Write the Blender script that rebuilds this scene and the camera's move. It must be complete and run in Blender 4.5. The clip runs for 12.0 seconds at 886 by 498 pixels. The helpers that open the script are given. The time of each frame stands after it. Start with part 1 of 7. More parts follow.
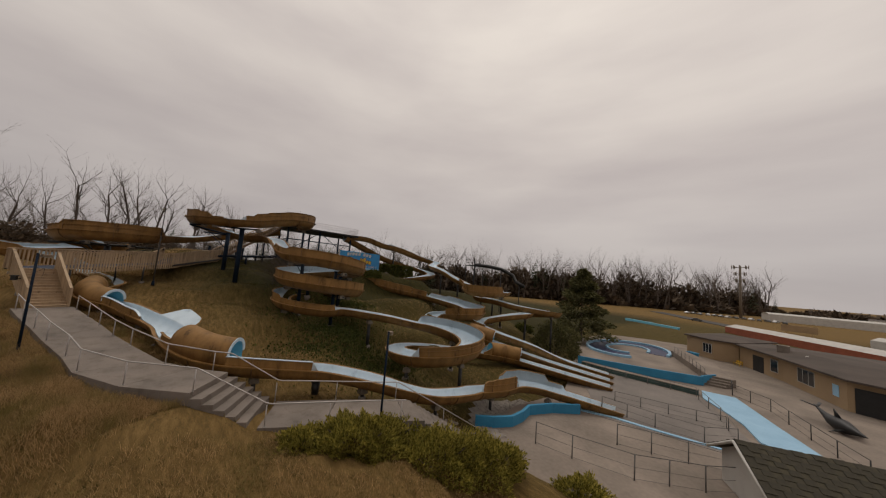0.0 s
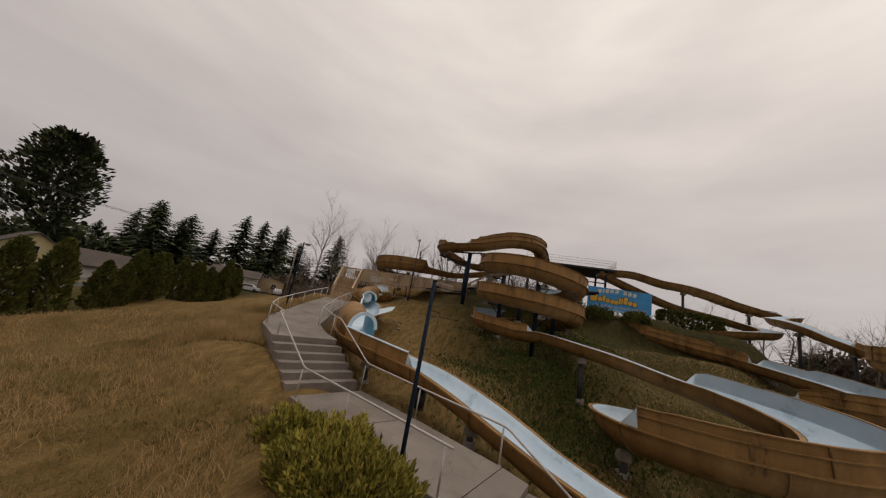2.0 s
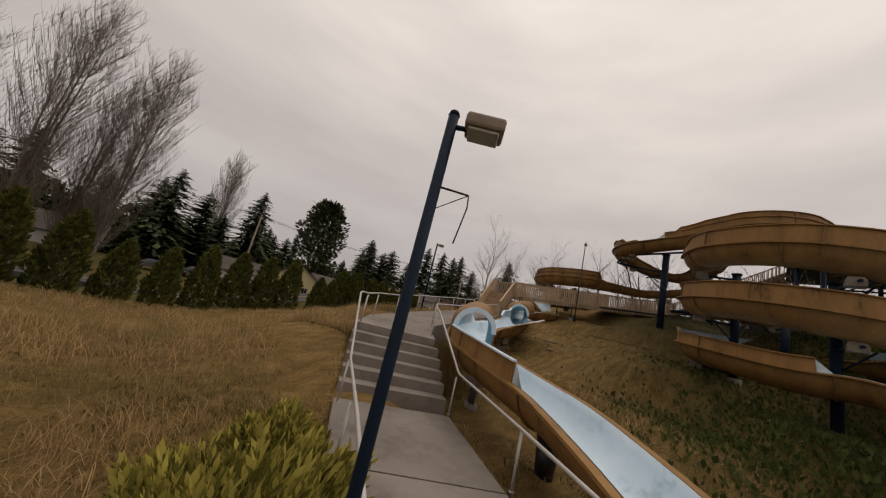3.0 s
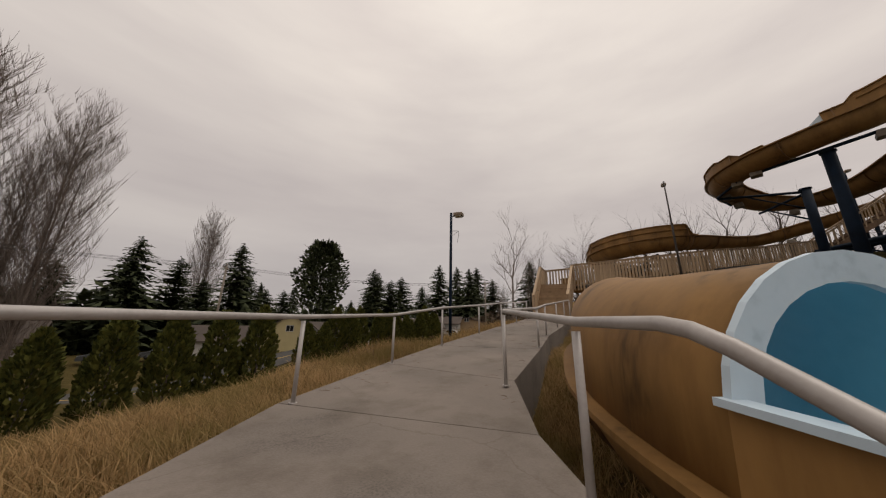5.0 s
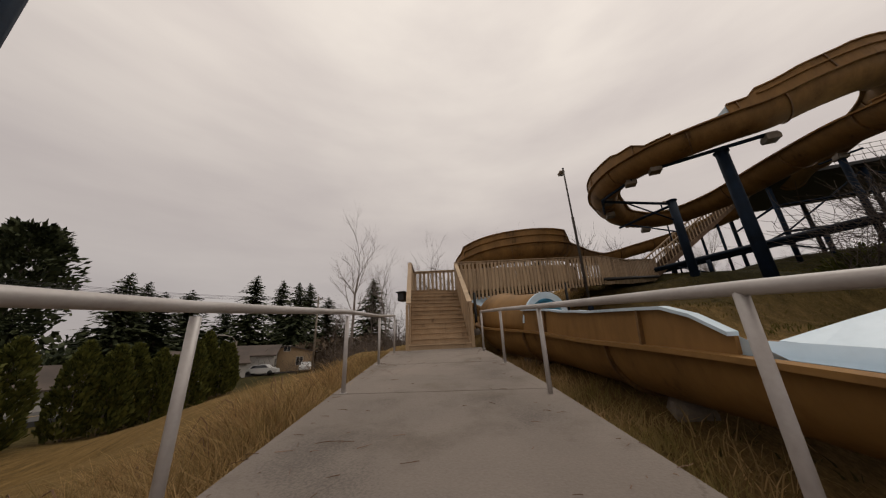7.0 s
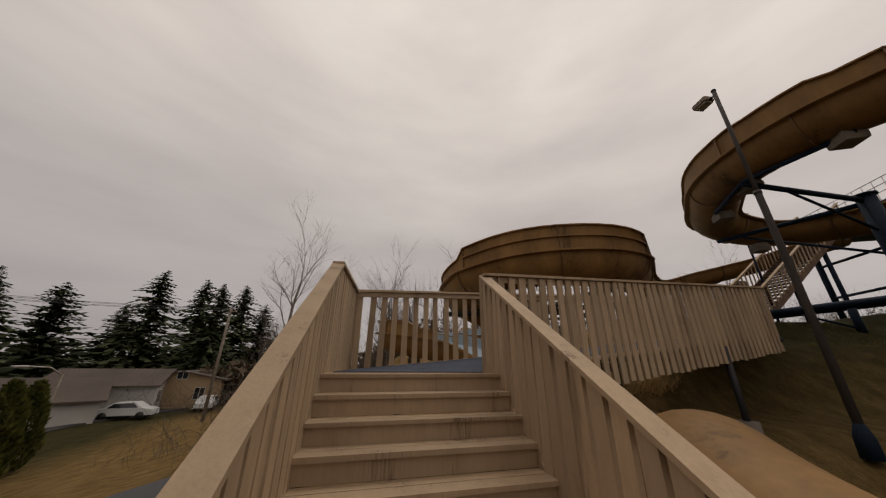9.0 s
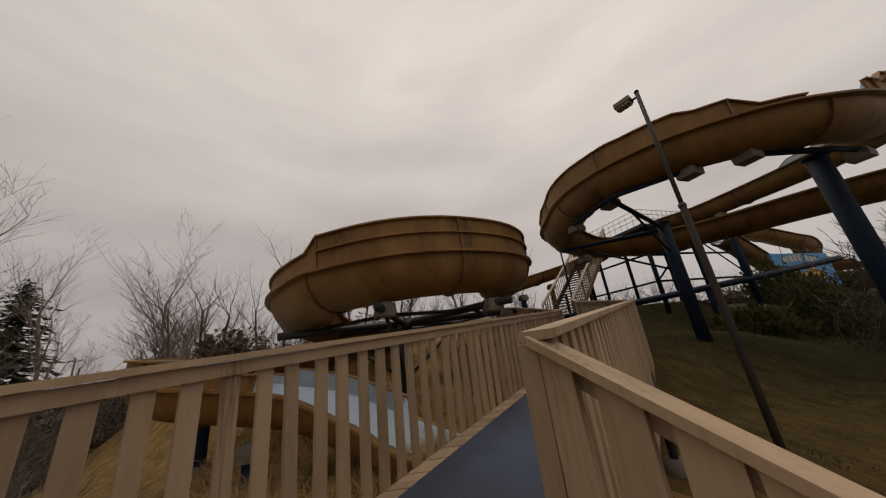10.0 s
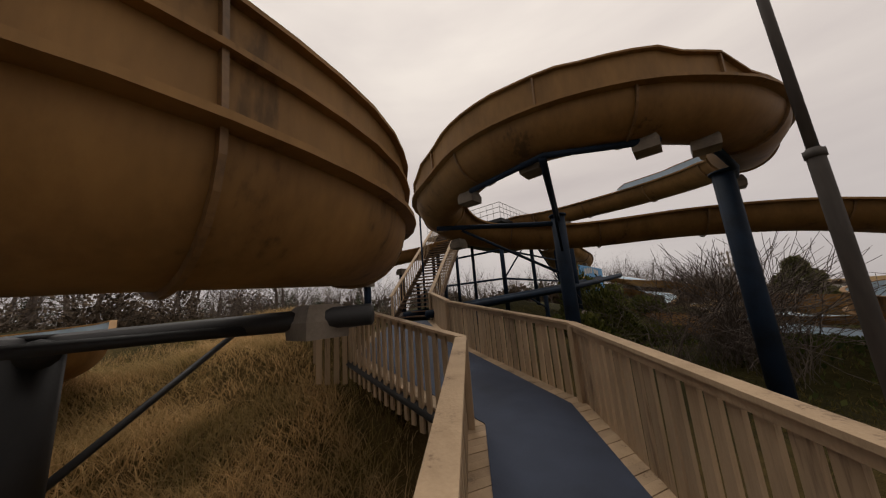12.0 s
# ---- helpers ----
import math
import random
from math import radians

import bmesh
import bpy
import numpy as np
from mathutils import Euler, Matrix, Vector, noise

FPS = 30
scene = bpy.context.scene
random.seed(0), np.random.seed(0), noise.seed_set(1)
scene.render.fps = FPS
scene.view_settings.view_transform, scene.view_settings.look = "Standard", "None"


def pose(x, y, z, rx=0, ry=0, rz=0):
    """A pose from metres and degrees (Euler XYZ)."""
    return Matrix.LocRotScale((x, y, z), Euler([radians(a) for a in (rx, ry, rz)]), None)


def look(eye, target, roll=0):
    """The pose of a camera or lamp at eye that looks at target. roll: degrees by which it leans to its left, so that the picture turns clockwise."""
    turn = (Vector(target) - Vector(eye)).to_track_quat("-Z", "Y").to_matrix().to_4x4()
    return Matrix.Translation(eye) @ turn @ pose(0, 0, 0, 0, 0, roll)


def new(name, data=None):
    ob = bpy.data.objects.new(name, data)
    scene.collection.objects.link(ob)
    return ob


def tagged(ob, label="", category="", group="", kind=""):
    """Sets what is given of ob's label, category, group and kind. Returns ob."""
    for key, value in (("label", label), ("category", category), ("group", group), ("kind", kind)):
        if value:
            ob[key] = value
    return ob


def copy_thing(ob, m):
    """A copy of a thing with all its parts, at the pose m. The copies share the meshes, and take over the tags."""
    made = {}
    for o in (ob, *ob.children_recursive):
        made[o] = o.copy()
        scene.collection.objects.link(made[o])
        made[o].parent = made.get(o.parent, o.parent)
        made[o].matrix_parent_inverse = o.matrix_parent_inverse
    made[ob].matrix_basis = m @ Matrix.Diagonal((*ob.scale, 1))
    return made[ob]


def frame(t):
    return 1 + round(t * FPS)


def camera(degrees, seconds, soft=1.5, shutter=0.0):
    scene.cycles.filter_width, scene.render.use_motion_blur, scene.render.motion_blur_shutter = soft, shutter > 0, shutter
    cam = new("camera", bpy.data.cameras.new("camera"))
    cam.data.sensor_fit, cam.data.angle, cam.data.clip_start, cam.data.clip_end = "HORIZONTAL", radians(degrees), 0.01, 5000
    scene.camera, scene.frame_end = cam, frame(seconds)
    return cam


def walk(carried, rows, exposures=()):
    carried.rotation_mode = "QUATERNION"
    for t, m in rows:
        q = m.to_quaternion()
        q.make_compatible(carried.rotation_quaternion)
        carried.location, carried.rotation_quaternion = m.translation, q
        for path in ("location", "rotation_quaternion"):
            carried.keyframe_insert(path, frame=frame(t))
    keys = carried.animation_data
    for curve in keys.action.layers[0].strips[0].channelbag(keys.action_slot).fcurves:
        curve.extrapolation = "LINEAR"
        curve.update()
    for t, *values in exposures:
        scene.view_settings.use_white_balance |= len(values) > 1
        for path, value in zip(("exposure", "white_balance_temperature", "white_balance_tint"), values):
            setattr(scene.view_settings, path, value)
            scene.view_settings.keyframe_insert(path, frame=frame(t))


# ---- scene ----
cam = camera(112.0, 12.0, 1.2)
PATH = [
    (0, (2.423, 25.646, 1.849), (0.906, 26.935, 2.042), 4.6),
    (0.5, (2.235, 29.098, 1.098), (0.454, 29.978, 1.338), 5.0),
    (1, (1.007, 32.114, 0.139), (-0.918, 32.569, 0.441), 6.0),
    (1.5, (-1.224, 34.571, -1.127), (-3.188, 34.589, -0.749), 8.0),
    (2, (-3.98, 36.441, -2.041), (-5.865, 35.919, -1.622), 10.6),
    (2.5, (-7.318, 37.213, -2.605), (-8.953, 36.143, -2.189), 13.2),
    (3, (-10.075, 36.404, -3.083), (-11.347, 34.91, -2.698), 13.9),
    (3.2, (-10.985, 35.831, -3.2), (-12.101, 34.213, -2.828), 13.2),
    (4.8, (-15.783, 29.285, -3.265), (-16.83, 27.659, -2.755), 2.8),
    (5, (-16.261, 28.498, -3.191), (-17.464, 26.987, -2.672), 0.9),
    (5.5, (-17.661, 26.59, -3.077), (-19.168, 25.394, -2.53), -3.0),
    (6, (-19.519, 24.56, -2.93), (-21.246, 23.72, -2.372), -5.1),
    (6.5, (-21.642, 22.911, -2.72), (-23.433, 22.242, -2.133), -4.1),
    (7, (-23.526, 22.11, -2.56), (-25.293, 21.442, -1.917), -2.6),
    (7.5, (-25.431, 21.397, -2.25), (-27.165, 20.674, -1.564), -0.4),
    (7.7, (-26.265, 20.99, -2.06), (-28.006, 20.269, -1.368), 0.1),
    (9.3, (-33.398, 17.607, 0.618), (-35.244, 17.372, 1.35), -0.3),
    (9.5, (-34.042, 17.335, 0.88), (-35.917, 17.324, 1.576), -1.6),
    (10, (-35.663, 16.789, 1.48), (-37.446, 17.44, 2.109), -6.8),
    (10.5, (-36.985, 16.66, 1.992), (-38.34, 18.066, 2.426), -10.9),
    (11, (-38.193, 16.955, 2.285), (-39.344, 18.544, 2.672), -10.2),
    (11.5, (-39.258, 17.896, 2.449), (-40.342, 19.538, 2.81), -7.5),
    (12, (-40.33, 19.335, 2.602), (-41.584, 20.846, 2.984), -4.4),
]
walk(cam, [(t, look(eye, target, roll)) for t, eye, target, roll in PATH], [(0, -0.06), (1.5, 0.02), (3, 0.16), (5.5, 0.14), (7.5, 0.02), (9.5, -0.12), (11, -0.06), (12, 0.1)])

# ---- world and light ----
world = bpy.data.worlds.new("overcast")
scene.world = world
world.use_nodes = True
wn, wl = world.node_tree.nodes, world.node_tree.links
wn.clear()
w_out = wn.new("ShaderNodeOutputWorld")
w_bg = wn.new("ShaderNodeBackground")
w_sky = wn.new("ShaderNodeTexSky")
w_sky.sky_type, w_sky.sun_disc = "NISHITA", False
w_sky.sun_elevation, w_sky.sun_rotation = radians(48), radians(200)
w_co = wn.new("ShaderNodeTexCoord")
w_sep = wn.new("ShaderNodeSeparateXYZ")
w_map = wn.new("ShaderNodeMapping")
w_map.inputs["Scale"].default_value = (0.8, 1.2, 4.0)
w_n1 = wn.new("ShaderNodeTexNoise")
w_n1.inputs["Scale"].default_value, w_n1.inputs["Detail"].default_value = 1.6, 8
w_r1 = wn.new("ShaderNodeValToRGB")
w_r1.color_ramp.elements[0].position, w_r1.color_ramp.elements[0].color = 0.34, (0.84, 0.825, 0.845, 1)
w_r1.color_ramp.elements[1].position, w_r1.color_ramp.elements[1].color = 0.68, (1.045, 1.04, 1.035, 1)
w_r2 = wn.new("ShaderNodeValToRGB")
w_r2.color_ramp.elements[0].position, w_r2.color_ramp.elements[0].color = 0.0, (0.46, 0.42, 0.405, 1)
w_r2.color_ramp.elements[1].position, w_r2.color_ramp.elements[1].color = 0.85, (0.875, 0.795, 0.715, 1)
e = w_r2.color_ramp.elements.new(0.35)
e.color = (0.60, 0.54, 0.50, 1)
w_mul = wn.new("ShaderNodeMix")
w_mul.data_type, w_mul.blend_type = "RGBA", "MULTIPLY"
w_mul.inputs[0].default_value = 1.0
w_mix = wn.new("ShaderNodeMix")
w_mix.data_type = "RGBA"
w_mix.inputs[0].default_value = 0.96
w_skys = wn.new("ShaderNodeVectorMath")
w_skys.operation = "SCALE"
w_skys.inputs["Scale"].default_value = 0.08
wl.new(w_co.outputs["Generated"], w_sep.inputs[0])
wl.new(w_co.outputs["Generated"], w_map.inputs[0])
wl.new(w_map.outputs[0], w_n1.inputs["Vector"])
wl.new(w_n1.outputs["Fac"], w_r1.inputs[0])
wl.new(w_sep.outputs["Z"], w_r2.inputs[0])
wl.new(w_r1.outputs[0], w_mul.inputs[6])
wl.new(w_r2.outputs[0], w_mul.inputs[7])
wl.new(w_sky.outputs[0], w_skys.inputs[0])
wl.new(w_skys.outputs[0], w_mix.inputs[6])
w_tilt = wn.new("ShaderNodeMapRange")
w_tilt.inputs["From Min"].default_value, w_tilt.inputs["From Max"].default_value = -0.9, 0.9
w_tilt.inputs["To Min"].default_value, w_tilt.inputs["To Max"].default_value = 0.9, 1.1
w_side = wn.new("ShaderNodeVectorMath")
w_side.operation = "SCALE"
wl.new(w_sep.outputs["Y"], w_tilt.inputs[0])
wl.new(w_mul.outputs[2], w_side.inputs[0])
wl.new(w_tilt.outputs[0], w_side.inputs["Scale"])
wl.new(w_side.outputs[0], w_mix.inputs[7])
wl.new(w_mix.outputs[2], w_bg.inputs["Color"])
wl.new(w_bg.outputs[0], w_out.inputs[0])
w_bg.inputs["Strength"].default_value = 0.99

sun = new("sun", bpy.data.lights.new("sun", "SUN"))
sun.data.energy, sun.data.angle, sun.data.color = 0.7, radians(25), (1.0, 0.95, 0.88)
sun.matrix_world = look((0, 0, 60), (25, -14, 0))

# ---- materials ----


def material(name, base, dark, rough=0.7, metal=0.0, scale=4.0, fine=60.0, bump=0.1, stain=None, coat=0.0, stretch=None, vary=0.0):
    """Two colours mixed by a coarse and a fine noise, with fine relief."""
    mat = bpy.data.materials.new(name)
    mat.use_nodes = True
    n, l = mat.node_tree.nodes, mat.node_tree.links
    b = n["Principled BSDF"]
    co = n.new("ShaderNodeTexCoord")
    n1, n2 = n.new("ShaderNodeTexNoise"), n.new("ShaderNodeTexNoise")
    n1.inputs["Scale"].default_value, n1.inputs["Detail"].default_value = scale, 6
    n2.inputs["Scale"].default_value, n2.inputs["Detail"].default_value = fine, 4
    add = n.new("ShaderNodeMath")
    add.operation = "MULTIPLY_ADD"
    add.inputs[1].default_value = 0.35
    ramp = n.new("ShaderNodeValToRGB")
    ramp.color_ramp.elements[0].position, ramp.color_ramp.elements[0].color = 0.45, (*dark, 1)
    ramp.color_ramp.elements[1].position, ramp.color_ramp.elements[1].color = 0.9, (*base, 1)
    if stain:
        el = ramp.color_ramp.elements.new(0.55)
        el.color = (*stain, 1)
    bp = n.new("ShaderNodeBump")
    bp.inputs["Strength"].default_value, bp.inputs["Distance"].default_value = bump, 0.02
    src = co.outputs["Object"]
    if stretch:
        mp = n.new("ShaderNodeMapping")
        mp.inputs["Scale"].default_value = stretch
        l.new(src, mp.inputs[0])
        src = mp.outputs[0]
    l.new(src, n1.inputs["Vector"])
    l.new(src, n2.inputs["Vector"])
    l.new(n2.outputs["Fac"], add.inputs[0])
    l.new(n1.outputs["Fac"], add.inputs[2])
    l.new(add.outputs[0], ramp.inputs[0])
    tint = ramp.outputs[0]
    if vary:
        info, rng, hue = n.new("ShaderNodeObjectInfo"), n.new("ShaderNodeMapRange"), n.new("ShaderNodeHueSaturation")
        rng.inputs["To Min"].default_value, rng.inputs["To Max"].default_value = 1 - vary, 1 + vary * 0.6
        l.new(info.outputs["Random"], rng.inputs[0])
        l.new(rng.outputs[0], hue.inputs["Value"])
        l.new(tint, hue.inputs["Color"])
        tint = hue.outputs[0]
    l.new(tint, b.inputs["Base Color"])
    l.new(n2.outputs["Fac"], bp.inputs["Height"])
    l.new(bp.outputs[0], b.inputs["Normal"])
    b.inputs["Roughness"].default_value, b.inputs["Metallic"].default_value = rough, metal
    b.inputs["Coat Weight"].default_value = coat
    return mat


M_SHELL = material("brown_fibreglass", (0.29, 0.157, 0.05), (0.10, 0.054, 0.017), 0.6, scale=1.4, fine=11, bump=0.05, stain=(0.205, 0.11, 0.035), stretch=(1, 1, 0.3), vary=0.12)
M_SHELL.node_tree.nodes["Principled BSDF"].inputs["Specular IOR Level"].default_value = 0.25
M_LINING = material("pale_blue_gelcoat", (0.60, 0.70, 0.78), (0.38, 0.48, 0.55), 0.38, scale=0.9, fine=8, bump=0.03, stain=(0.52, 0.63, 0.71))
# turquoise raised to stand in for daylight coming through the tube wall
M_BLUE = material("turquoise_gelcoat", (0.20, 0.55, 0.70), (0.15, 0.46, 0.62), 0.4, scale=0.8, fine=9, bump=0.02)
M_CONCRETE = material("concrete", (0.225, 0.187, 0.157), (0.105, 0.087, 0.073), 0.9, scale=0.55, fine=55, bump=0.4, stain=(0.16, 0.134, 0.113), vary=0.08)


def weather(mat, blotch=0.0, size=1.2, crack=0.0, cell=0.6, tint=(0.3, 0.27, 0.2), stretch=(1, 1, 1)):
    """Multiplies uneven blotches and thin wandering cracks into a material's colour."""
    n, l = mat.node_tree.nodes, mat.node_tree.links
    b = n["Principled BSDF"]
    col = b.inputs["Base Color"].links[0].from_socket
    co, mp = n.new("ShaderNodeTexCoord"), n.new("ShaderNodeMapping")
    mp.inputs["Scale"].default_value = stretch
    l.new(co.outputs["Object"], mp.inputs[0])
    nz = n.new("ShaderNodeTexNoise")
    nz.inputs["Scale"].default_value, nz.inputs["Detail"].default_value, nz.inputs["Roughness"].default_value = size, 9, 0.68
    l.new(mp.outputs[0], nz.inputs["Vector"])
    rng = n.new("ShaderNodeMapRange")
    rng.inputs["From Min"].default_value, rng.inputs["From Max"].default_value = 0.5, 0.72
    rng.inputs["To Min"].default_value, rng.inputs["To Max"].default_value = 0.0, blotch
    l.new(nz.outputs["Fac"], rng.inputs[0])
    fac = rng.outputs[0]
    if crack:
        vo, sc, ad, lt, mx = n.new("ShaderNodeTexVoronoi"), n.new("ShaderNodeVectorMath"), n.new("ShaderNodeVectorMath"), n.new("ShaderNodeMapRange"), n.new("ShaderNodeMath")
        vo.feature = "DISTANCE_TO_EDGE"
        vo.inputs["Scale"].default_value = cell
        sc.operation, sc.inputs["Scale"].default_value = "SCALE", 0.5
        l.new(nz.outputs["Color"], sc.inputs[0])
        l.new(sc.outputs[0], ad.inputs[0])
        l.new(co.outputs["Object"], ad.inputs[1])
        l.new(ad.outputs[0], vo.inputs["Vector"])
        lt.inputs["From Min"].default_value, lt.inputs["From Max"].default_value = 0.0, 0.004
        lt.inputs["To Min"].default_value, lt.inputs["To Max"].default_value = crack, 0.0
        l.new(vo.outputs["Distance"], lt.inputs[0])
        mx.operation = "MAXIMUM"
        l.new(fac, mx.inputs[0])
        l.new(lt.outputs[0], mx.inputs[1])
        fac = mx.outputs[0]
    mix = n.new("ShaderNodeMix")
    mix.data_type, mix.blend_type = "RGBA", "MULTIPLY"
    mix.inputs[7].default_value = (*tint, 1)
    l.new(fac, mix.inputs[0])
    l.new(col, mix.inputs[6])
    l.new(mix.outputs[2], b.inputs["Base Color"])


weather(M_CONCRETE, 0.6, 1.3, 0.45, 0.3, (0.42, 0.38, 0.3))
weather(M_SHELL, 0.55, 1.0, tint=(0.5, 0.44, 0.36), stretch=(1.6, 1.6, 0.35))
weather(M_LINING, 0.4, 0.8, tint=(0.66, 0.68, 0.66))


def grass_ground():
    """Dry orange-brown grass over the field, greener turf on the slope of the slides."""
    mat = bpy.data.materials.new("dry_grass")
    mat.use_nodes = True
    n, l = mat.node_tree.nodes, mat.node_tree.links
    b = n["Principled BSDF"]
    b.inputs["Roughness"].default_value, b.inputs["Specular IOR Level"].default_value = 0.95, 0.1
    co, sep = n.new("ShaderNodeTexCoord"), n.new("ShaderNodeSeparateXYZ")
    big, mid, fine = (n.new("ShaderNodeTexNoise") for _ in range(3))
    stretch = n.new("ShaderNodeMapping")
    stretch.inputs["Rotation"].default_value, stretch.inputs["Scale"].default_value = (0, 0, 0.6), (1, 3.5, 1)
    for nd, sc, dt in ((big, 0.22, 5), (mid, 1.1, 8), (fine, 14, 6)):
        nd.inputs["Scale"].default_value, nd.inputs["Detail"].default_value = sc, dt
        nd.inputs["Roughness"].default_value = 0.65
    dry, green, dark_turf = (n.new("ShaderNodeValToRGB") for _ in range(3))
    for ramp, cs in ((dry, ((0.06, 0.043, 0.015), (0.165, 0.104, 0.037), (0.31, 0.2, 0.083))), (green, ((0.026, 0.022, 0.007), (0.082, 0.062, 0.02), (0.17, 0.12, 0.042))), (dark_turf, ((0.012, 0.012, 0.004), (0.036, 0.032, 0.01), (0.08, 0.062, 0.02)))):
        e0, e1 = ramp.color_ramp.elements
        e0.position, e0.color, e1.position, e1.color = 0.34, (*cs[0], 1), 0.68, (*cs[2], 1)
        ramp.color_ramp.elements.new(0.5).color = (*cs[1], 1)
    l.new(co.outputs["Object"], sep.inputs[0])
    l.new(co.outputs["Object"], big.inputs["Vector"])
    l.new(co.outputs["Object"], stretch.inputs[0])
    l.new(stretch.outputs[0], mid.inputs["Vector"])
    l.new(stretch.outputs[0], fine.inputs["Vector"])
    mix = n.new("ShaderNodeMath")
    mix.operation = "MULTIPLY_ADD"
    mix.inputs[1].default_value = 0.5
    half = n.new("ShaderNodeMath")
    half.operation = "MULTIPLY"
    half.inputs[1].default_value = 0.5
    l.new(mid.outputs["Fac"], half.inputs[0])
    l.new(fine.outputs["Fac"], mix.inputs[0])
    l.new(half.outputs[0], mix.inputs[2])
    for ramp in (dry, green, dark_turf):
        l.new(mix.outputs[0], ramp.inputs[0])
    # the greener slope lies beyond the walkway line
    d1, d2, d3 = (n.new("ShaderNodeMath") for _ in range(3))
    d1.operation, d2.operation, d3.operation = "MULTIPLY_ADD", "MULTIPLY_ADD", "MULTIPLY_ADD"
    d1.inputs[1].default_value, d2.inputs[1].default_value, d3.inputs[1].default_value = -0.5, 1.0, 9.0
    l.new(sep.outputs["X"], d1.inputs[0])
    d1.inputs[2].default_value = -43.0
    l.new(sep.outputs["Y"], d2.inputs[0])
    l.new(d1.outputs[0], d2.inputs[2])
    l.new(big.outputs["Fac"], d3.inputs[0])
    l.new(d2.outputs[0], d3.inputs[2])
    soft = n.new("ShaderNodeMapRange")
    soft.inputs["From Min"].default_value, soft.inputs["From Max"].default_value = 2.0, 13.0
    l.new(d3.outputs[0], soft.inputs[0])
    near = n.new("ShaderNodeMapRange")
    near.inputs["From Min"].default_value, near.inputs["From Max"].default_value = 215.0, 175.0
    l.new(sep.outputs["Y"], near.inputs[0])
    keep = n.new("ShaderNodeMath")
    keep.operation = "MULTIPLY"
    l.new(soft.outputs[0], keep.inputs[0])
    l.new(near.outputs[0], keep.inputs[1])
    lawn1, lawn = n.new("ShaderNodeMath"), n.new("ShaderNodeMapRange")
    lawn1.operation = "MULTIPLY_ADD"
    lawn1.inputs[1].default_value = -0.36
    l.new(sep.outputs["X"], lawn1.inputs[0])
    l.new(sep.outputs["Y"], lawn1.inputs[2])
    lawn.inputs["From Min"].default_value, lawn.inputs["From Max"].default_value = 9.0, 4.5
    l.new(lawn1.outputs[0], lawn.inputs[0])
    either = n.new("ShaderNodeMath")
    either.operation = "MAXIMUM"
    l.new(keep.outputs[0], either.inputs[0])
    l.new(lawn.outputs[0], either.inputs[1])
    blend = n.new("ShaderNodeMix")
    blend.data_type = "RGBA"
    l.new(either.outputs[0], blend.inputs[0])
    l.new(dry.outputs[0], blend.inputs[6])
    # turf colours drop to about half between x -32 and x -38
    top, hill = n.new("ShaderNodeMapRange"), n.new("ShaderNodeMix")
    top.inputs["From Min"].default_value, top.inputs["From Max"].default_value = -32.0, -38.0
    hill.data_type = "RGBA"
    l.new(sep.outputs["X"], top.inputs[0])
    l.new(top.outputs[0], hill.inputs[0])
    l.new(green.outputs[0], hill.inputs[6])
    l.new(dark_turf.outputs[0], hill.inputs[7])
    l.new(hill.outputs[2], blend.inputs[7])
    l.new(blend.outputs[2], b.inputs["Base Color"])
    bp = n.new("ShaderNodeBump")
    bp.inputs["Strength"].default_value, bp.inputs["Distance"].default_value = 0.9, 0.12
    l.new(mix.outputs[0], bp.inputs["Height"])
    l.new(bp.outputs[0], b.inputs["Normal"])
    return mat


M_GRASS = grass_ground()
M_WOOD = material("painted_timber", (0.44, 0.315, 0.195), (0.2, 0.135, 0.08), 0.75, scale=3.0, fine=48, bump=0.25, stain=(0.36, 0.255, 0.155), stretch=(1, 1, 0.07), vary=0.2)
weather(M_WOOD, 0.5, 3.0, tint=(0.55, 0.5, 0.42), stretch=(1, 1, 0.3))
M_NAVY = material("navy_paint", (0.006, 0.017, 0.037), (0.003, 0.007, 0.014), 0.75, scale=2, fine=25, bump=0.1)
M_NAVY.node_tree.nodes["Principled BSDF"].inputs["Specular IOR Level"].default_value = 0.2
M_STEEL = material("dark_steel", (0.018, 0.017, 0.017), (0.009, 0.009, 0.009), 0.6, scale=3, fine=30, bump=0.1)
M_RAIL = material("galvanised_pipe", (0.46, 0.43, 0.41), (0.34, 0.31, 0.29), 0.5, metal=0.3, scale=3, fine=40, bump=0.05)
M_SOIL = material("dark_soil", (0.05, 0.038, 0.025), (0.025, 0.02, 0.013), 0.95, scale=2, fine=30, bump=0.5)
M_HEAD = material("weathered_tan_metal", (0.24, 0.17, 0.11), (0.15, 0.11, 0.075), 0.6, scale=5, fine=40, bump=0.1)
M_POLE = material("weathered_grey_pole", (0.075, 0.062, 0.052), (0.03, 0.025, 0.021), 0.75, scale=2, fine=22, bump=0.15, stretch=(1, 1, 0.2))
M_LENS = material("cloudy_lens", (0.35, 0.33, 0.25), (0.25, 0.23, 0.17), 0.3, scale=6, fine=40, bump=0.05)
M_SADDLE = material("pale_moulded_block", (0.23, 0.19, 0.145), (0.12, 0.098, 0.075), 0.8, scale=3, fine=30, bump=0.2)
M_SEAM = material("stained_seam", (0.235, 0.125, 0.042), (0.075, 0.04, 0.014), 0.55, scale=2.0, fine=16, bump=0.1)
M_FENCE = material("fence_grey", (0.17, 0.16, 0.15), (0.1, 0.094, 0.088), 0.6, metal=0.2, scale=3, fine=30, bump=0.05)
M_CARPET = material("blue_deck_coating", (0.04, 0.055, 0.094), (0.016, 0.023, 0.043), 0.75, scale=1.1, fine=90, bump=0.3)


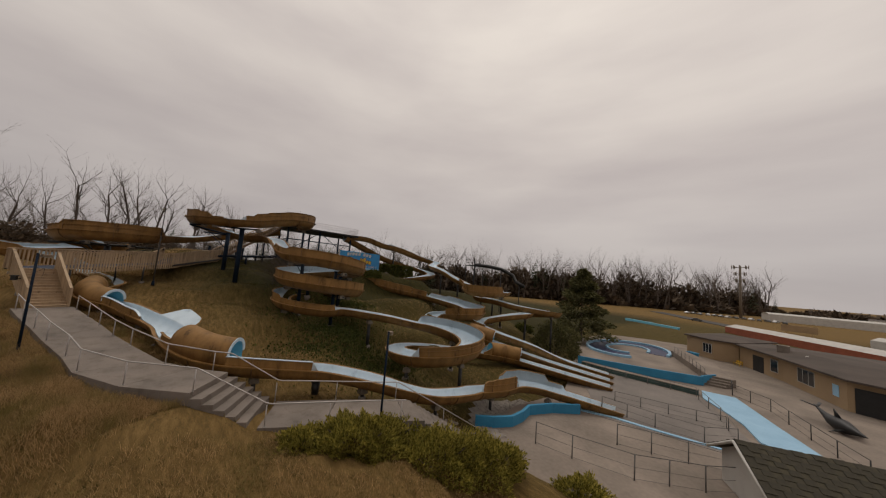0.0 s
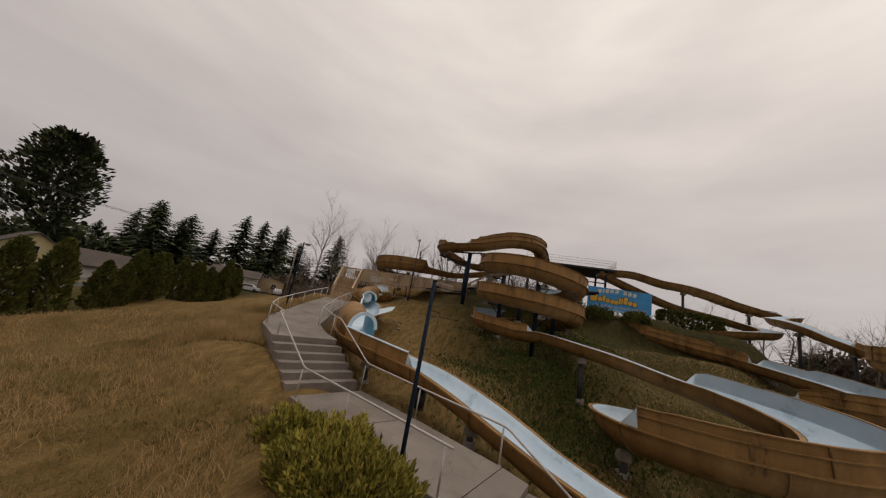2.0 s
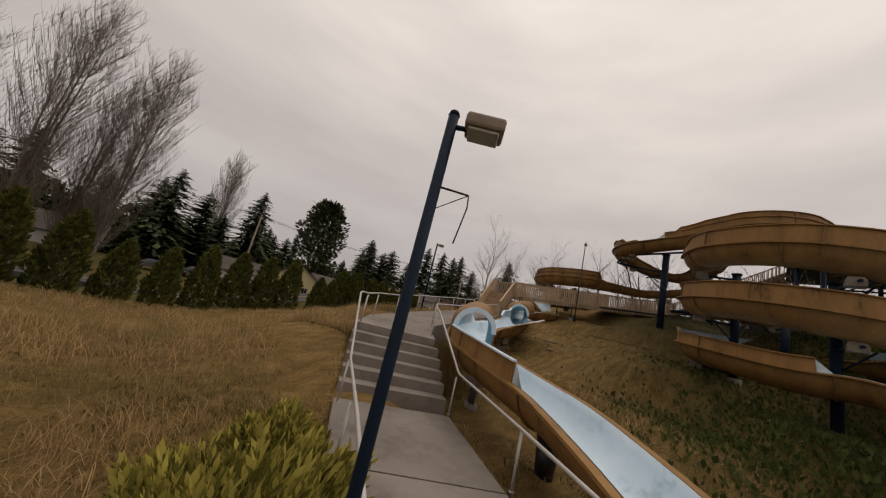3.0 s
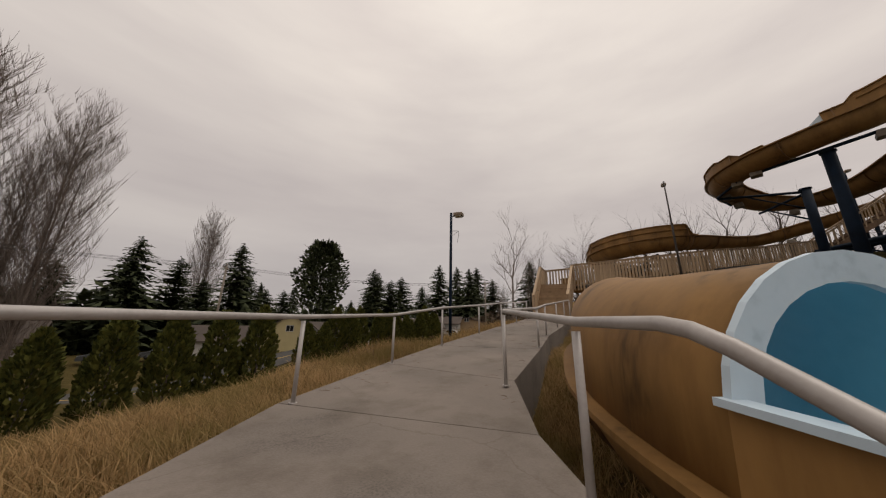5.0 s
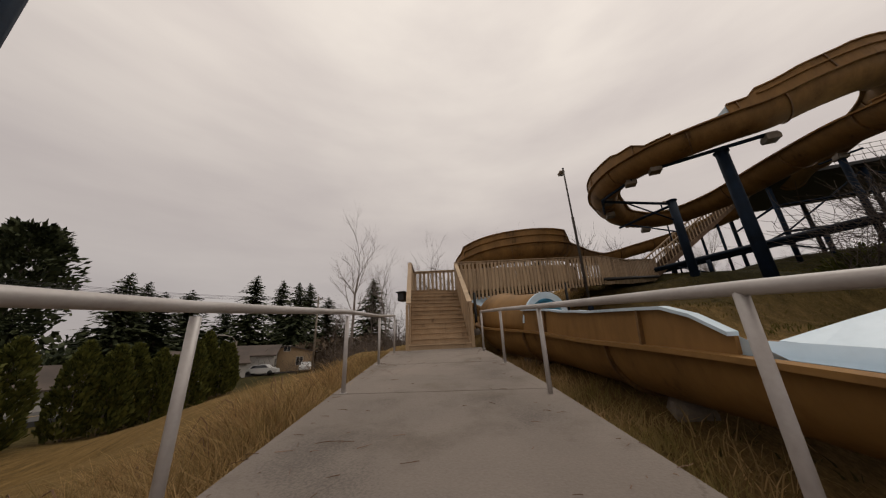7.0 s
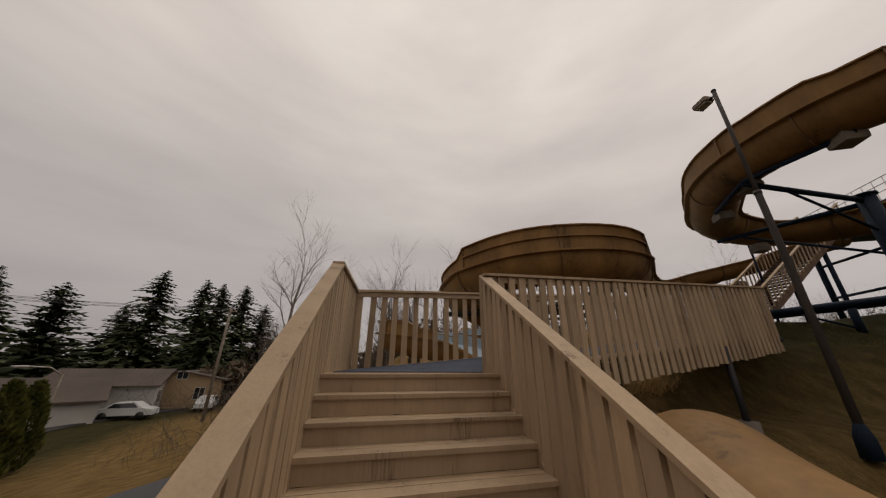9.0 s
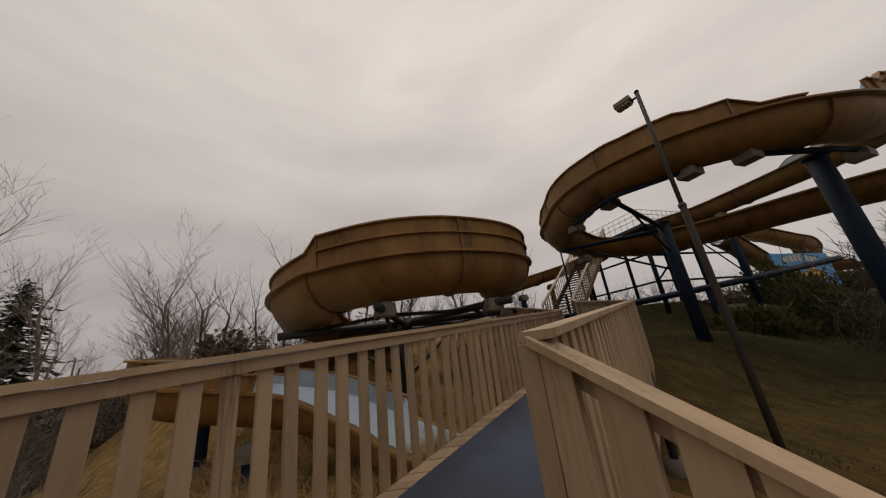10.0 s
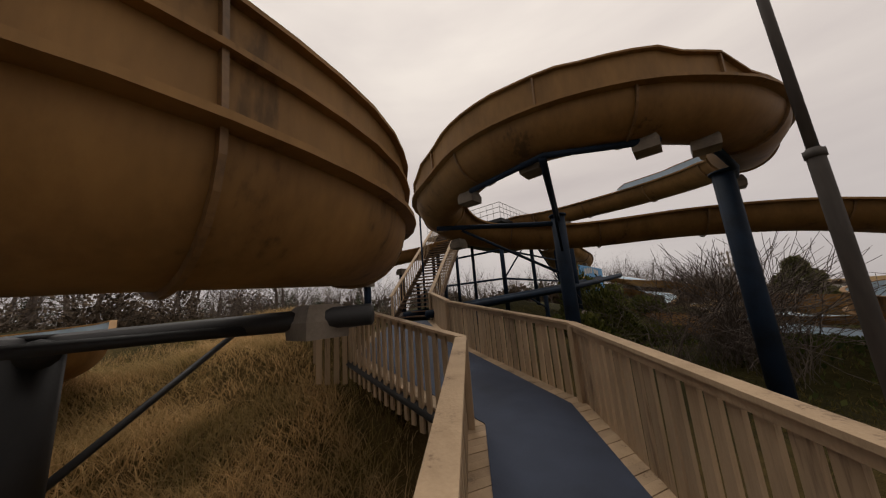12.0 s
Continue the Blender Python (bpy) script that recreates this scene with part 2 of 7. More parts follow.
def mesh(name, verts, faces, mat, parent=None, smooth=False, label=""):
    me = bpy.data.meshes.new(name)
    me.from_pydata([tuple(v) for v in verts], [], faces)
    me.update()
    for m_ in mat if isinstance(mat, (list, tuple)) else [mat]:
        me.materials.append(m_)
    if smooth:
        me.polygons.foreach_set("use_smooth", [True] * len(me.polygons))
    ob = new(name, me)
    if parent is not None:
        ob.parent = parent
    if label:
        ob["label"] = label
    return ob


def empty(name, label, category, group="", kind="", at=(0, 0, 0)):
    ob = new(name)
    ob.location = at
    return tagged(ob, label, category, group, kind)


# ---- ground ----
BANK = [
    (-14.7, 26.0, -4.65), (-14.1, 27.4, -5.15), (-16.6, 23.5, -4.5), (-19.2, 21.5, -4.25), (-21.3, 20.7, -3.9), (-24.3, 19.8, -3.6), (-27.0, 18.6, -3.3), (-29.2, 17.8, -3.1), (-32, 16.4, -2.8),
    (-26.3, 23.1, -4.0), (-28.4, 22.2, -3.7), (-30.4, 21.3, -3.4), (-32.8, 20.4, -3.1), (-22, 26.5, -5.0), (-20.5, 28.5, -5.6), (-18.5, 31, -6.2), (-25, 26, -4.6),
    (-17, 30.6, -6.1), (-14.5, 35, -6.4), (-13.4, 28.8, -6.0), (-12.1, 31.2, -6.25), (-10.7, 33.9, -6.5), (-10, 37, -7.6), (-13.5, 40, -8.0), (-12.5, 43.5, -9.5)]
FIELD = [
    (-8.5, 31, -6.4), (-5, 33, -7.3), (-4, 28, -5.6), (2, 26, -4.6), (-8, 25, -5.75), (-12, 22, -6.0), (-16, 18, -5.9), (-7.5, 21, -6.6), (-9, 19, -6.9), (-10, 16, -7.2), (-25.2, 17.2, -4.7), (-28.6, 15.6, -4.5), (-31.6, 14.0, -4.3), (-21.8, 18.2, -5.0), (-14, 12, -7.3), (-2, 14, -7.2), (-9, 4, -9.0), (-21, 0, -8.4),
    (-24, 13, -6.4), (-31, 10.5, -5.5), (-27, 3, -7.0), (-38, -6, -6.7), (-38, 8, -4.6), (-45, 9, -2.4), (-45, 2, -4.3), (-55, -3, -4.4), (-64, -8, -4.8), (8, 20, -6), (-6, 37.5, -8.2), (-48, -8, -5.6), (-60, -20, -4.8), (-75, -30, -3.5), (-95, -40, -2.5), (-38, -28, -7.2), (-12, -12, -9.0), (4, 6, -9.0)]
HILL = [
    (-41.2, 23.5, -1.0), (-38.7, 30.3, -0.6), (-45.6, 30.1, 0.9), (-37.6, 37.7, 0.2), (-47.3, 52.8, 1.9), (-37, 26, -1.4), (-34, 29, -2.4), (-39.5, 19.5, -1.6), (-36, 22.5, -2.2), (-44.5, 57, 1.2), (-31, 33, -3.0),
    (-28, 37, -4.2), (-25, 34, -5.2), (-20, 40, -7.3), (-20, 47, -8.4), (-24.5, 44.5, -7.3), (-22, 42, -7.3), (-24, 56, -8.4), (-30, 60, -6.0), (-32, 66, -5.5), (-33, 42, -2.4), (-38, 52, -2.0), (-29, 48, -5.0), (-30, 26, -3.5), (-33, 23.5, -2.9)]
SUMMIT = [
    (-47, 20, -0.1), (-48.7, 20.2, 0.55), (-51.6, 23.4, 1.75), (-51.2, 25.2, 2.45), (-44, 17, -0.9), (-44.5, 20.5, -0.4), (-47, 24.5, 0.9), (-54, 19, 1.3), (-49, 16, -0.4), (-52, 30, 2.3), (-55, 40, 3.0), (-58, 52, 2.5), (-50, 10, -1.8), (-62, 25, 3.0), (-64, 12, 2.0), (-75, 20, 3.2), (-55, 26, 2.9), (-50, 70, -1.0), (-40, 66, -2.5)]
PLAZA = [
    (-15, 52, -9.7), (-8, 46, -9.9), (0, 60, -9.9), (-20, 75, -9.8), (10, 45, -9.9), (-12, 60, -9.9), (-16, 66, -9.8), (0, 40, -9.4), (6, 33, -8.5), (-30, 90, -9.8), (0, 90, -9.9), (20, 70, -9.9), (-22, 64, -8.8), (-12, 72, -9.9), (-8, 80, -9.9), (-18, 100, -9.9), (12, 110, -9.9), (-12, 48, -9.9), (-2, 52, -9.9), (8, 60, -9.9), (-20, 86, -9.9)]
SPOTS = np.array(BANK + FIELD + HILL + SUMMIT + PLAZA)


def ground_z(x, y):
    d2 = (SPOTS[:, 0] - x) ** 2 + (SPOTS[:, 1] - y) ** 2
    w = 1 / (d2 + 0.6) ** 2.0
    z = float((w * SPOTS[:, 2]).sum() / w.sum())
    far = math.sqrt(d2.min())
    k = min(1, max(0, (far - 12) / 40))
    return z * (1 - k) - 9.0 * k


def axis_steps(lo, hi, fine_lo, fine_hi, step):
    a = list(np.arange(fine_lo, fine_hi + step / 2, step))
    s, v = step, fine_lo
    while v > lo:
        s *= 1.35
        v -= s
        a.insert(0, v)
    s, v = step, fine_hi
    while v < hi:
        s *= 1.35
        v += s
        a.append(v)
    return a


gx, gy = axis_steps(-3000, 3000, -70, 20, 0.8), axis_steps(-3000, 3000, 0, 85, 0.8)
gv = [(x, y, ground_z(x, y) + 0.06 * noise.noise((x * 0.9, y * 0.9, 0)) + 0.15 * noise.noise((x * 0.2, y * 0.2, 3))) for y in gy for x in gx]
nx = len(gx)
gf = [(j * nx + i, j * nx + i + 1, (j + 1) * nx + i + 1, (j + 1) * nx + i) for j in range(len(gy) - 1) for i in range(nx - 1)]
ground = tagged(mesh("ground", gv, gf, M_GRASS, smooth=True), "dry winter grass hillside round the slides", "ground", kind="structure")

# ---- flumes ----


def spline(ctrl, step=0.35):
    """Centripetal-like Catmull-Rom through the control rows; returns an even sampling of all columns."""
    c = np.array(ctrl, float)
    c = np.vstack([2 * c[0] - c[1], c, 2 * c[-1] - c[-2]])
    out = []
    for i in range(1, len(c) - 2):
        p0, p1, p2, p3 = c[i - 1 : i + 3]
        n = max(2, int(np.linalg.norm(p2[:3] - p1[:3]) / step))
        for k in range(n):
            t = k / n
            out.append(0.5 * (2 * p1 + (p2 - p0) * t + (2 * p0 - 5 * p1 + 4 * p2 - p3) * t * t + (3 * p1 - p0 - 3 * p2 + p3) * t**3))
    out.append(c[-2])
    return np.array(out)


def frames_of(p):
    t = np.gradient(p, axis=0)
    t /= np.linalg.norm(t, axis=1)[:, None]
    left = np.cross((0, 0, 1), t)
    left /= np.linalg.norm(left, axis=1)[:, None]
    up = np.cross(t, left)
    return t, left, up


def grid_faces(rows, cols, first=0):
    return [(first + i * cols + j, first + i * cols + j + 1, first + (i + 1) * cols + j + 1, first + (i + 1) * cols + j) for i in range(rows - 1) for j in range(cols - 1)]


def swept(p, left, up, profile):
    """profile: function of the row index that gives (across, upward) pairs."""
    v = []
    for i in range(len(p)):
        for a, b in profile(i):
            v.append(p[i] + left[i] * a + up[i] * b)
    return v


def band(name, p, left, up, pairs, mat, parent, closed=False, label=""):
    """A bar of constant or varying section along a line."""
    cols = len(pairs(0))
    v = swept(p, left, up, pairs)
    f = grid_faces(len(p), cols)
    if closed:
        f += [(i * cols + cols - 1, i * cols, (i + 1) * cols, (i + 1) * cols + cols - 1) for i in range(len(p) - 1)]
        f += [tuple(range(cols))[::-1], tuple((len(p) - 1) * cols + j for j in range(cols))]
    return mesh(name, v, f, mat, parent, smooth=not closed, label=label)


def panel_heights(ctrl, col, p):
    """Wall heights along p: each stretch keeps the height of its control row, and its ends are cut off slantwise."""
    c = np.array(ctrl, float)
    near = np.argmin(((p[:, None, :] - c[None, :, :3]) ** 2).sum(2), axis=1)
    order = np.maximum.accumulate(near)
    near = np.where(np.abs(near - order) > 2, order, near)
    w = np.clip(c[near, col], 0, 3)
    d = np.r_[0, np.cumsum(np.linalg.norm(np.diff(p, axis=0), axis=1))]
    slope = np.where((p[:, 2] > 2.2) & (p[:, 2] < 4.5), 7.0, np.where((p[:, 0] > -30.5) & (p[:, 0] < -26) & (p[:, 1] < 30), 0.45, 1.5))[:, None]
    return np.min(w[None, :] + slope * np.abs(d[:, None] - d[None, :]), axis=1)


def flume(name, label, ctrl, radius=0.8, tubes=(), seams=3.2, group="water slides", cut=True, flare=None, wide=None):
    """ctrl rows: x, y, z of the middle at rim height, then the extra wall on the left and on the right."""
    thing = empty(name, label, "water slide", group)
    s = spline(ctrl)
    p, wl_, wr_ = s[:, :3], np.clip(s[:, 3], 0, 3), np.clip(s[:, 4], 0, 3)
    if cut:
        wl_, wr_ = panel_heights(ctrl, 3, p), panel_heights(ctrl, 4, p)
    wl_, wr_ = wl_.copy(), wr_.copy()
    for a, b, *_ in tubes:
        ia, ib = (int(np.argmin(((p - np.array(q)) ** 2).sum(1))) for q in (a, b))
        wl_[ia + 1 : ib], wr_[ia + 1 : ib] = 0, 0
        if p[ia][0] > -30 and p[ia][2] < -5:
            # the lining rises in two fins in front of the tube
            for j, h in enumerate((0.15, 0.32, 0.58, 0.85)):
                wl_[ia - 3 + j], wr_[ia - 3 + j] = h, h
    t, left, up = frames_of(p)
    arc = [math.pi * k / 14 for k in range(15)]
    r, ri = radius, radius - 0.05
    R = np.full(len(p), radius)
    if wide:
        ia, ib = (int(np.argmin(((p - np.array(q)) ** 2).sum(1))) for q in wide[:2])
        for i in range(len(p)):
            R[i] += (wide[2] - radius) * min(1, max(0, min(i - ia, ib - i) / 8))
    outer = lambda i: [(R[i] * math.cos(a), -R[i] * math.sin(a)) for a in arc]
    inner = lambda i: [(R[i] - 0.05, wl_[i])] + [((R[i] - 0.05) * math.cos(a), (0.05 - R[i]) * math.sin(a)) for a in arc] + [(0.05 - R[i], wr_[i])]
    band("shell", p, left, up, outer, M_SHELL, thing)
    band("lining", p, left, up, inner, M_LINING, thing, label="pale blue gelcoat lining")
    for side, w in ((1, wl_), (-1, wr_)):
        rim = lambda i: [(side * (R[i] - 0.02), 0.0), (side * (R[i] + 0.16), 0.0), (side * (R[i] + 0.16), -0.06), (side * (R[i] - 0.02), -0.06)][::side]
        band("flange", p, left, up, rim, M_SHELL, thing, closed=True)
        # walls stand on the rim where they are raised
        run = []
        for i in range(len(p) + 1):
            if i < len(p) and w[i] > 0.08:
                run.append(i)
            elif run:
                if len(run) > 2:
                    q, ll, uu, ww, rw_ = p[run], left[run], up[run], w[run], R[run]
                    pr = lambda i: [(side * (rw_[i] - 0.05), 0.0), (side * rw_[i], 0.0), (side * rw_[i], ww[i]), (side * (rw_[i] - 0.05), ww[i])][::side]
                    band("side_wall", q, ll, uu, pr, M_SHELL, thing, closed=True)
                    cap = lambda i: [(side * (rw_[i] - 0.06), ww[i] + 0.002), (side * (rw_[i] + 0.08), ww[i] + 0.002), (side * (rw_[i] + 0.08), ww[i] + 0.045), (side * (rw_[i] - 0.06), ww[i] + 0.045)][::side]
                    band("wall_flange", q, ll, uu, cap, M_LINING if q[0][0] > -34 and ww.max() < 0.66 and not -25 < q[0][0] < -22 else M_SHELL, thing, closed=True)
                    high = np.where(ww > 0.56)[0] if ww.max() > 0.76 else []
                    if len(high) > 2:
                        rh = rw_[high]
                        mid = lambda i: [(side * (rh[i] - 0.01), 0.47), (side * (rh[i] + 0.09), 0.47), (side * (rh[i] + 0.09), 0.52), (side * (rh[i] - 0.01), 0.52)][::side]
                        band("wall_flange", q[high], ll[high], uu[high], mid, M_SHELL, thing, closed=True)
                    for c in range(3, len(run) - 1, 8):
                        v = [q[c] + t[run[c]] * o + ll[c] * (side * (rw_[c] + x)) + uu[c] * z for o in (-0.02, 0.02) for x, z in ((0, 0), (0.06, 0), (0.06, ww[c]), (0, ww[c]))]
                        mesh("wall_rib", v, [(0, 1, 5, 4), (1, 2, 6, 5), (2, 3, 7, 6), (3, 0, 4, 7), (4, 5, 6, 7), (3, 2, 1, 0)], M_SEAM, thing)
                run = []
    d = np.r_[0, np.cumsum(np.linalg.norm(np.diff(p, axis=0), axis=1))]
    for a, b, *rise in tubes:
        lift = rise[0] if rise else 0.58
        ia, ib = (int(np.argmin(((p - np.array(q)) ** 2).sum(1))) for q in (a, b))
        k = np.arange(ia, ib + 1)
        top = lambda i: [(r, 0.0)] + [(r * math.cos(x), lift + r * math.sin(x)) for x in arc] + [(-r, 0.0), (-ri, 0.0)] + [(ri * math.cos(x), lift + ri * math.sin(x)) for x in arc[::-1]] + [(ri, 0.0)]
        cover = band("tube_cover", p[k], left[k], up[k], top, M_SHELL, thing, closed=True)
        cover.data.polygons.foreach_set("use_smooth", [len(q.vertices) == 4 for q in cover.data.polygons])
        lin = lambda i: [(ri - 0.012, 0.0)] + [((ri - 0.012) * math.cos(x), lift + (ri - 0.012) * math.sin(x)) for x in arc] + [(0.012 - ri, 0.0)]
        band("tube_lining", p[k], left[k], up[k], lin, M_BLUE, thing, label="turquoise inside of the tube")
        for e in (k[-1],) if p[k[-1]][0] > -39 else ():
            ring = [((r + 0.03) * math.cos(x), lift + (r + 0.03) * math.sin(x)) for x in arc] + [((r - 0.16) * math.cos(x), lift + (r - 0.16) * math.sin(x)) for x in arc[::-1]]
            out = -1 if e == k[0] else 1
            v = [p[e] + t[e] * (out * o) + left[e] * x + up[e] * y for o in (0.01, 0.06) for x, y in ring]
            n = len(ring)
            f = [(j, (j + 1) % n, n + (j + 1) % n, n + j) for j in range(n)] + [(o + j, o + n - 1 - j, o + n - 2 - j, o + j + 1) for o in (0, n) for j in range(n // 2 - 1)]
            mesh("mouth_ring", v, f, M_LINING, thing, label="pale painted ring round the tube mouth")
    if flare:
        # high outer lip of the bend, leaning outwards, cut off slantwise at both ends
        fa, fb, out, rise_ = flare
        ia, ib = (int(np.argmin(((p - np.array(q)) ** 2).sum(1))) for q in (fa, fb))
        k = np.arange(ia, ib + 1)
        u = np.clip(np.minimum((d[k] - d[ia]) * 1.4, (d[ib] - d[k]) * 1.3) / 1.3, 0, 1) * np.linspace(1.3, 0.8, len(k))
        lip_in = lambda i: [(ri, -0.01), (ri + 0.02, -0.01), (ri + out * u[i] + 0.02, rise_ * u[i]), (ri + out * u[i], rise_ * u[i] + 0.012)]
        lip_out = lambda i: [(ri + 0.024, -0.02), (r + 0.02, -0.03), (r + out * u[i] + 0.02, rise_ * u[i] - 0.03), (ri + out * u[i] + 0.024, rise_ * u[i] - 0.002)]
        band("splash_lip", p[k], left[k], up[k], lip_in, M_LINING, thing, closed=True, label="pale blue high outer lip")
        band("lip_shell", p[k], left[k], up[k], lip_out, M_SHELL, thing, closed=True)
    # seam ribs
    k, last = 0, -9
    for i in range(1, len(p) - 1):
        if d[i] - last >= seams:
            last = d[i]
            prof = [((R[i] + 0.06) * math.cos(a), -(R[i] + 0.06) * math.sin(a)) for a in arc] + [(R[i] * math.cos(a), -R[i] * math.sin(a)) for a in arc[::-1]]
            v = [p[i] + t[i] * o + left[i] * a + up[i] * b for o in (-0.022, 0.022) for a, b in prof]
            n = len(prof)
            f = [(j, (j + 1) % n, n + (j + 1) % n, n + j) for j in range(n)] + [(j, n - 1 - j, n - 2 - j, j + 1) for j in range(n // 2 - 1)] + [(n + j + 1, 2 * n - 2 - j, 2 * n - 1 - j, n + j) for j in range(n // 2 - 1)]
            mesh("seam_rib", v, f, M_SEAM, thing)
    return thing, p, d


# main slide: tower, big bend, helix, lower loop, tube and chute
F_MAIN = [(-51.5, 39.6, 8.4, 0, 0), (-49.4, 39.2, 8.5, 0, 0), (-47.0, 38.9, 8.2, 0, 0), (-44.6, 38.6, 8.1, 0, 0), (-41.7, 38.0, 8.0, 0.8, 0), (-39.7, 36.9, 7.85, 0.85, 0), (-38.55, 35.2, 7.6, 0.85, 0), (-38.4, 33.4, 7.2, 0.8, 0), (-38.6, 31.8, 6.8, 0.75, 0)]
for a, z, w in ((-1, 6.62, 0.45), (-13, 6.5, 0.05), (-30, 6.48, 0.12), (-42, 6.48, 0.52), (-60, 6.55, 0.66), (-80, 6.6, 0.72), (-100, 6.62, 0.75), (-118, 6.5, 0.7)):
    F_MAIN.append((-43.22 + 4.55 * math.cos(radians(a)), 30.4 + 4.55 * math.sin(radians(a)), z, w, 0))
F_MAIN += [(-46.9, 27.2, 6.3, 0.5, 0), (-47.3, 28.9, 5.95, 0.2, 0), (-46.2, 30.4, 5.6, 0, 0), (-43.6, 31.8, 5.3, 0, 0), (-40.2, 32.9, 5.2, 0, 0), (-37.4, 33.4, 4.85, 0, 0), (-34.8, 33.4, 4.1, 0, 0.1)]
for k in range(0, 20):
    a = -88 + k * 42
    if a > 722:
        break
    w = 0.7 if a < 640 else 0.45
    F_MAIN.append((-31.65 + 3.8 * math.cos(radians(a)), 37.3 + 3.8 * math.sin(radians(a)), 2.45 - 2.33 * a / 360 + (0.15 if a < 0 else 0), 0, w if k else 0.5))
F_MAIN += [(-27.7, 38.4, -2.05, 0, 0.02), (-26.9, 40.6, -2.3, 0, 0), (-25.8, 43.0, -2.65, 0, 0)]
for a, z, w in ((175, -3.2, 0.0), (150, -3.4, 0.75), (115, -3.7, 0.78), (80, -4.0, 0.8), (45, -4.25, 0.8), (10, -4.5, 0.8), (-25, -4.72, 0.8), (-55, -4.9, 0.75), (-70, -4.98, 0.0), (-100, -5.1, 0.0), (-135, -5.3, 0.0), (-170, -5.5, 0.0)):
    F_MAIN.append((-20.97 + 3.75 * math.cos(radians(a)), 45.35 + 3.75 * math.sin(radians(a)), z, w, 0))
F_MAIN += [(-24.9, 47.6, -5.85, 0, 0), (-24.2, 51.0, -6.3, 0, 0), (-22.8, 54.6, -6.85, 0, 0), (-20.8, 58.0, -7.35, 0, 0), (-17.4, 60.6, -8.0, 0, 0), (-11.3, 64.2, -8.95, 0, 0)]
main_slide, main_p, main_d = flume("water_slide", "brown fibreglass water slide with pale blue lining spiralling down the hill", F_MAIN, 0.8, tubes=[((-22.4, 55.4, -6.95), (-20.1, 58.9, -7.5))], wide=((-24.9, 45.7, -3.2), (-23.5, 42.6, -5.3), 1.12))

# front slide: tower, spiral beside the ramp, two tubes by the walkway, long run-out
F_FRONT = [(-53.5, 37.0, 7.6, 0, 0), (-54.4, 33.2, 6.6, 0, 0), (-53.6, 29.0, 5.6, 0, 0), (-51.6, 25.6, 4.7, 0, 0)]
for a, z, w in ((75, 4.18, 0.05), (66, 4.11, 0.1), (60, 4.06, 0.88), (45, 3.98, 0.88), (25, 3.88, 0.88), (0, 3.80, 0.88), (-20, 3.74, 0.88), (-43, 3.68, 0.88), (-47, 3.67, 0.48), (-60, 3.55, 0.5), (-80, 3.46, 0.5), (-105, 3.25, 0.5), (-130, 2.95, 0.5), (-152, 2.7, 0.4), (-170, 2.55, 0.1)):
    F_FRONT.append((-46.9 + 3.63 * math.cos(radians(a)), 19.25 + 3.63 * math.sin(radians(a)), z, w, 0))
# loop behind the spiral and the bend that leads under the ramp
F_FRONT += [(-51.3, 18.9, 2.45, 0, 0.2), (-52.6, 18.9, 2.35, 0, 0.5), (-53.5, 17.7, 2.2, 0, 0.5), (-53.2, 16.0, 2.05, 0, 0.5), (-51.4, 14.4, 1.85, 0, 0.3), (-48.8, 13.2, 1.6, 0, 0.4), (-46.6, 12.4, 1.6, 0, 0.5), (-45.1, 13.2, 1.42, 0, 0.5), (-44.5, 14.8, 1.15, 0.2, 0.3), (-44.2, 16.2, 0.8, 0.4, 0), (-43.5, 17.5, 0.2, 0.4, 0), (-42.9, 18.3, -0.2, 0, 0), (-41.2, 19.8, -0.7, 0, 0), (-39.4, 20.6, -0.95, 0, 0), (-38.0, 20.5, -1.1, 0, 0)]
# beside the walkway
F_FRONT += [(-36.8, 20.0, -1.3, 0, 0), (-35.2, 19.95, -1.6, 0, 0), (-33.8, 20.5, -1.9, 0, 0.5), (-32.9, 21.4, -2.08, 0, 0.5), (-32.1, 22.2, -2.2, 0, 0.5), (-30.8, 23.0, -2.4, 0, 0.48), (-29.4, 23.65, -2.55, 0, 0.46), (-28.3, 24.25, -2.68, 0, 0.46), (-27.2, 24.8, -2.82, 0, 0), (-25.8, 25.35, -3.0, 0, 0), (-24.6, 25.55, -3.14, 0, 0.0), (-23.6, 25.75, -3.28, 0, 0), (-22.8, 25.98, -3.44, 0, 0.52), (-22.1, 26.25, -3.58, 0, 0.52), (-20.7, 27.1, -3.86, 0, 0.5), (-19.6, 28.17, -4.02, 0, 0.48)]
# run-out past the concrete stairs
F_FRONT += [(-18.85, 29.3, -4.1, 0, 0.48), (-18.1, 30.8, -4.2, 0, 0.48), (-17.6, 32.1, -4.32, 0, 0.48), (-17.15, 33.3, -4.44, 0, 0), (-16.2, 35.1, -4.8, 0, 0), (-15.2, 36.8, -5.25, 0, 0), (-14.65, 38.3, -5.75, 0, 0), (-14.35, 40.3, -6.3, 0, 0), (-14.45, 43.2, -6.75, 0, 0), (-14.7, 44.6, -6.92, 0, 0), (-14.75, 45.4, -7.05, 0, 0.8), (-14.65, 46.8, -7.2, 0, 0.9), (-14.6, 48.2, -7.32, 0, 0.95), (-14.75, 49.5, -7.4, 0.6, 0.95), (-14.7, 50.5, -7.42, 0.9, 0), (-14.3, 51.6, -7.5, 0.95, 0), (-13.5, 52.7, -7.65, 0.9, 0), (-12.5, 53.6, -7.85, 0.4, 0), (-11.2, 54.8, -8.15, 0, 0), (-8.2, 57.6, -8.95, 0, 0)]
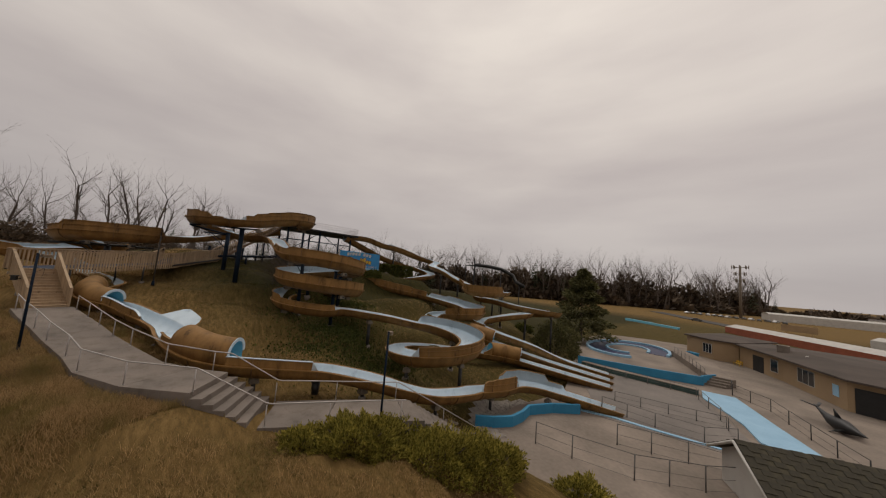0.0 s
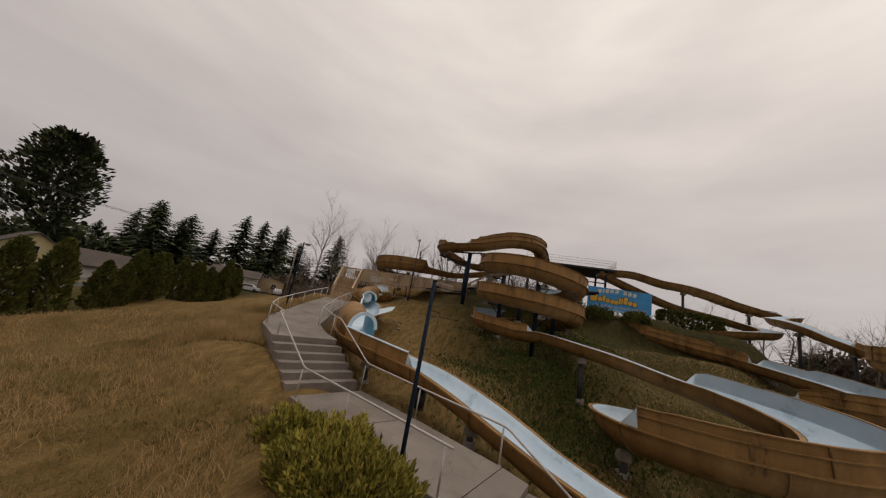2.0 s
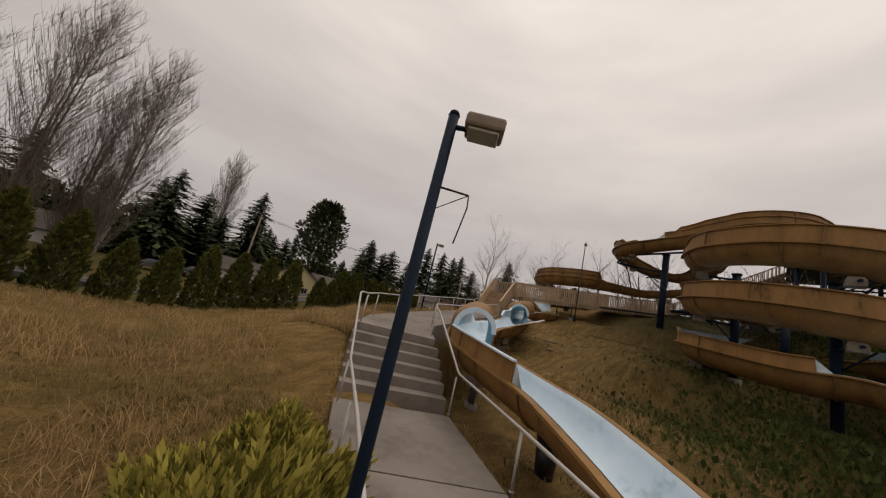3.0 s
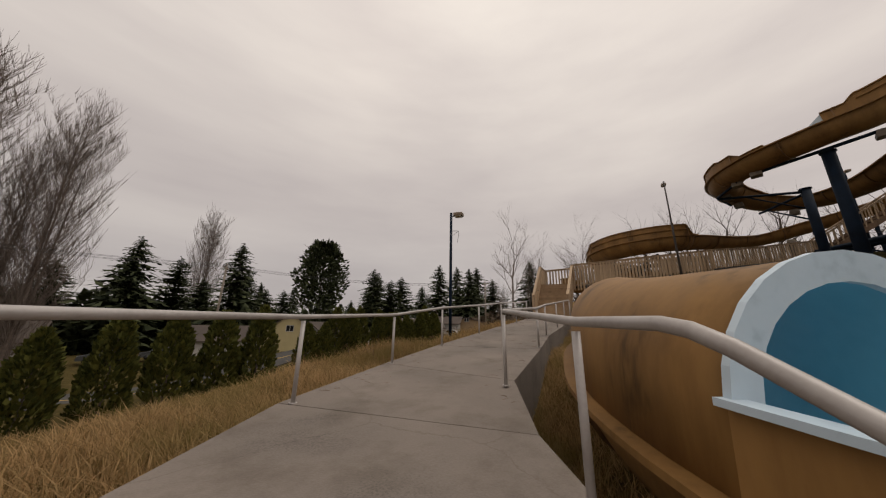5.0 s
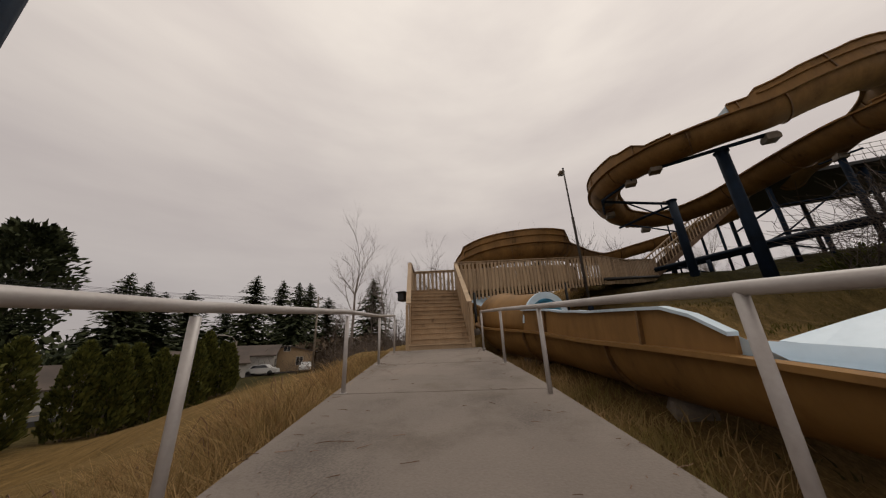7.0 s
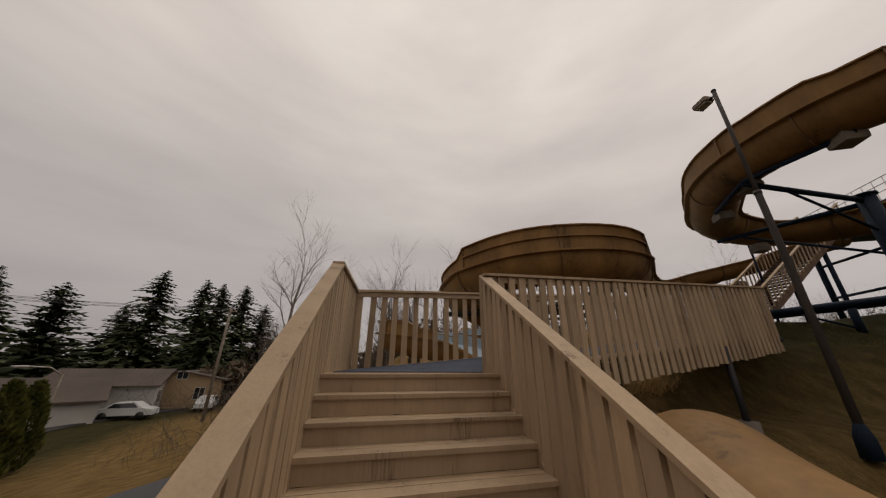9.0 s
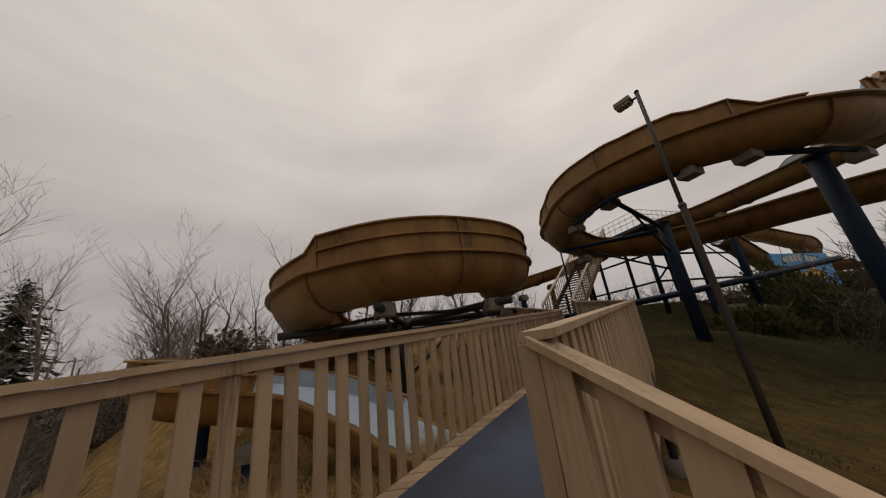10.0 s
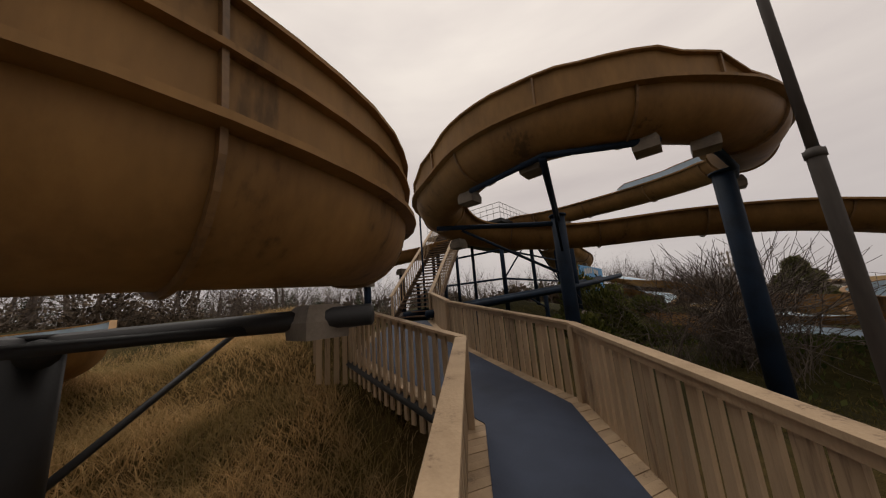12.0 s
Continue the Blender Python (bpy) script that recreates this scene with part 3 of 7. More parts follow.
front_slide, front_p, front_d = flume("water_slide", "brown fibreglass water slide with covered tubes beside the walkway", F_FRONT, 0.84, tubes=[((-36.8, 20.0, -1.3), (-32.75, 21.58, -2.1), 0.18), ((-22.1, 26.25, -3.58), (-19.35, 28.5, -4.05), 0.5)], flare=((-28.8, 23.95, -2.62), (-24.6, 25.55, -3.14), 1.0, 0.5), wide=((-49.7, 22.0, 4.15), (-49.6, 16.7, 2.9), 0.95))

# slides further up the hill
F_BACK = [(-51.5, 48.6, 8.4, 0, 0), (-50.6, 51.6, 8.3, 0, 0), (-50.0, 54.6, 7.5, 0, 0), (-50.2, 57.4, 7.3, 0.4, 0), (-51.0, 60.5, 6.9, 0.4, 0), (-52.4, 64.0, 6.4, 0, 0), (-52.8, 67.4, 5.9, 0.3, 0), (-50.8, 69.2, 5.4, 0, 0), (-48.6, 67.2, 4.9, 0, 0), (-46, 64.4, 4.2, 0, 0), (-42.6, 64.0, 3.5, 0, 0)]
F_BACK += [
          (-39.6, 64.8, 2.2, 0, 0), (-36.0, 64.9, 1.0, 0, 0.4), (-33.0, 62.0, 0.4, 0, 0.9), (-30.6, 61.6, 0.2, 0, 0.9), (-29.0, 64.0, 0.2, 0, 0.9), (-29.6, 67.6, 0.3, 0, 0.9), (-32.6, 69.6, 0.1, 0, 0.6), (-34.6, 67.0, -0.4, 0, 0), (-33.0, 64.6, -0.8, 0, 0), (-29.6, 65.2, -1.0, 0, 0), (-26.4, 66.2, -1.5, 0, 0), (-23.4, 68.8, -1.9, 0.4, 0), (-22.4, 71.6, -2.2, 0.4, 0), (-24.6, 73.0, -2.5, 0.4, 0)]
F_BACK += [
          (-26.0, 70.2, -2.6, 0, 0), (-24.4, 66.0, -2.5, 0, 0), (-25.6, 62.6, -2.9, 0, 0), (-27.6, 60.2, -3.7, 0, 0), (-27.0, 58.6, -4.3, 0, 0.5), (-24.2, 59.6, -5.0, 0, 0), (-20.6, 62.6, -6.2, 0, 0), (-17.6, 65.6, -7.7, 0, 0), (-13.2, 69.4, -8.9, 0, 0)]
back_slide, back_p, back_d = flume("water_slide", "brown fibreglass water slide on dark columns winding down from the tower", F_BACK, 0.86)
F_MID = [(-50.8, 47.2, 7.9, 0, 0), (-51.5, 56, 5.0, 0, 0), (-49, 62, 3.6, 0, 0), (-45.2, 63.4, 2.6, 0, 0), (-43.2, 60.4, 2.0, 0, 0), (-43.6, 57.0, 1.4, 0, 0), (-45.2, 53.4, 0.7, 0, 0), (-46.8, 51.0, 0.5, 0, 0.7), (-46.2, 49.2, 0.35, 0, 1.0), (-43.4, 50.8, -0.1, 0, 0.95), (-40.6, 54.0, -0.75, 0, 0.9), (-38.2, 56.2, -1.15, 0, 0.7), (-36.0, 57.9, -1.6, 0.6, 0), (-33.4, 59.6, -2.1, 0.8, 0)]
F_MID += [
         (-31.2, 60.6, -2.65, 0.85, 0), (-29.2, 60.3, -2.8, 0.85, 0), (-28.1, 58.7, -2.95, 0.85, 0), (-28.9, 57.1, -3.1, 0.85, 0), (-30.8, 56.5, -3.35, 0.8, 0), (-32.4, 55.9, -3.6, 0, 0.3), (-32.7, 54.5, -4.0, 0, 0.4), (-31.4, 53.5, -4.4, 0, 0.3), (-29.4, 54.4, -4.9, 0, 0), (-27.0, 56.6, -5.4, 0, 0), (-23.6, 58.4, -6.1, 0, 0), (-18.6, 62.4, -7.6, 0, 0), (-12.2, 66.8, -8.95, 0, 0)]
mid_slide, mid_p, mid_d = flume("water_slide", "brown fibreglass water slide curving over the grass below the sign", F_MID, 0.84, tubes=[((-27.0, 56.6, -5.4), (-24.2, 58.2, -6.0))], wide=((-36.0, 57.9, -1.6), (-30.8, 56.5, -3.35), 1.1))
# ---- concrete walkway ----
def strip(name, left_line, right_line, z_drop, mat, parent=None):
    v, n = [], len(left_line)
    for (lx, ly, lz), (rx, ry, rz) in zip(left_line, right_line):
        v += [(lx, ly, lz), (rx, ry, rz), (rx, ry, rz - z_drop), (lx, ly, lz - z_drop)]
    f = [(4 * i + j, 4 * i + (j + 1) % 4, 4 * i + 4 + (j + 1) % 4, 4 * i + 4 + j) for i in range(n - 1) for j in range(4)] + [(0, 3, 2, 1), (4 * n - 4, 4 * n - 3, 4 * n - 2, 4 * n - 1)]
    return mesh(name, v, [q[::-1] for q in f], mat, parent)


LEFT = [(-15.35, 26.5, -4.2), (-17.22, 24.08, -4.1), (-19.66, 22.25, -3.93), (-21.69, 21.48, -3.63), (-24.46, 20.23, -3.33), (-26.94, 19.2, -3.03), (-29.39, 18.13, -2.79), (-31.9, 17.1, -2.5)]
RIGHT = [(-17.78, 28.15, -4.2), (-18.85, 26.68, -4.1), (-20.2, 25.35, -3.93), (-23.0, 23.95, -3.63), (-25.1, 22.9, -3.33), (-27.6, 21.9, -3.03), (-29.7, 20.98, -2.79), (-32.9, 19.65, -2.5)]


def between(a, b, k):
    return tuple(np.array(a) * (1 - k) + np.array(b) * k)


walkway = empty("walkway", "grey concrete walkway rising to the timber stairs", "walkway", kind="structure")
for i in range(len(LEFT) - 1):
    g = 0.0035
    l0, l1 = between(LEFT[i], LEFT[i + 1], g), between(LEFT[i], LEFT[i + 1], 1 - g)
    r0, r1 = between(RIGHT[i], RIGHT[i + 1], g), between(RIGHT[i], RIGHT[i + 1], 1 - g)
    strip("slab", [l0, l1], [r0, r1], 1.4, M_CONCRETE, walkway)
mesh("joint_bed", [tuple(np.array(p) - (0, 0, 0.2)) for p in LEFT + RIGHT], [(i, i + 1, 9 + i, 8 + i) for i in range(7)], M_SOIL, walkway, label="dirty joint filling")

# concrete stairs down to the lower walk
stairs = empty("concrete_stairs", "weathered grey concrete stairs with six steps", "stairs", kind="structure")
ST, SB = ((-15.35, 26.5, -4.2), (-17.85, 28.2, -4.2)), ((-14.0, 29.1, -5.8), (-16.72, 30.5, -5.8))
for k in range(6):
    a, b = k / 6, (k + 1) / 6
    z = -4.2 - 1.6 / 6 * (k + 1)
    la, lb, ra, rb = between(ST[0], SB[0], a), between(ST[0], SB[0], b + 0.012), between(ST[1], SB[1], a), between(ST[1], SB[1], b + 0.012)
    if k < 5:
        strip("step", [(la[0], la[1], z), (lb[0], lb[1], z)], [(ra[0], ra[1], z), (rb[0], rb[1], z)], 0.7, M_CONCRETE, stairs)
LOW_L = [(-14.0, 29.1, -5.8), (-12.7, 31.7, -5.8), (-11.1, 35.6, -5.85), (-10.7, 36.5, -5.9)]
LOW_R = [(-16.7, 30.5, -5.8), (-15.3, 33.4, -5.8), (-13.7, 36.6, -5.85), (-13.3, 37.3, -5.9)]
low_walk = empty("lower_walkway", "grey concrete walkway between stairs along the slide", "walkway", kind="structure")
for i in range(3):
    l0, l1, r0, r1 = between(LOW_L[i], LOW_L[i + 1], 0.006), between(LOW_L[i], LOW_L[i + 1], 0.994), between(LOW_R[i], LOW_R[i + 1], 0.006), between(LOW_R[i], LOW_R[i + 1], 0.994)
    strip("slab", [l0, l1], [r0, r1], 1.3, M_CONCRETE, low_walk)
ST2, SB2 = (LOW_L[3], LOW_R[3]), ((-8.6, 41.6, -9.3), (-11.6, 42.8, -9.3))
stairs2 = empty("concrete_stairs", "long grey concrete stairs down to the pool deck", "stairs", kind="structure")
for k in range(18):
    a, b = k / 18, (k + 1) / 18 + 0.008
    z = -5.9 - 3.4 / 18 * (k + 1)
    la, lb, ra, rb = between(ST2[0], SB2[0], a), between(ST2[0], SB2[0], b), between(ST2[1], SB2[1], a), between(ST2[1], SB2[1], b)
    strip("step", [(la[0], la[1], z), (lb[0], lb[1], z)], [(ra[0], ra[1], z), (rb[0], rb[1], z)], 0.5, M_CONCRETE, stairs2)


# ---- pipes, rails, lamps ----


def pipe(name, line, radius, mat, parent=None, sides=10, label=""):
    """A round bar along a polyline."""
    p = np.array(line, float)
    v, f = [], []
    for i in range(len(p)):
        t = (p[min(i + 1, len(p) - 1)] - p[max(i - 1, 0)])
        t /= np.linalg.norm(t)
        a = np.cross(t, (0, 0, 1) if abs(t[2]) < 0.9 else (1, 0, 0))
        a /= np.linalg.norm(a)
        b = np.cross(t, a)
        r = radius[i] if isinstance(radius, (list, tuple)) else radius
        for k in range(sides):
            c = 2 * math.pi * k / sides
            v.append(p[i] + r * (math.cos(c) * a + math.sin(c) * b))
    for i in range(len(p) - 1):
        for k in range(sides):
            f.append((i * sides + k, i * sides + (k + 1) % sides, (i + 1) * sides + (k + 1) % sides, (i + 1) * sides + k))
    f += [tuple(range(sides))[::-1], tuple((len(p) - 1) * sides + k for k in range(sides))]
    return mesh(name, v, f, mat, parent, smooth=True, label=label)


def handrail(label, line, posts, height=1.0, radius=0.032):
    rail = empty("handrail", label, "handrail", "pipe handrails")
    pipe("top_rail", line, radius, M_RAIL, rail)
    for x, y, z in posts:
        pipe("post", [(x, y, z - 0.1), (x, y, z + height - 0.01)], radius * 0.85, M_RAIL, rail)
        pipe("base_flange", [(x, y, z), (x, y, z + 0.012)], 0.05, M_RAIL, rail)
    return rail


Lp = [(-15.5, 26.62, -4.2), (-17.36, 24.2, -4.1), (-19.75, 22.39, -3.93), (-21.75, 21.62, -3.63), (-24.52, 20.36, -3.33), (-27.0, 19.33, -3.03), (-29.45, 18.26, -2.79), (-31.58, 17.4, -2.53)]
up1 = lambda q, h=1.04: (q[0], q[1], q[2] + h)


def rounded(line, cut=0.14):
    """The same line with its corners cut in two short bends, as bent pipe has."""
    p = [np.array(q, float) for q in line]
    out = [p[0]]
    for a_, c_, b_ in zip(p[:-2], p[1:-1], p[2:]):
        u, w = (a_ - c_) / np.linalg.norm(a_ - c_), (b_ - c_) / np.linalg.norm(b_ - c_)
        if np.dot(u, w) < -0.985:
            out.append(c_)
        else:
            out += [c_ + u * cut, c_ + (u + w) * cut * 0.28, c_ + w * cut]
    return [tuple(q) for q in out + [p[-1]]]


handrail("grey galvanised pipe handrail along the walkway edge", rounded([(-11.2, 35.5, -4.8), (-12.6, 32.5, -4.78), (-13.95, 29.45, -4.76), (-15.12, 26.75, -3.14)] + [up1(q) for q in Lp]), Lp + [(-13.95, 29.4, -5.8), (-12.75, 32.0, -5.8), (-11.3, 35.3, -5.85)])
Rp = [(-18.17, 27.48, -4.17), (-19.83, 25.49, -3.95)]
Rq = [(-23.2, 23.78, -3.6), (-25.1, 22.8, -3.35), (-27.35, 21.86, -3.08), (-29.45, 21.0, -2.82), (-31.7, 20.05, -2.56)]
handrail("grey galvanised pipe handrail between walkway, slide and stairs", rounded([up1(q, 0.98) for q in Rq[::-1]] + [up1(Rp[1]), up1(Rp[0]), (-17.62, 28.19, -3.16), (-16.78, 30.5, -4.7), (-15.45, 33.4, -4.8), (-13.7, 36.6, -4.82), (-11.9, 42.2, -8.2)]), Rq + Rp + [(-16.8, 30.42, -5.8), (-15.45, 33.4, -5.8), (-13.75, 36.5, -5.85), (-12.6, 39.6, -7.6)], 0.99)


def box_mesh(name, lo, hi, mat, parent=None, m=None, bevel=0.0, label=""):
    bm = bmesh.new()
    bmesh.ops.create_cube(bm, size=1.0)
    for v in bm.verts:
        v.co = Vector([(lo[i] + hi[i]) / 2 + v.co[i] * (hi[i] - lo[i]) for i in range(3)])
    if bevel:
        bmesh.ops.bevel(bm, geom=bm.edges[:], offset=bevel, segments=2, affect="EDGES", profile=0.5)
    if m is not None:
        bm.transform(m)
    me = bpy.data.meshes.new(name)
    bm.to_mesh(me)
    bm.free()
    me.materials.append(mat)
    ob = new(name, me)
    if parent is not None:
        ob.parent = parent
    if label:
        ob["label"] = label
    return ob


def lamp_post(x, y, z, top, turn, label, hook=False, paint=None, joint=0.0):
    lamp = empty("lamp_post", label, "lamp post", "lamp posts", at=(x, y, z))
    lamp.rotation_euler[2] = radians(turn)
    h = top - z
    if joint:
        pipe("pole", [(0, 0, -0.2), (0, 0, joint - z), (0, 0, joint - z + 0.05)], [0.066, 0.062, 0.05], paint, lamp, 10)
        pipe("upper_pole", [(0, 0, joint - z), (0, 0, h)], 0.043, paint, lamp, 10)
        pipe("joint_collar", [(0, 0, joint - z - 0.04), (0, 0, joint - z + 0.03)], 0.074, paint, lamp, 10)
    else:
        pipe("pole", [(0, 0, -0.2), (0, 0, h)], [0.06, 0.052], M_NAVY, lamp, 10)
    pipe("base_boot", [(0, 0, -0.2), (0, 0, 0.1), (0, 0, 0.32)], [0.14, 0.13, 0.062], M_NAVY, lamp, 8)
    pipe("pole_cap", [(0, 0, h), (0, 0, h + 0.04)], [0.06, 0.045], M_NAVY, lamp, 8)
    pipe("arm", [(0, 0, h - 0.12), (0.15, 0, h - 0.12)], 0.025, M_NAVY, lamp, 8)
    tilt = pose(0.13, 0, h - 0.12, 0, 3, 0)
    head = box_mesh("lamp_head", (0, -0.14, -0.02), (0.38, 0.14, 0.12), M_HEAD, lamp, tilt, 0.03, "weathered tan metal lamp head")
    box_mesh("lens", (0.04, -0.115, -0.055), (0.34, 0.115, -0.022), M_LENS, head, tilt, 0.012, "cloudy glass lens")
    if hook:
        pipe("bracket", [(0, 0, h - 0.75), (0.32, 0, h - 0.78)], 0.01, M_STEEL, lamp, 6)
        pipe("brace_wire", [(0, 0, h - 1.0), (0.32, 0, h - 0.78)], 0.005, M_STEEL, lamp, 5)
        pipe("loose_cable", [(0.32, 0, h - 0.78), (0.33, 0.01, h - 0.9), (0.31, 0, h - 1.05), (0.28, 0.01, h - 1.25)], 0.007, M_STEEL, lamp, 5)
    return lamp


lamp_post(-23.7, 19.66, -3.75, 1.42, 118, "dark painted lamp post beside the walkway with a loose cable", True)
lamp_post(-11.62, 34.27, -6.6, -1.25, 135, "dark painted lamp post beside a bush with a bent bracket", True)
lamp_post(-39.33, 23.43, -1.0, 6.68, 200, "tall weathered grey lamp post standing by the timber ramp", False, M_POLE, 3.7)
lamp_post(-52.0, 31.5, 2.0, 8.6, 20, "slim lamp post beside the tower stairs")

# ---- timber stairs and ramp ----


def baluster_rail(parent, a, b, height=1.13, gap=0.2, board=0.1, outside=1, skirt=0.12, height_b=None, seed=1):
    """A slatted guard from a to b (floor points): boards, top cap, inner rail and end posts. height_b: the height at b."""
    a, b = np.array(a, float), np.array(b, float)
    r = random.Random(seed)
    hb = height if height_b is None else height_b
    run = np.linalg.norm((b - a)[:2])
    u = (b - a) / run
    flat = np.array([u[0], u[1], 0]) / np.linalg.norm(u[:2])
    side = np.array([-flat[1], flat[0], 0]) * outside
    n = max(2, int(run / gap))
    th = 0.019
    box_faces = [(0, 1, 5, 4), (1, 2, 6, 5), (2, 3, 7, 6), (3, 0, 4, 7), (4, 5, 6, 7), (3, 2, 1, 0)]
    for k in range(n):
        m = (k + 0.5) / n
        q = a + u * (run * m)
        w = board / 2 * r.uniform(0.9, 1.08)
        lean, low = r.gauss(0, 0.014), -skirt + r.uniform(-0.03, 0.012)
        v = []
        for zz, o in ((low, r.gauss(0, 0.008)), (height + (hb - height) * m - 0.01, lean)):
            for s_, d in ((-w, 0), (w, 0), (w, 2 * th), (-w, 2 * th)):
                c = q + flat * (s_ + o) + side * (d + r.uniform(0, 0.004))
                v.append((c[0], c[1], c[2] + zz + (u[2] * s_ if zz > 0 else 0)))
        mesh("baluster", v, box_faces, M_WOOD, parent)
    ha, hz = np.array((0, 0, height)), np.array((0, 0, hb))
    for name, lo, hi, z0, z1 in (("cap", -0.085, 0.075, 0.0, 0.042), ("under_rail", -0.04, -0.002, -0.095, -0.004)):
        v = [tuple(q + side * s_ + np.array((0, 0, zz))) for q in (a + ha - flat * 0.03, b + hz + flat * 0.03) for s_, zz in ((lo, z0), (hi, z0), (hi, z1), (lo, z1))]
        mesh(name, v, box_faces, M_WOOD, parent)
    for q, h in ((a, height), (b, hb)):
        c = q - side * 0.05
        box_mesh("end_post", (-0.045, -0.045, -0.15), (0.045, 0.045, h - 0.01), M_WOOD, parent, Matrix.Translation(c) @ Matrix.Rotation(math.atan2(flat[1], flat[0]), 4, "Z"), 0.004)


SL0, SR0, SL1, SR1 = np.array((-31.98, 17.67, -2.53)), np.array((-32.8, 19.41, -2.53)), np.array((-35.8, 15.75, 0.05)), np.array((-36.9, 17.66, 0.05))
timber_stairs = empty("timber_stairs", "tan painted timber stairs with slatted sides", "stairs")
NS = 14
LAND = (SL0 - SL1) * np.array((0.06, 0.06, 0))
ST1, STR1 = SL1 + LAND, SR1 + LAND
quad = [(3, 2, 1, 0), (4, 5, 6, 7), (0, 1, 5, 4), (1, 2, 6, 5), (2, 3, 7, 6), (3, 0, 4, 7)]
rise = (SL1[2] - SL0[2]) / NS
for k in range(NS):
    z0, z1 = SL0[2] + rise * k, SL0[2] + rise * (k + 1)
    la, ra, lb, rb = SL0 + (ST1 - SL0) * k / NS, SR0 + (STR1 - SR0) * k / NS, SL0 + (ST1 - SL0) * (k + 1) / NS, SR0 + (STR1 - SR0) * (k + 1) / NS
    back = (lb - la) * 0.08
    v = [(*(q + o)[:2], z) for z in (z0, z1 - 0.04) for q, o in ((la, 0 * back), (ra, 0 * back), (ra, back), (la, back))]
    mesh("riser", v, quad, M_WOOD, timber_stairs)
    nose = -(lb - la) * 0.12
    half = (lb - la) * 0.47
    j = 0.004 * math.sin(k * 2.7)
    for o0, o1 in ((nose, half), ((lb - la) * 0.51, lb - la)):
        v = [(*q[:2], z) for z in (z1 - 0.038, z1 + j) for q in (la + o0, ra + o0, ra + o1 * 1.0, la + o1)]
        mesh("tread_board", v, quad, M_WOOD, timber_stairs)
for a, b, o in ((SL0, SL1, 1), (SR0, SR1, -1)):
    v = [tuple(q + np.array((0, 0, dz)) + np.array((-0.44, 0.9, 0)) * s * -o) for q in (a, b) for s, dz in ((0.0, -0.35), (-0.045, -0.35), (-0.045, 0.2), (0.0, 0.2))]
    mesh("stringer", v, [(0, 1, 5, 4), (1, 2, 6, 5), (2, 3, 7, 6), (3, 0, 4, 7), (4, 5, 6, 7), (3, 2, 1, 0)], M_WOOD, timber_stairs)
    baluster_rail(timber_stairs, a, b, 1.4, outside=-o, gap=0.19, board=0.15, skirt=0.3, seed=3 + o)

RAMP_L = [np.array((-37.53, 15.06, 0.06)), np.array((-43.05, 22.85, 0.97)), np.array((-46.9, 23.5, 1.62)), np.array((-50.6, 27.4, 2.1))]
RAMP_R = [np.array((-36.9, 17.66, 0.05)), np.array((-42.03, 24.6, 0.98)), np.array((-46.6, 26.9, 1.62)), np.array((-49.4, 29.2, 2.1))]
ramp = empty("timber_ramp", "tan timber ramp with dark blue floor and slatted guards", "ramp")
baluster_rail(ramp, SL1, RAMP_L[0], 1.4, outside=-1, gap=0.15, board=0.13, seed=6)
for i in range(3):
    h0, h1 = (1.42, 1.17) if i == 0 else (1.17, 1.15)
    if i < 2:
        baluster_rail(ramp, RAMP_L[i], RAMP_L[i + 1], h0, outside=1, gap=0.225, board=0.105, skirt=0.1 if i == 0 else 0.45, height_b=h1, seed=10 + i)
    baluster_rail(ramp, RAMP_R[i], RAMP_R[i + 1], h0, outside=-1, gap=0.2, board=0.125, skirt=0.45, height_b=h1, seed=20 + i)
baluster_rail(ramp, RAMP_L[2], (-47.5, 22.95, 1.68), 1.15, outside=1, gap=0.2, board=0.12, skirt=0.6, seed=31)
# floor: cross planks under a runner of blue coating
FL = [ST1, RAMP_L[0], RAMP_L[1], RAMP_L[2], RAMP_L[3]]
FR = [STR1, RAMP_R[0] + np.array((-0.01, 0.015, 0)), RAMP_R[1], RAMP_R[2], RAMP_R[3]]
for i in range(4):
    n = max(6, int(np.linalg.norm(FL[i + 1] - FL[i]) / 0.15))
    for k in range(n):
        a, b = (k + 0.03) / n, (k + 0.97) / n
        q = [between(FL[i], FL[i + 1], a), between(FL[i], FL[i + 1], b), between(FR[i], FR[i + 1], b), between(FR[i], FR[i + 1], a)]
        j = 0.003 * math.sin(k * 3.1)
        v = [(x, y, z + j - 0.04) for x, y, z in q] + [(x, y, z + j) for x, y, z in q]
        mesh("plank", v, [(3, 2, 1, 0), (4, 5, 6, 7), (0, 1, 5, 4), (1, 2, 6, 5), (2, 3, 7, 6), (3, 0, 4, 7)], M_WOOD, ramp)
top = []
for i in range(4):
    n = 2 if i == 0 else 12
    for k in range(n + (i == 3)):
        l_, r_ = np.array(between(FL[i], FL[i + 1], k / n)), np.array(between(FR[i], FR[i + 1], k / n))
        e = (r_ - l_) / max(0.1, np.linalg.norm(r_ - l_))
        s_ = 0.1 if i == 0 else min(0.26, 0.1 + 0.1 * k) if i == 1 else 0.26
        if i == 0:
            l_, r_ = l_ - LAND * 0.9 * (1 - k / n), r_ - LAND * 0.9 * (1 - k / n)
        top += [tuple(l_ + e * s_ + (0, 0, 0.014)), tuple(r_ - e * s_ + (0, 0, 0.014))]
n = len(top) // 2 - 1
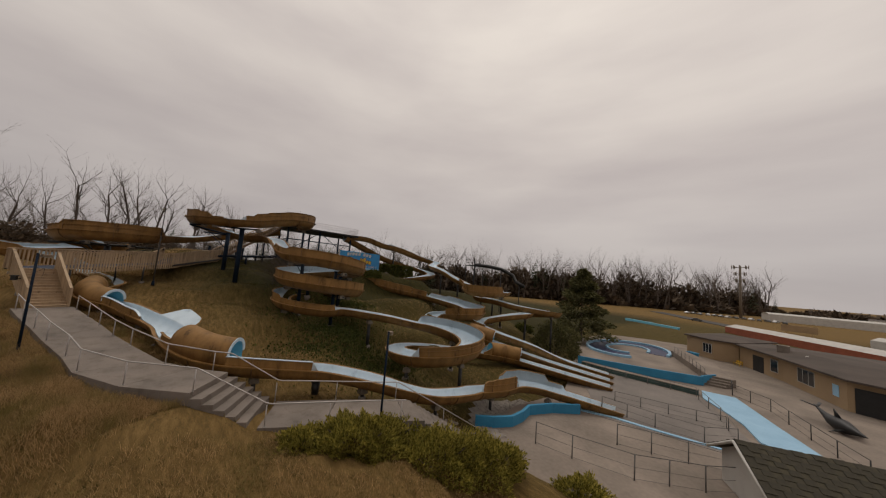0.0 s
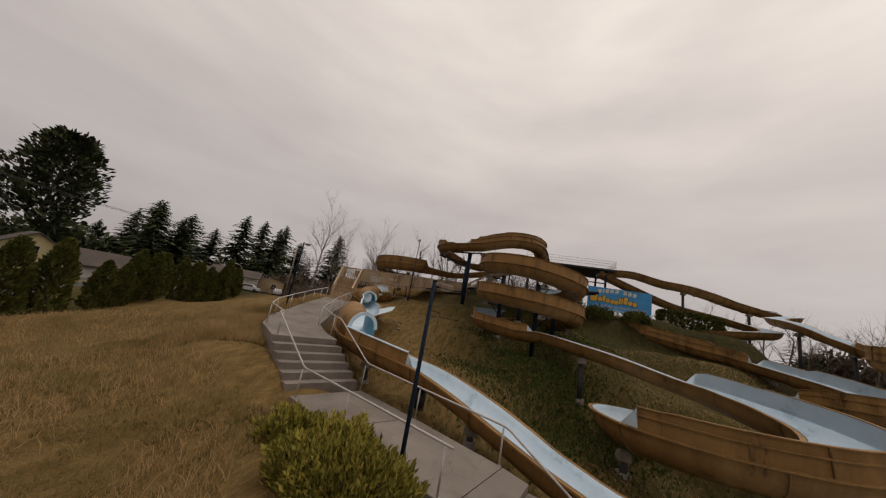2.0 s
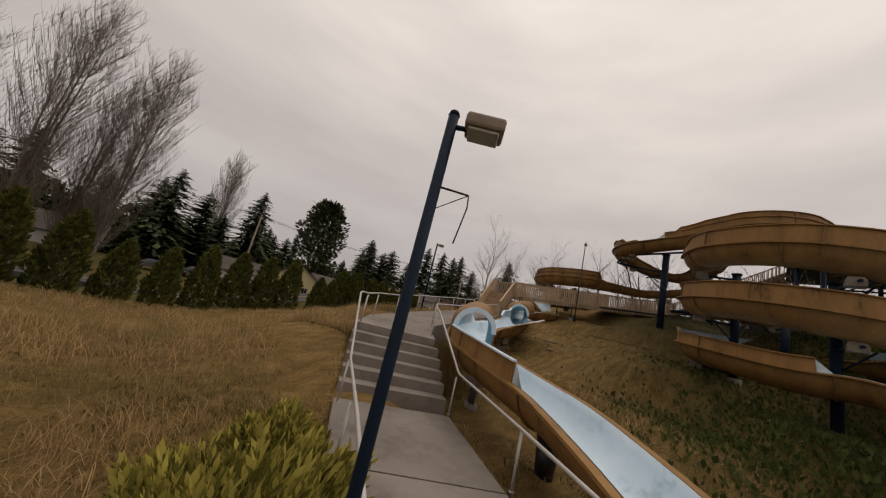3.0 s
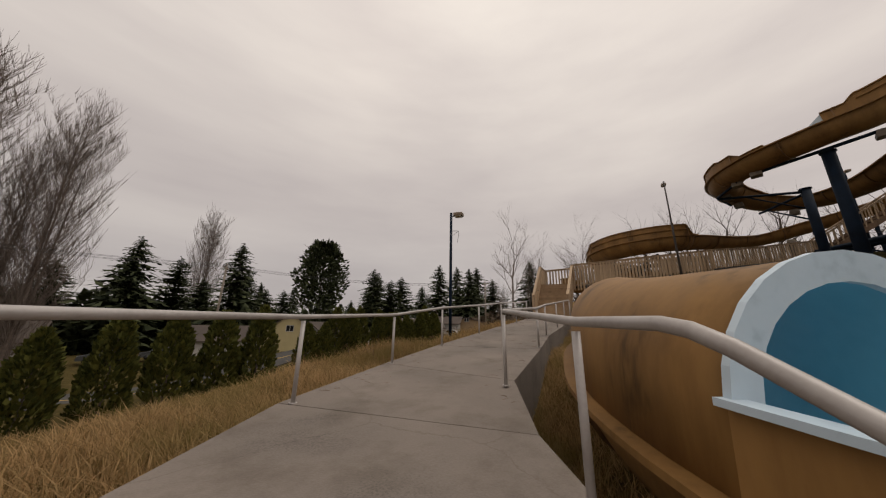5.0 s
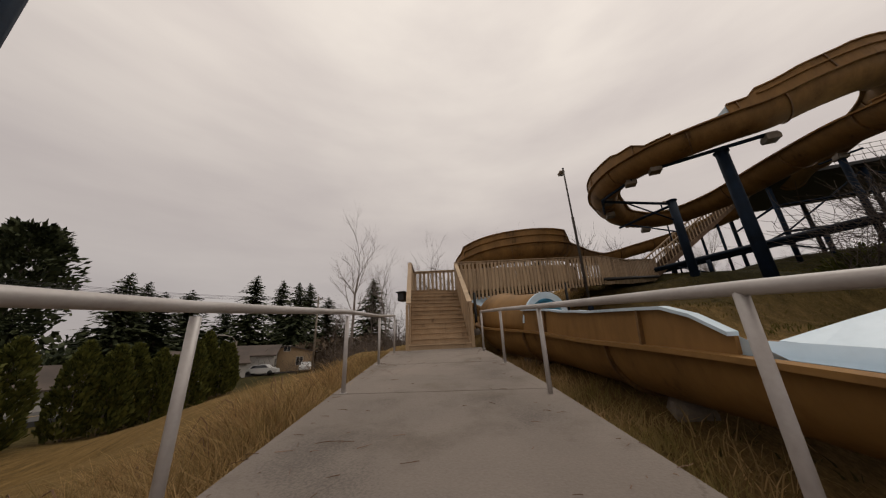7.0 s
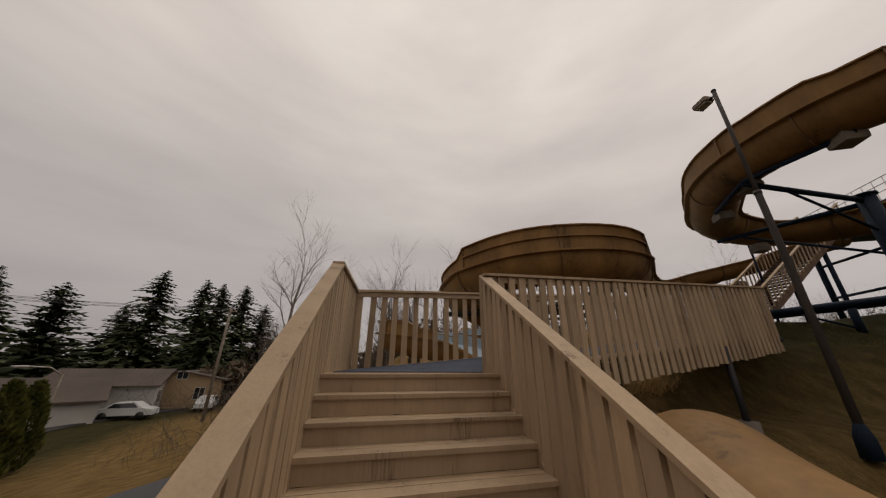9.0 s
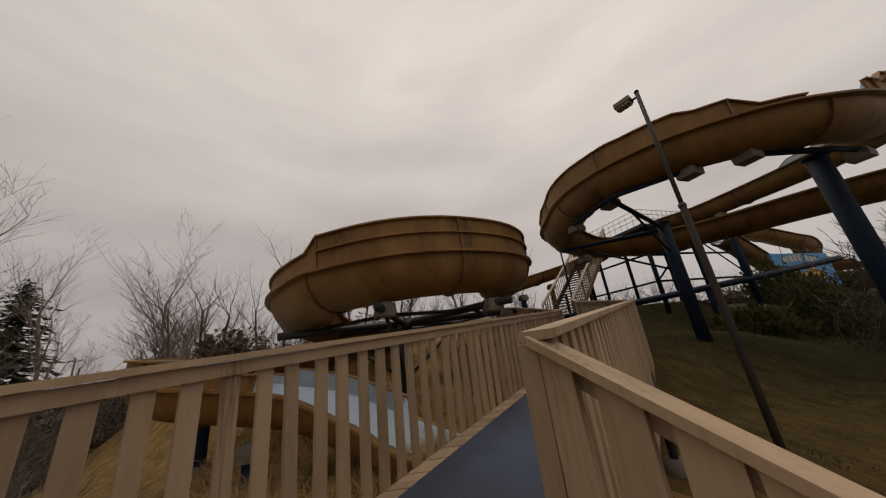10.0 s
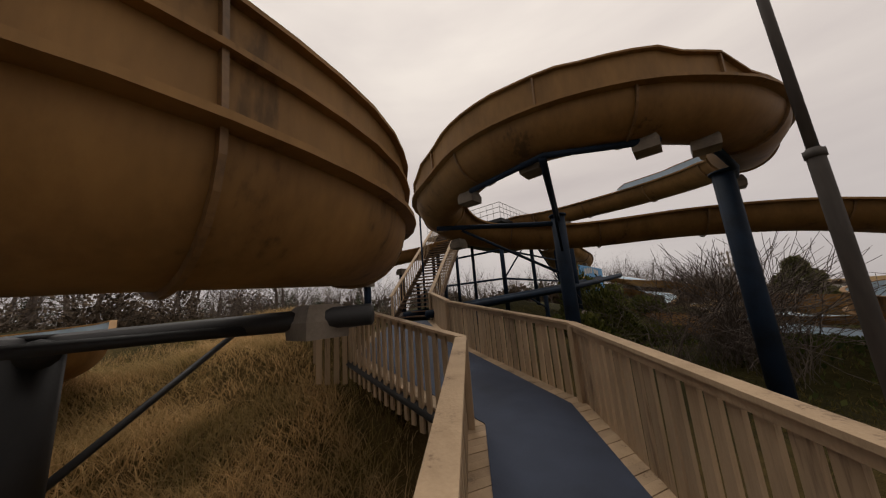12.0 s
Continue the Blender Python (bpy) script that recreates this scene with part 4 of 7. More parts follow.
mesh("floor_coating", top + [(x, y, z - 0.009) for x, y, z in top], grid_faces(n + 1, 2) + [q[::-1] for q in grid_faces(n + 1, 2, 2 * n + 2)] + [(2 * k, 2 * k + 2, 2 * n + 4 + 2 * k, 2 * n + 2 + 2 * k) for k in range(n)] + [(2 * k + 3, 2 * k + 1, 2 * n + 3 + 2 * k, 2 * n + 5 + 2 * k) for k in range(n)] + [(0, 1, 2 * n + 3, 2 * n + 2)], M_CARPET, ramp, label="dark blue floor coating")
for a, b in zip(FL[1:] + FR[1:], FL[2:] + FR[2:]):
    if np.linalg.norm(np.array(a) - np.array(b)) < 12 and a is not FL[4]:
        pipe("joist", [np.array(a) - (0, 0, 0.16), np.array(b) - (0, 0, 0.16)], 0.1, M_STEEL, ramp, 4)


def column(x, y, base, top, radius=0.2, mat=None, foot=True, label="dark navy painted steel column under the slide"):
    col = empty("support_column", label, "support column", "slide supports")
    pipe("shaft", [(x, y, base - 0.4), (x, y, top)], radius, mat or M_NAVY, col, 14)
    pipe("cap_plate", [(x, y, top - 0.02), (x, y, top + 0.04)], radius * 1.25, mat or M_NAVY, col, 14)
    if foot:
        pipe("footing", [(x, y, base - 0.5), (x, y, base + 0.18)], radius * 2.0, M_CONCRETE, col, 16, "round concrete footing")
    return col


def saddle(col, q, r):
    """A pale moulded block with sloping flanks under a flume whose middle is at q."""
    x, y, z = q
    rows = ((0.24, -0.34), (0.25, -0.16), (0.2, -0.01), (0.17, 0.025))
    v = [(x + sx * w, y + sy * w, z - r + h) for w, h in rows for sx, sy in ((-1, -1), (1, -1), (1, 1), (-1, 1))]
    f = [(3, 2, 1, 0), (12, 13, 14, 15)] + [(4 * i + j, 4 * i + (j + 1) % 4, 4 * i + 4 + (j + 1) % 4, 4 * i + 4 + j) for i in range(3) for j in range(4)]
    mesh("saddle", v, f, M_SADDLE, col, label="pale moulded saddle block")


def at_angle(c, rad, a, z):
    return np.array((c[0] + rad * math.cos(radians(a)), c[1] + rad * math.sin(radians(a)), z))


# big bend above the ramp
S1 = (-43.22, 30.4)
c1 = column(-39.3, 30.18, -0.55, 5.6, 0.24, foot=False)
for a0, a1 in ((-38, 18),):
    pipe("beam", [at_angle(S1, 4.55, a0, 5.66), at_angle(S1, 4.2, -3, 5.68), at_angle(S1, 4.55, a1, 5.8)], 0.09, M_NAVY, c1, 8)
    for a in (a0, a1):
        saddle(c1, at_angle(S1, 4.5, a, 6.6), 0.8)
c2 = column(-43.5, 29.25, 0.6, 5.3, 0.22, foot=False)
pipe("arm", [(-43.5, 29.25, 5.12), (-42.42, 25.47, 5.62)], 0.085, M_NAVY, c2, 8)
pipe("arm", [(-43.5, 29.25, 5.05), (-46.9, 27.0, 5.3)], 0.085, M_NAVY, c2, 8)
pipe("brace", [(-43.5, 29.25, 3.3), (-46.2, 27.5, 5.15)], 0.05, M_NAVY, c2, 6)
pipe("brace", [(-43.5, 29.25, 4.0), (-42.8, 26.8, 5.4)], 0.045, M_NAVY, c2, 6)
pipe("beam", [(-44.6, 25.85, 5.66), (-42.4, 25.5, 5.68), (-40.4, 26.75, 5.68)], 0.075, M_NAVY, c2, 8)
for q in (at_angle(S1, 4.5, -55, 6.62), at_angle(S1, 4.5, -85, 6.68), at_angle(S1, 4.5, -112, 6.6), np.array((-47.2, 28.6, 5.95))):
    saddle(c2, q, 0.8)
for x, y, b, tp in ((-46.0, 38.7, 1.6, 7.2),):
    c = column(x, y, b, tp, 0.16)
    pipe("beam", [(x - 0.6, y - 0.6, tp), (x + 0.6, y + 0.6, tp)], 0.06, M_NAVY, c, 8)
    saddle(c, (x, y, tp + 0.95), 0.8)

# spiral beside the ramp
S2 = (-46.9, 19.25)
C2 = (-46.7, 18.95)
c = column(C2[0], C2[1], ground_z(*C2), 2.6, 0.29, M_STEEL)
pipe("hub", [(C2[0] - 0.5, C2[1] - 0.1, 2.42), (C2[0] + 0.5, C2[1] + 0.1, 2.42)], 0.17, M_STEEL, c, 12)
pipe("low_beam", [(C2[0], C2[1], 1.75), (-49.6, 16.9, 1.7)], 0.1, M_STEEL, c, 8)
for k in range(7):
    a = -22 + k * 51
    o = at_angle(S2, 4.35, a, 2.64 - 0.08 * max(0, k - 3))
    pipe("beam", [(C2[0], C2[1], 2.52), o - np.array((0, 0, 0.05))], 0.115, M_STEEL, c, 8)
    if k in (0, 3, 5):
        pipe("brace", [(C2[0], C2[1], 0.62), at_angle(S2, 3.7, a, 2.54)], 0.06, M_STEEL, c, 6)
    pipe("tie", [at_angle(S2, 3.0, a, 2.52), at_angle(S2, 3.0, a + 51, 2.52)], 0.06, M_STEEL, c, 6)
    if k < 6:
        saddle(c, at_angle(S2, 3.7, a, 3.7 - 0.04 * k), 0.95)
for x, y, z in ((-53.3, 17.9, 2.15), (-47.6, 12.9, 1.4), (-44.4, 14.9, 0.8), (-52.4, 28.0, 5.0), (-53.9, 31.6, 5.9)):
    c = column(x, y, ground_z(x, y), z - 0.95, 0.17)
    saddle(c, (x, y, z), 0.84)

# helix: columns inside the rings with radial arms
H = (-31.65, 37.3)
for a in (15, 105, 195, 285):
    q = at_angle(H, 2.4, a, 0)
    c = column(q[0], q[1], ground_z(q[0], q[1]), 2.6 - 2.33 * (a - 0 if a < 200 else a - 360) / 360 - 0.9, 0.17, label="dark navy column inside the spiral rings")
    for turn in range(-1, 3):
        ang = a + 360 * turn
        if -85 < ang < 725:
            z = 2.45 - 2.33 * ang / 360
            pipe("arm", [(q[0], q[1], z - 1.05), at_angle(H, 4.1, ang, z - 0.95)], 0.06, M_NAVY, c, 8)
            pipe("brace", [(q[0], q[1], z - 1.9), at_angle(H, 3.4, ang + 10, z - 0.98)], 0.035, M_NAVY, c, 6)
            saddle(c, at_angle(H, 3.75, ang, z), 0.8)
for x, y, z in ((-26.6, 41.0, -2.4), (-22.2, 49.0, -3.9), (-17.3, 45.6, -4.6), (-20.0, 41.6, -5.2), (-24.4, 50.2, -6.4)):
    r_ = 1.12 if -23 < x < -17 else 0.8
    c = column(x, y, ground_z(x, y), z - r_ - 0.2, 0.16, M_STEEL)
    saddle(c, (x, y, z), r_)

# tower
tower = empty("slide_tower", "dark steel starting tower with a railed deck above the hill", "tower")
for x in (-56, -50.2):
    for y in (37.5, 42.5, 48.0):
        pipe("leg", [(x, y, 2.0), (x, y, 8.1)], 0.15, M_NAVY, tower, 10)
box_mesh("deck", (-56.6, 36.9, 8.0), (-49.6, 49.2, 8.25), M_STEEL, tower, None, 0.02)
for z in (4.2, 6.2):
    pipe("cross_beam", [(-50.2, 37.5, z), (-50.2, 48, z)], 0.08, M_NAVY, tower, 6)
    pipe("cross_beam", [(-56, 37.5, z), (-50.2, 37.5, z)], 0.08, M_NAVY, tower, 6)
pipe("cross_beam", [(-50.2, 37.5, 4.2), (-50.2, 42.5, 7.8)], 0.06, M_NAVY, tower, 6)
pipe("cross_beam", [(-50.2, 48, 4.2), (-50.2, 42.5, 7.8)], 0.06, M_NAVY, tower, 6)
for line in ([(-56.5, 37, 8.25), (-49.7, 37, 8.25)], [(-49.7, 37, 8.25), (-49.7, 49.1, 8.25)], [(-49.7, 49.1, 8.25), (-56.5, 49.1, 8.25)]):
    a, b = np.array(line[0]), np.array(line[1])
    for h in (0.45, 0.8, 1.15):
        pipe("rail", [a + (0, 0, h), b + (0, 0, h)], 0.022, M_RAIL, tower, 6)
    n = int(np.linalg.norm(b - a) / 0.5)
    for k in range(n + 1):
        q = a + (b - a) * k / n
        pipe("rail_post", [q, q + (0, 0, 1.16)], 0.016, M_RAIL, tower, 5)
for dx in (0.0, 1.4):
    pipe("long_beam", [(-50.6 + dx, 28.6, 2.35), (-47.4 + dx, 38.0, 3.2), (-46.2 + dx, 46.0, 4.0)], 0.17, M_NAVY, tower, 4)
for x, y, z in ((-49.0, 32.2, 2.7), (-47.6, 37.6, 3.1), (-46.4, 44.0, 3.8)):
    pipe("beam_leg", [(x, y, ground_z(x, y) - 0.3), (x, y, z)], 0.14, M_NAVY, tower, 8)
    pipe("beam_brace", [(x, y, z - 1.0), (x - 0.5, y - 2.0, z - 0.1)], 0.05, M_NAVY, tower, 6)
M_OLDWOOD = material("dark_weathered_timber", (0.2, 0.125, 0.075), (0.08, 0.05, 0.032), 0.85, scale=3.0, fine=40, bump=0.25, stretch=(1, 1, 0.1), vary=0.2)
tower_stairs = empty("tower_stairs", "weathered brown timber stairs climbing to the slide tower", "stairs")
TA, TB = np.array((-50.2, 28.7, 2.1)), np.array((-53.8, 36.8, 8.2))
tu = (TB - TA)
side = np.array((-tu[1], tu[0], 0)) / np.linalg.norm(tu[:2])
for k in range(30):
    q0, q1 = TA + tu * k / 30, TA + tu * (k + 1.1) / 30
    v = [tuple(q + side * s * 0.9 + np.array((0, 0, dz)) - np.array((0, 0, q[2] - q1[2]))) for dz in (-0.05, 0) for q, s in ((q0, -1), (q0, 1), (q1, 1), (q1, -1))]
    mesh("tread", v, [(3, 2, 1, 0), (4, 5, 6, 7), (0, 1, 5, 4), (1, 2, 6, 5), (2, 3, 7, 6), (3, 0, 4, 7)], M_OLDWOOD, tower_stairs)
for s in (-0.95, 0.95):
    v = [tuple(q + side * (s + o) + np.array((0, 0, dz))) for q in (TA, TB) for o, dz in ((0, -0.3), (0.05, -0.3), (0.05, 0.1), (0, 0.1))]
    mesh("stringer", v, [(0, 1, 5, 4), (1, 2, 6, 5), (2, 3, 7, 6), (3, 0, 4, 7), (4, 5, 6, 7), (3, 2, 1, 0)], M_OLDWOOD, tower_stairs)
    baluster_rail(tower_stairs, TA + side * s, TB + side * s, gap=0.3, board=0.07, outside=1 if s > 0 else -1, skirt=-0.05)
for k in (0.35, 0.7):
    q = TA + tu * k
    for s in (-0.8, 0.8):
        w = q + side * s
        pipe("leg", [(w[0], w[1], 1.5), (w[0], w[1], q[2] - 0.2)], 0.1, M_NAVY, tower_stairs, 8)

# ---- vegetation ----


def leaf_material(name, a, b, rough=0.8, thin=0.0, patch=None):
    mat = bpy.data.materials.new(name)
    mat.use_nodes = True
    n, l = mat.node_tree.nodes, mat.node_tree.links
    bs = n["Principled BSDF"]
    geo, ramp = n.new("ShaderNodeNewGeometry"), n.new("ShaderNodeValToRGB")
    ramp.color_ramp.elements[0].color, ramp.color_ramp.elements[1].color = (*a, 1), (*b, 1)
    l.new(geo.outputs["Random Per Island"], ramp.inputs[0])
    tint = ramp.outputs[0]
    if patch:
        co, nz, rng, mixc = n.new("ShaderNodeTexCoord"), n.new("ShaderNodeTexNoise"), n.new("ShaderNodeMapRange"), n.new("ShaderNodeMix")
        nz.inputs["Scale"].default_value, nz.inputs["Detail"].default_value = 0.55, 5
        rng.inputs["From Min"].default_value, rng.inputs["From Max"].default_value, rng.inputs["To Max"].default_value = 0.46, 0.66, 0.8
        mixc.data_type = "RGBA"
        mixc.inputs[7].default_value = (*patch, 1)
        l.new(co.outputs["Object"], nz.inputs["Vector"])
        l.new(nz.outputs["Fac"], rng.inputs[0])
        l.new(rng.outputs[0], mixc.inputs[0])
        l.new(tint, mixc.inputs[6])
        tint = mixc.outputs[2]
    l.new(tint, bs.inputs["Base Color"])
    bs.inputs["Roughness"].default_value = rough
    bs.inputs["Specular IOR Level"].default_value = 0.2
    if thin:
        tr, mx = n.new("ShaderNodeBsdfTranslucent"), n.new("ShaderNodeMixShader")
        mx.inputs[0].default_value = thin
        l.new(tint, tr.inputs["Color"])
        l.new(bs.outputs[0], mx.inputs[1])
        l.new(tr.outputs[0], mx.inputs[2])
        l.new(mx.outputs[0], n["Material Output"].inputs["Surface"])
    return mat


M_BARK = material("grey_brown_bark", (0.13, 0.10, 0.08), (0.06, 0.047, 0.038), 0.9, scale=3, fine=25, bump=0.6)
M_BIRCH = material("pale_bark", (0.24, 0.20, 0.17), (0.12, 0.095, 0.08), 0.9, scale=2, fine=20, bump=0.4)
M_POPLAR = material("poplar_bark", (0.17, 0.13, 0.105), (0.085, 0.066, 0.055), 0.9, scale=3, fine=25, bump=0.4)
M_FIR = leaf_material("dark_fir_needles", (0.016, 0.023, 0.01), (0.068, 0.078, 0.032))
M_CEDAR = leaf_material("hedge_foliage", (0.032, 0.04, 0.008), (0.125, 0.125, 0.028), thin=0.2)
M_JUNIPER = leaf_material("juniper_foliage", (0.075, 0.075, 0.012), (0.46, 0.38, 0.08), thin=0.35)
M_OLIVE = leaf_material("dull_olive_needles", (0.05, 0.05, 0.02), (0.17, 0.16, 0.065), thin=0.25)
M_GREENLEAF = leaf_material("ground_ivy", (0.028, 0.042, 0.01), (0.105, 0.115, 0.03), thin=0.3)
M_BLADE = leaf_material("dry_grass_blades", (0.2, 0.135, 0.055), (0.6, 0.405, 0.2), thin=0.55, patch=(0.2, 0.168, 0.05))
M_BLADE_G = leaf_material("green_brown_turf", (0.05, 0.044, 0.013), (0.2, 0.148, 0.05), thin=0.5, patch=(0.085, 0.082, 0.022))
# straw; its colour is lifted to offset the sky light the bowl blocks
M_STRAW = leaf_material("lifted_flat_straw", (0.36, 0.24, 0.1), (0.78, 0.54, 0.27), thin=0.45, patch=(0.3, 0.22, 0.09))

M_DEADGRASS = leaf_material("reddish_dead_grass", (0.17, 0.108, 0.045), (0.5, 0.33, 0.15), thin=0.5, patch=(0.2, 0.15, 0.055))
M_CANE = material("reddish_dry_cane", (0.2, 0.105, 0.06), (0.09, 0.05, 0.03), 0.8, scale=6, fine=40, bump=0.1)


def cone_run(v, f, a, b, ra, rb, sides=5):
    a, b = np.array(a, float), np.array(b, float)
    t = b - a
    n = np.linalg.norm(t)
    if n < 1e-6:
        return
    t /= n
    x = np.cross(t, (0, 0, 1) if abs(t[2]) < 0.9 else (1, 0, 0))
    x /= np.linalg.norm(x)
    y = np.cross(t, x)
    s = len(v)
    for p, r in ((a, ra), (b, rb)):
        for k in range(sides):
            c = 2 * math.pi * k / sides
            v.append(tuple(p + r * (math.cos(c) * x + math.sin(c) * y)))
    for k in range(sides):
        f.append((s + k, s + (k + 1) % sides, s + sides + (k + 1) % sides, s + sides + k))


def bare_tree_meshes(seed, height, spread, fastigiate=False, levels=4):
    """Trunk and leafless crown of one tree standing at the origin."""
    rnd = random.Random(seed)
    tv, tf, cv, cf = [], [], [], []

    def grow(p, d, length, r, level):
        n = 4 if level < 2 else 3
        for i in range(n):
            bend = 0.10 if fastigiate else 0.18
            d = d + np.array([rnd.uniform(-bend, bend), rnd.uniform(-bend, bend), rnd.uniform(-0.03, 0.14)])
            d /= np.linalg.norm(d)
            q = p + d * length / n
            r2 = r * (0.86 if level == 0 else 0.74)
            cone_run(tv if level == 0 else cv, tf if level == 0 else cf, p, q, r, r2, 6 if level == 0 else 4 if level == 1 else 3)
            p, r = q, r2
            if level < levels and (level > 0 or i >= (0 if fastigiate else 1)):
                for _ in range(rnd.randint(2, 3) + (5 if fastigiate and level == 0 else 1 if fastigiate else 0)):
                    a = rnd.uniform(0, 2 * math.pi)
                    tilt = rnd.uniform(0.12, 0.32) if fastigiate else rnd.uniform(0.45, 1.0)
                    side = np.array([math.cos(a), math.sin(a), 0])
                    nd = d * math.cos(tilt) + side * math.sin(tilt) * (1 if fastigiate else spread)
                    if fastigiate:
                        nd[2] += 0.25
                    nd /= np.linalg.norm(nd)
                    grow(p, nd, length * rnd.uniform(0.38, 0.58), max(r * 0.55, 0.012), level + 1)

    grow(np.zeros(3), np.array([0.0, 0, 1]), height * 0.78, height * 0.016, 0)
    return (tv, tf), (cv, cf)


def fir_meshes(seed, height, width, ragged=0.25, whorls=26, per=13, droop=0.25):
    """Ragged conifer: boughs of uneven length set all round the trunk, each a run of small sprays."""
    rnd = random.Random(seed)
    tv, tf, cv, cf = [], [], [], []
    cone_run(tv, tf, (0, 0, -0.5), (0, 0, height * 0.96), height * 0.018, 0.02, 7)
    lobes = [(rnd.uniform(0, 6.283), rnd.uniform(0.2, 0.95), rnd.uniform(-0.35, 0.3)) for _ in range(9)]
    for i in range(whorls * per):
        k = (i / (whorls * per)) ** 0.92
        a = rnd.uniform(0, 6.283)
        z = height * (0.1 + 0.88 * k) + rnd.gauss(0, height * 0.015)
        bulge = 1 + sum(g * math.exp(-((k - kk) / 0.12) ** 2) * max(0, math.cos(a - aa)) for aa, kk, g in lobes)
        L = (width * (1 - k) ** 0.68 * bulge * rnd.uniform(0.45, 1.0 + ragged * 0.5) + 0.3)
        d = np.array([math.cos(a), math.sin(a), 0])
        s = np.array([-d[1], d[0], 0])
        lift = rnd.uniform(-0.1, 0.25)
        for m in range(4):
            o0, o1 = L * m / 4, L * (m + 1.25) / 4
            w = (0.18 + 0.13 * L) * (1 - 0.18 * m) * rnd.uniform(0.5, 1.2)
            h0, h1 = lift * o0 - droop * o0 * o0 / max(L, 0.3), lift * o1 - droop * o1 * o1 / max(L, 0.3) + rnd.uniform(-0.15, 0.1)
            b0, b1 = d * o0 + (0, 0, z + h0), d * o1 + (0, 0, z + h1)
            for sg in (-1, 1):
                n0 = len(cv)
                cv += [tuple(b0), tuple(b1), tuple((b0 + b1) / 2 + s * sg * w + (0, 0, rnd.uniform(-0.5, 0.15) * w * 2))]
                cf.append((n0, n0 + 1, n0 + 2))
    return (tv, tf), (cv, cf)


def clump_cloud(seed, count, inside, size, up=0.0, slim=1.0):
    """Many small leaf sprays: three-pointed tufts scattered by the function inside(rnd) -> point, outward direction."""
    rnd = random.Random(seed)
    v, f = [], []
    for _ in range(count):
        p, d = inside(rnd)
        p, d = np.array(p, float), np.array(d, float) + np.array([rnd.gauss(0, 0.5), rnd.gauss(0, 0.5), rnd.gauss(0, 0.4) + up])
        d /= np.linalg.norm(d)
        s = np.cross(d, (rnd.gauss(0, 1), rnd.gauss(0, 1), rnd.gauss(0, 1)))
        s /= np.linalg.norm(s) + 1e-9
        L = size * rnd.uniform(0.5, 1.3)
        w = L * rnd.uniform(0.18, 0.34) * slim
        n0 = len(v)
        v += [tuple(p), tuple(p + d * L * 0.5 + s * w), tuple(p + d * L), tuple(p + d * L * 0.5 - s * w)]
        f.append((n0, n0 + 1, n0 + 2, n0 + 3))
    return v, f


def tree(name, label, parts, x, y, z, mats, group, category="tree", turn=0.0, scale=1.0):
    th = empty(name, label, category, group, at=(x, y, z))
    th.rotation_euler[2], th.scale = turn, (scale, scale, scale)
    for (v, f), mat, nm in zip(parts, mats, ("trunk", "crown")):
        mesh(nm, v, f, mat, th)
    return th


def again(th, x, y, turn, scale, z=None):
    c = copy_thing(th, Matrix.Translation((x, y, ground_z(x, y) if z is None else z)) @ Matrix.Rotation(turn, 4, "Z") @ Matrix.Scale(scale / th.scale[0], 4))
    return c


def poplar_meshes(seed, height, width):
    """Upright crown of many steep branches set all along a few stems."""
    r = random.Random(seed)
    tv, tf, cv, cf = [], [], [], []
    for k in range(4):
        a = k * 1.6 + 0.4
        top = np.array((math.cos(a), math.sin(a), 0)) * width * (0.06 + 0.1 * k) + (0, 0, height * (1.0 - 0.06 * k))
        foot = np.array((math.cos(a) * 0.12, math.sin(a) * 0.12, -0.4))
        cone_run(tv, tf, foot, foot * 0.4 + top * 0.6 - (0, 0, 0.02 * height), 0.19, 0.08, 6)
        cone_run(tv, tf, foot * 0.4 + top * 0.6 - (0, 0, 0.02 * height), top, 0.08, 0.012, 5)
        for m in range(60):
            h = 0.05 + 0.9 * m / 60 + r.uniform(-0.01, 0.01)
            p = foot + (top - foot) * h
            b = r.uniform(0, 6.283)
            out = np.array((math.cos(b), math.sin(b), 0.0))
            reach = width * (0.35 + 0.65 * math.sin(math.pi * min(0.98, 0.22 + 0.72 * h))) * r.uniform(0.5, 1.0)
            rise = reach * r.uniform(1.7, 2.6) * (1.05 - 0.45 * h)
            q = p
            for st in range(3):
                f0 = (st + 1) / 3
                nq = p + out * reach * f0 ** 0.8 + np.array((r.gauss(0, 0.1), r.gauss(0, 0.1), rise * f0 ** 1.15))
                cone_run(cv, cf, q, nq, 0.032 * (1 - 0.25 * st) * (1.1 - h * 0.6), 0.032 * (0.7 - 0.2 * st) * (1.1 - h * 0.6), 3)
                for _ in range(6):
                    o = q + (nq - q) * r.random()
                    c2 = r.uniform(0, 6.283)
                    tip = o + np.array((math.cos(c2) * 0.4, math.sin(c2) * 0.4, 1.0)) * r.uniform(0.8, 2.2)
                    cone_run(cv, cf, o, tip, 0.015, 0.007, 3)
                q = nq
    return (tv, tf), (cv, cf)


# poplars over the hedge
pop = tree("poplar_tree", "tall leafless poplar with upright grey branches", poplar_meshes(3, 30, 4.2), -2.5, -21.0, -8.5, (M_POPLAR, M_POPLAR), "poplars", scale=1.03)
again(pop, 4.6, -20.5, 1.7, 1.12, -8.5)
again(pop, 0.8, -24.0, 0.6, 0.9, -8.5)
again(pop, -15.8, -60.0, 2.9, 1.08, -8.5)
again(pop, 14.0, -26.0, 4.0, 0.9, -8.5)

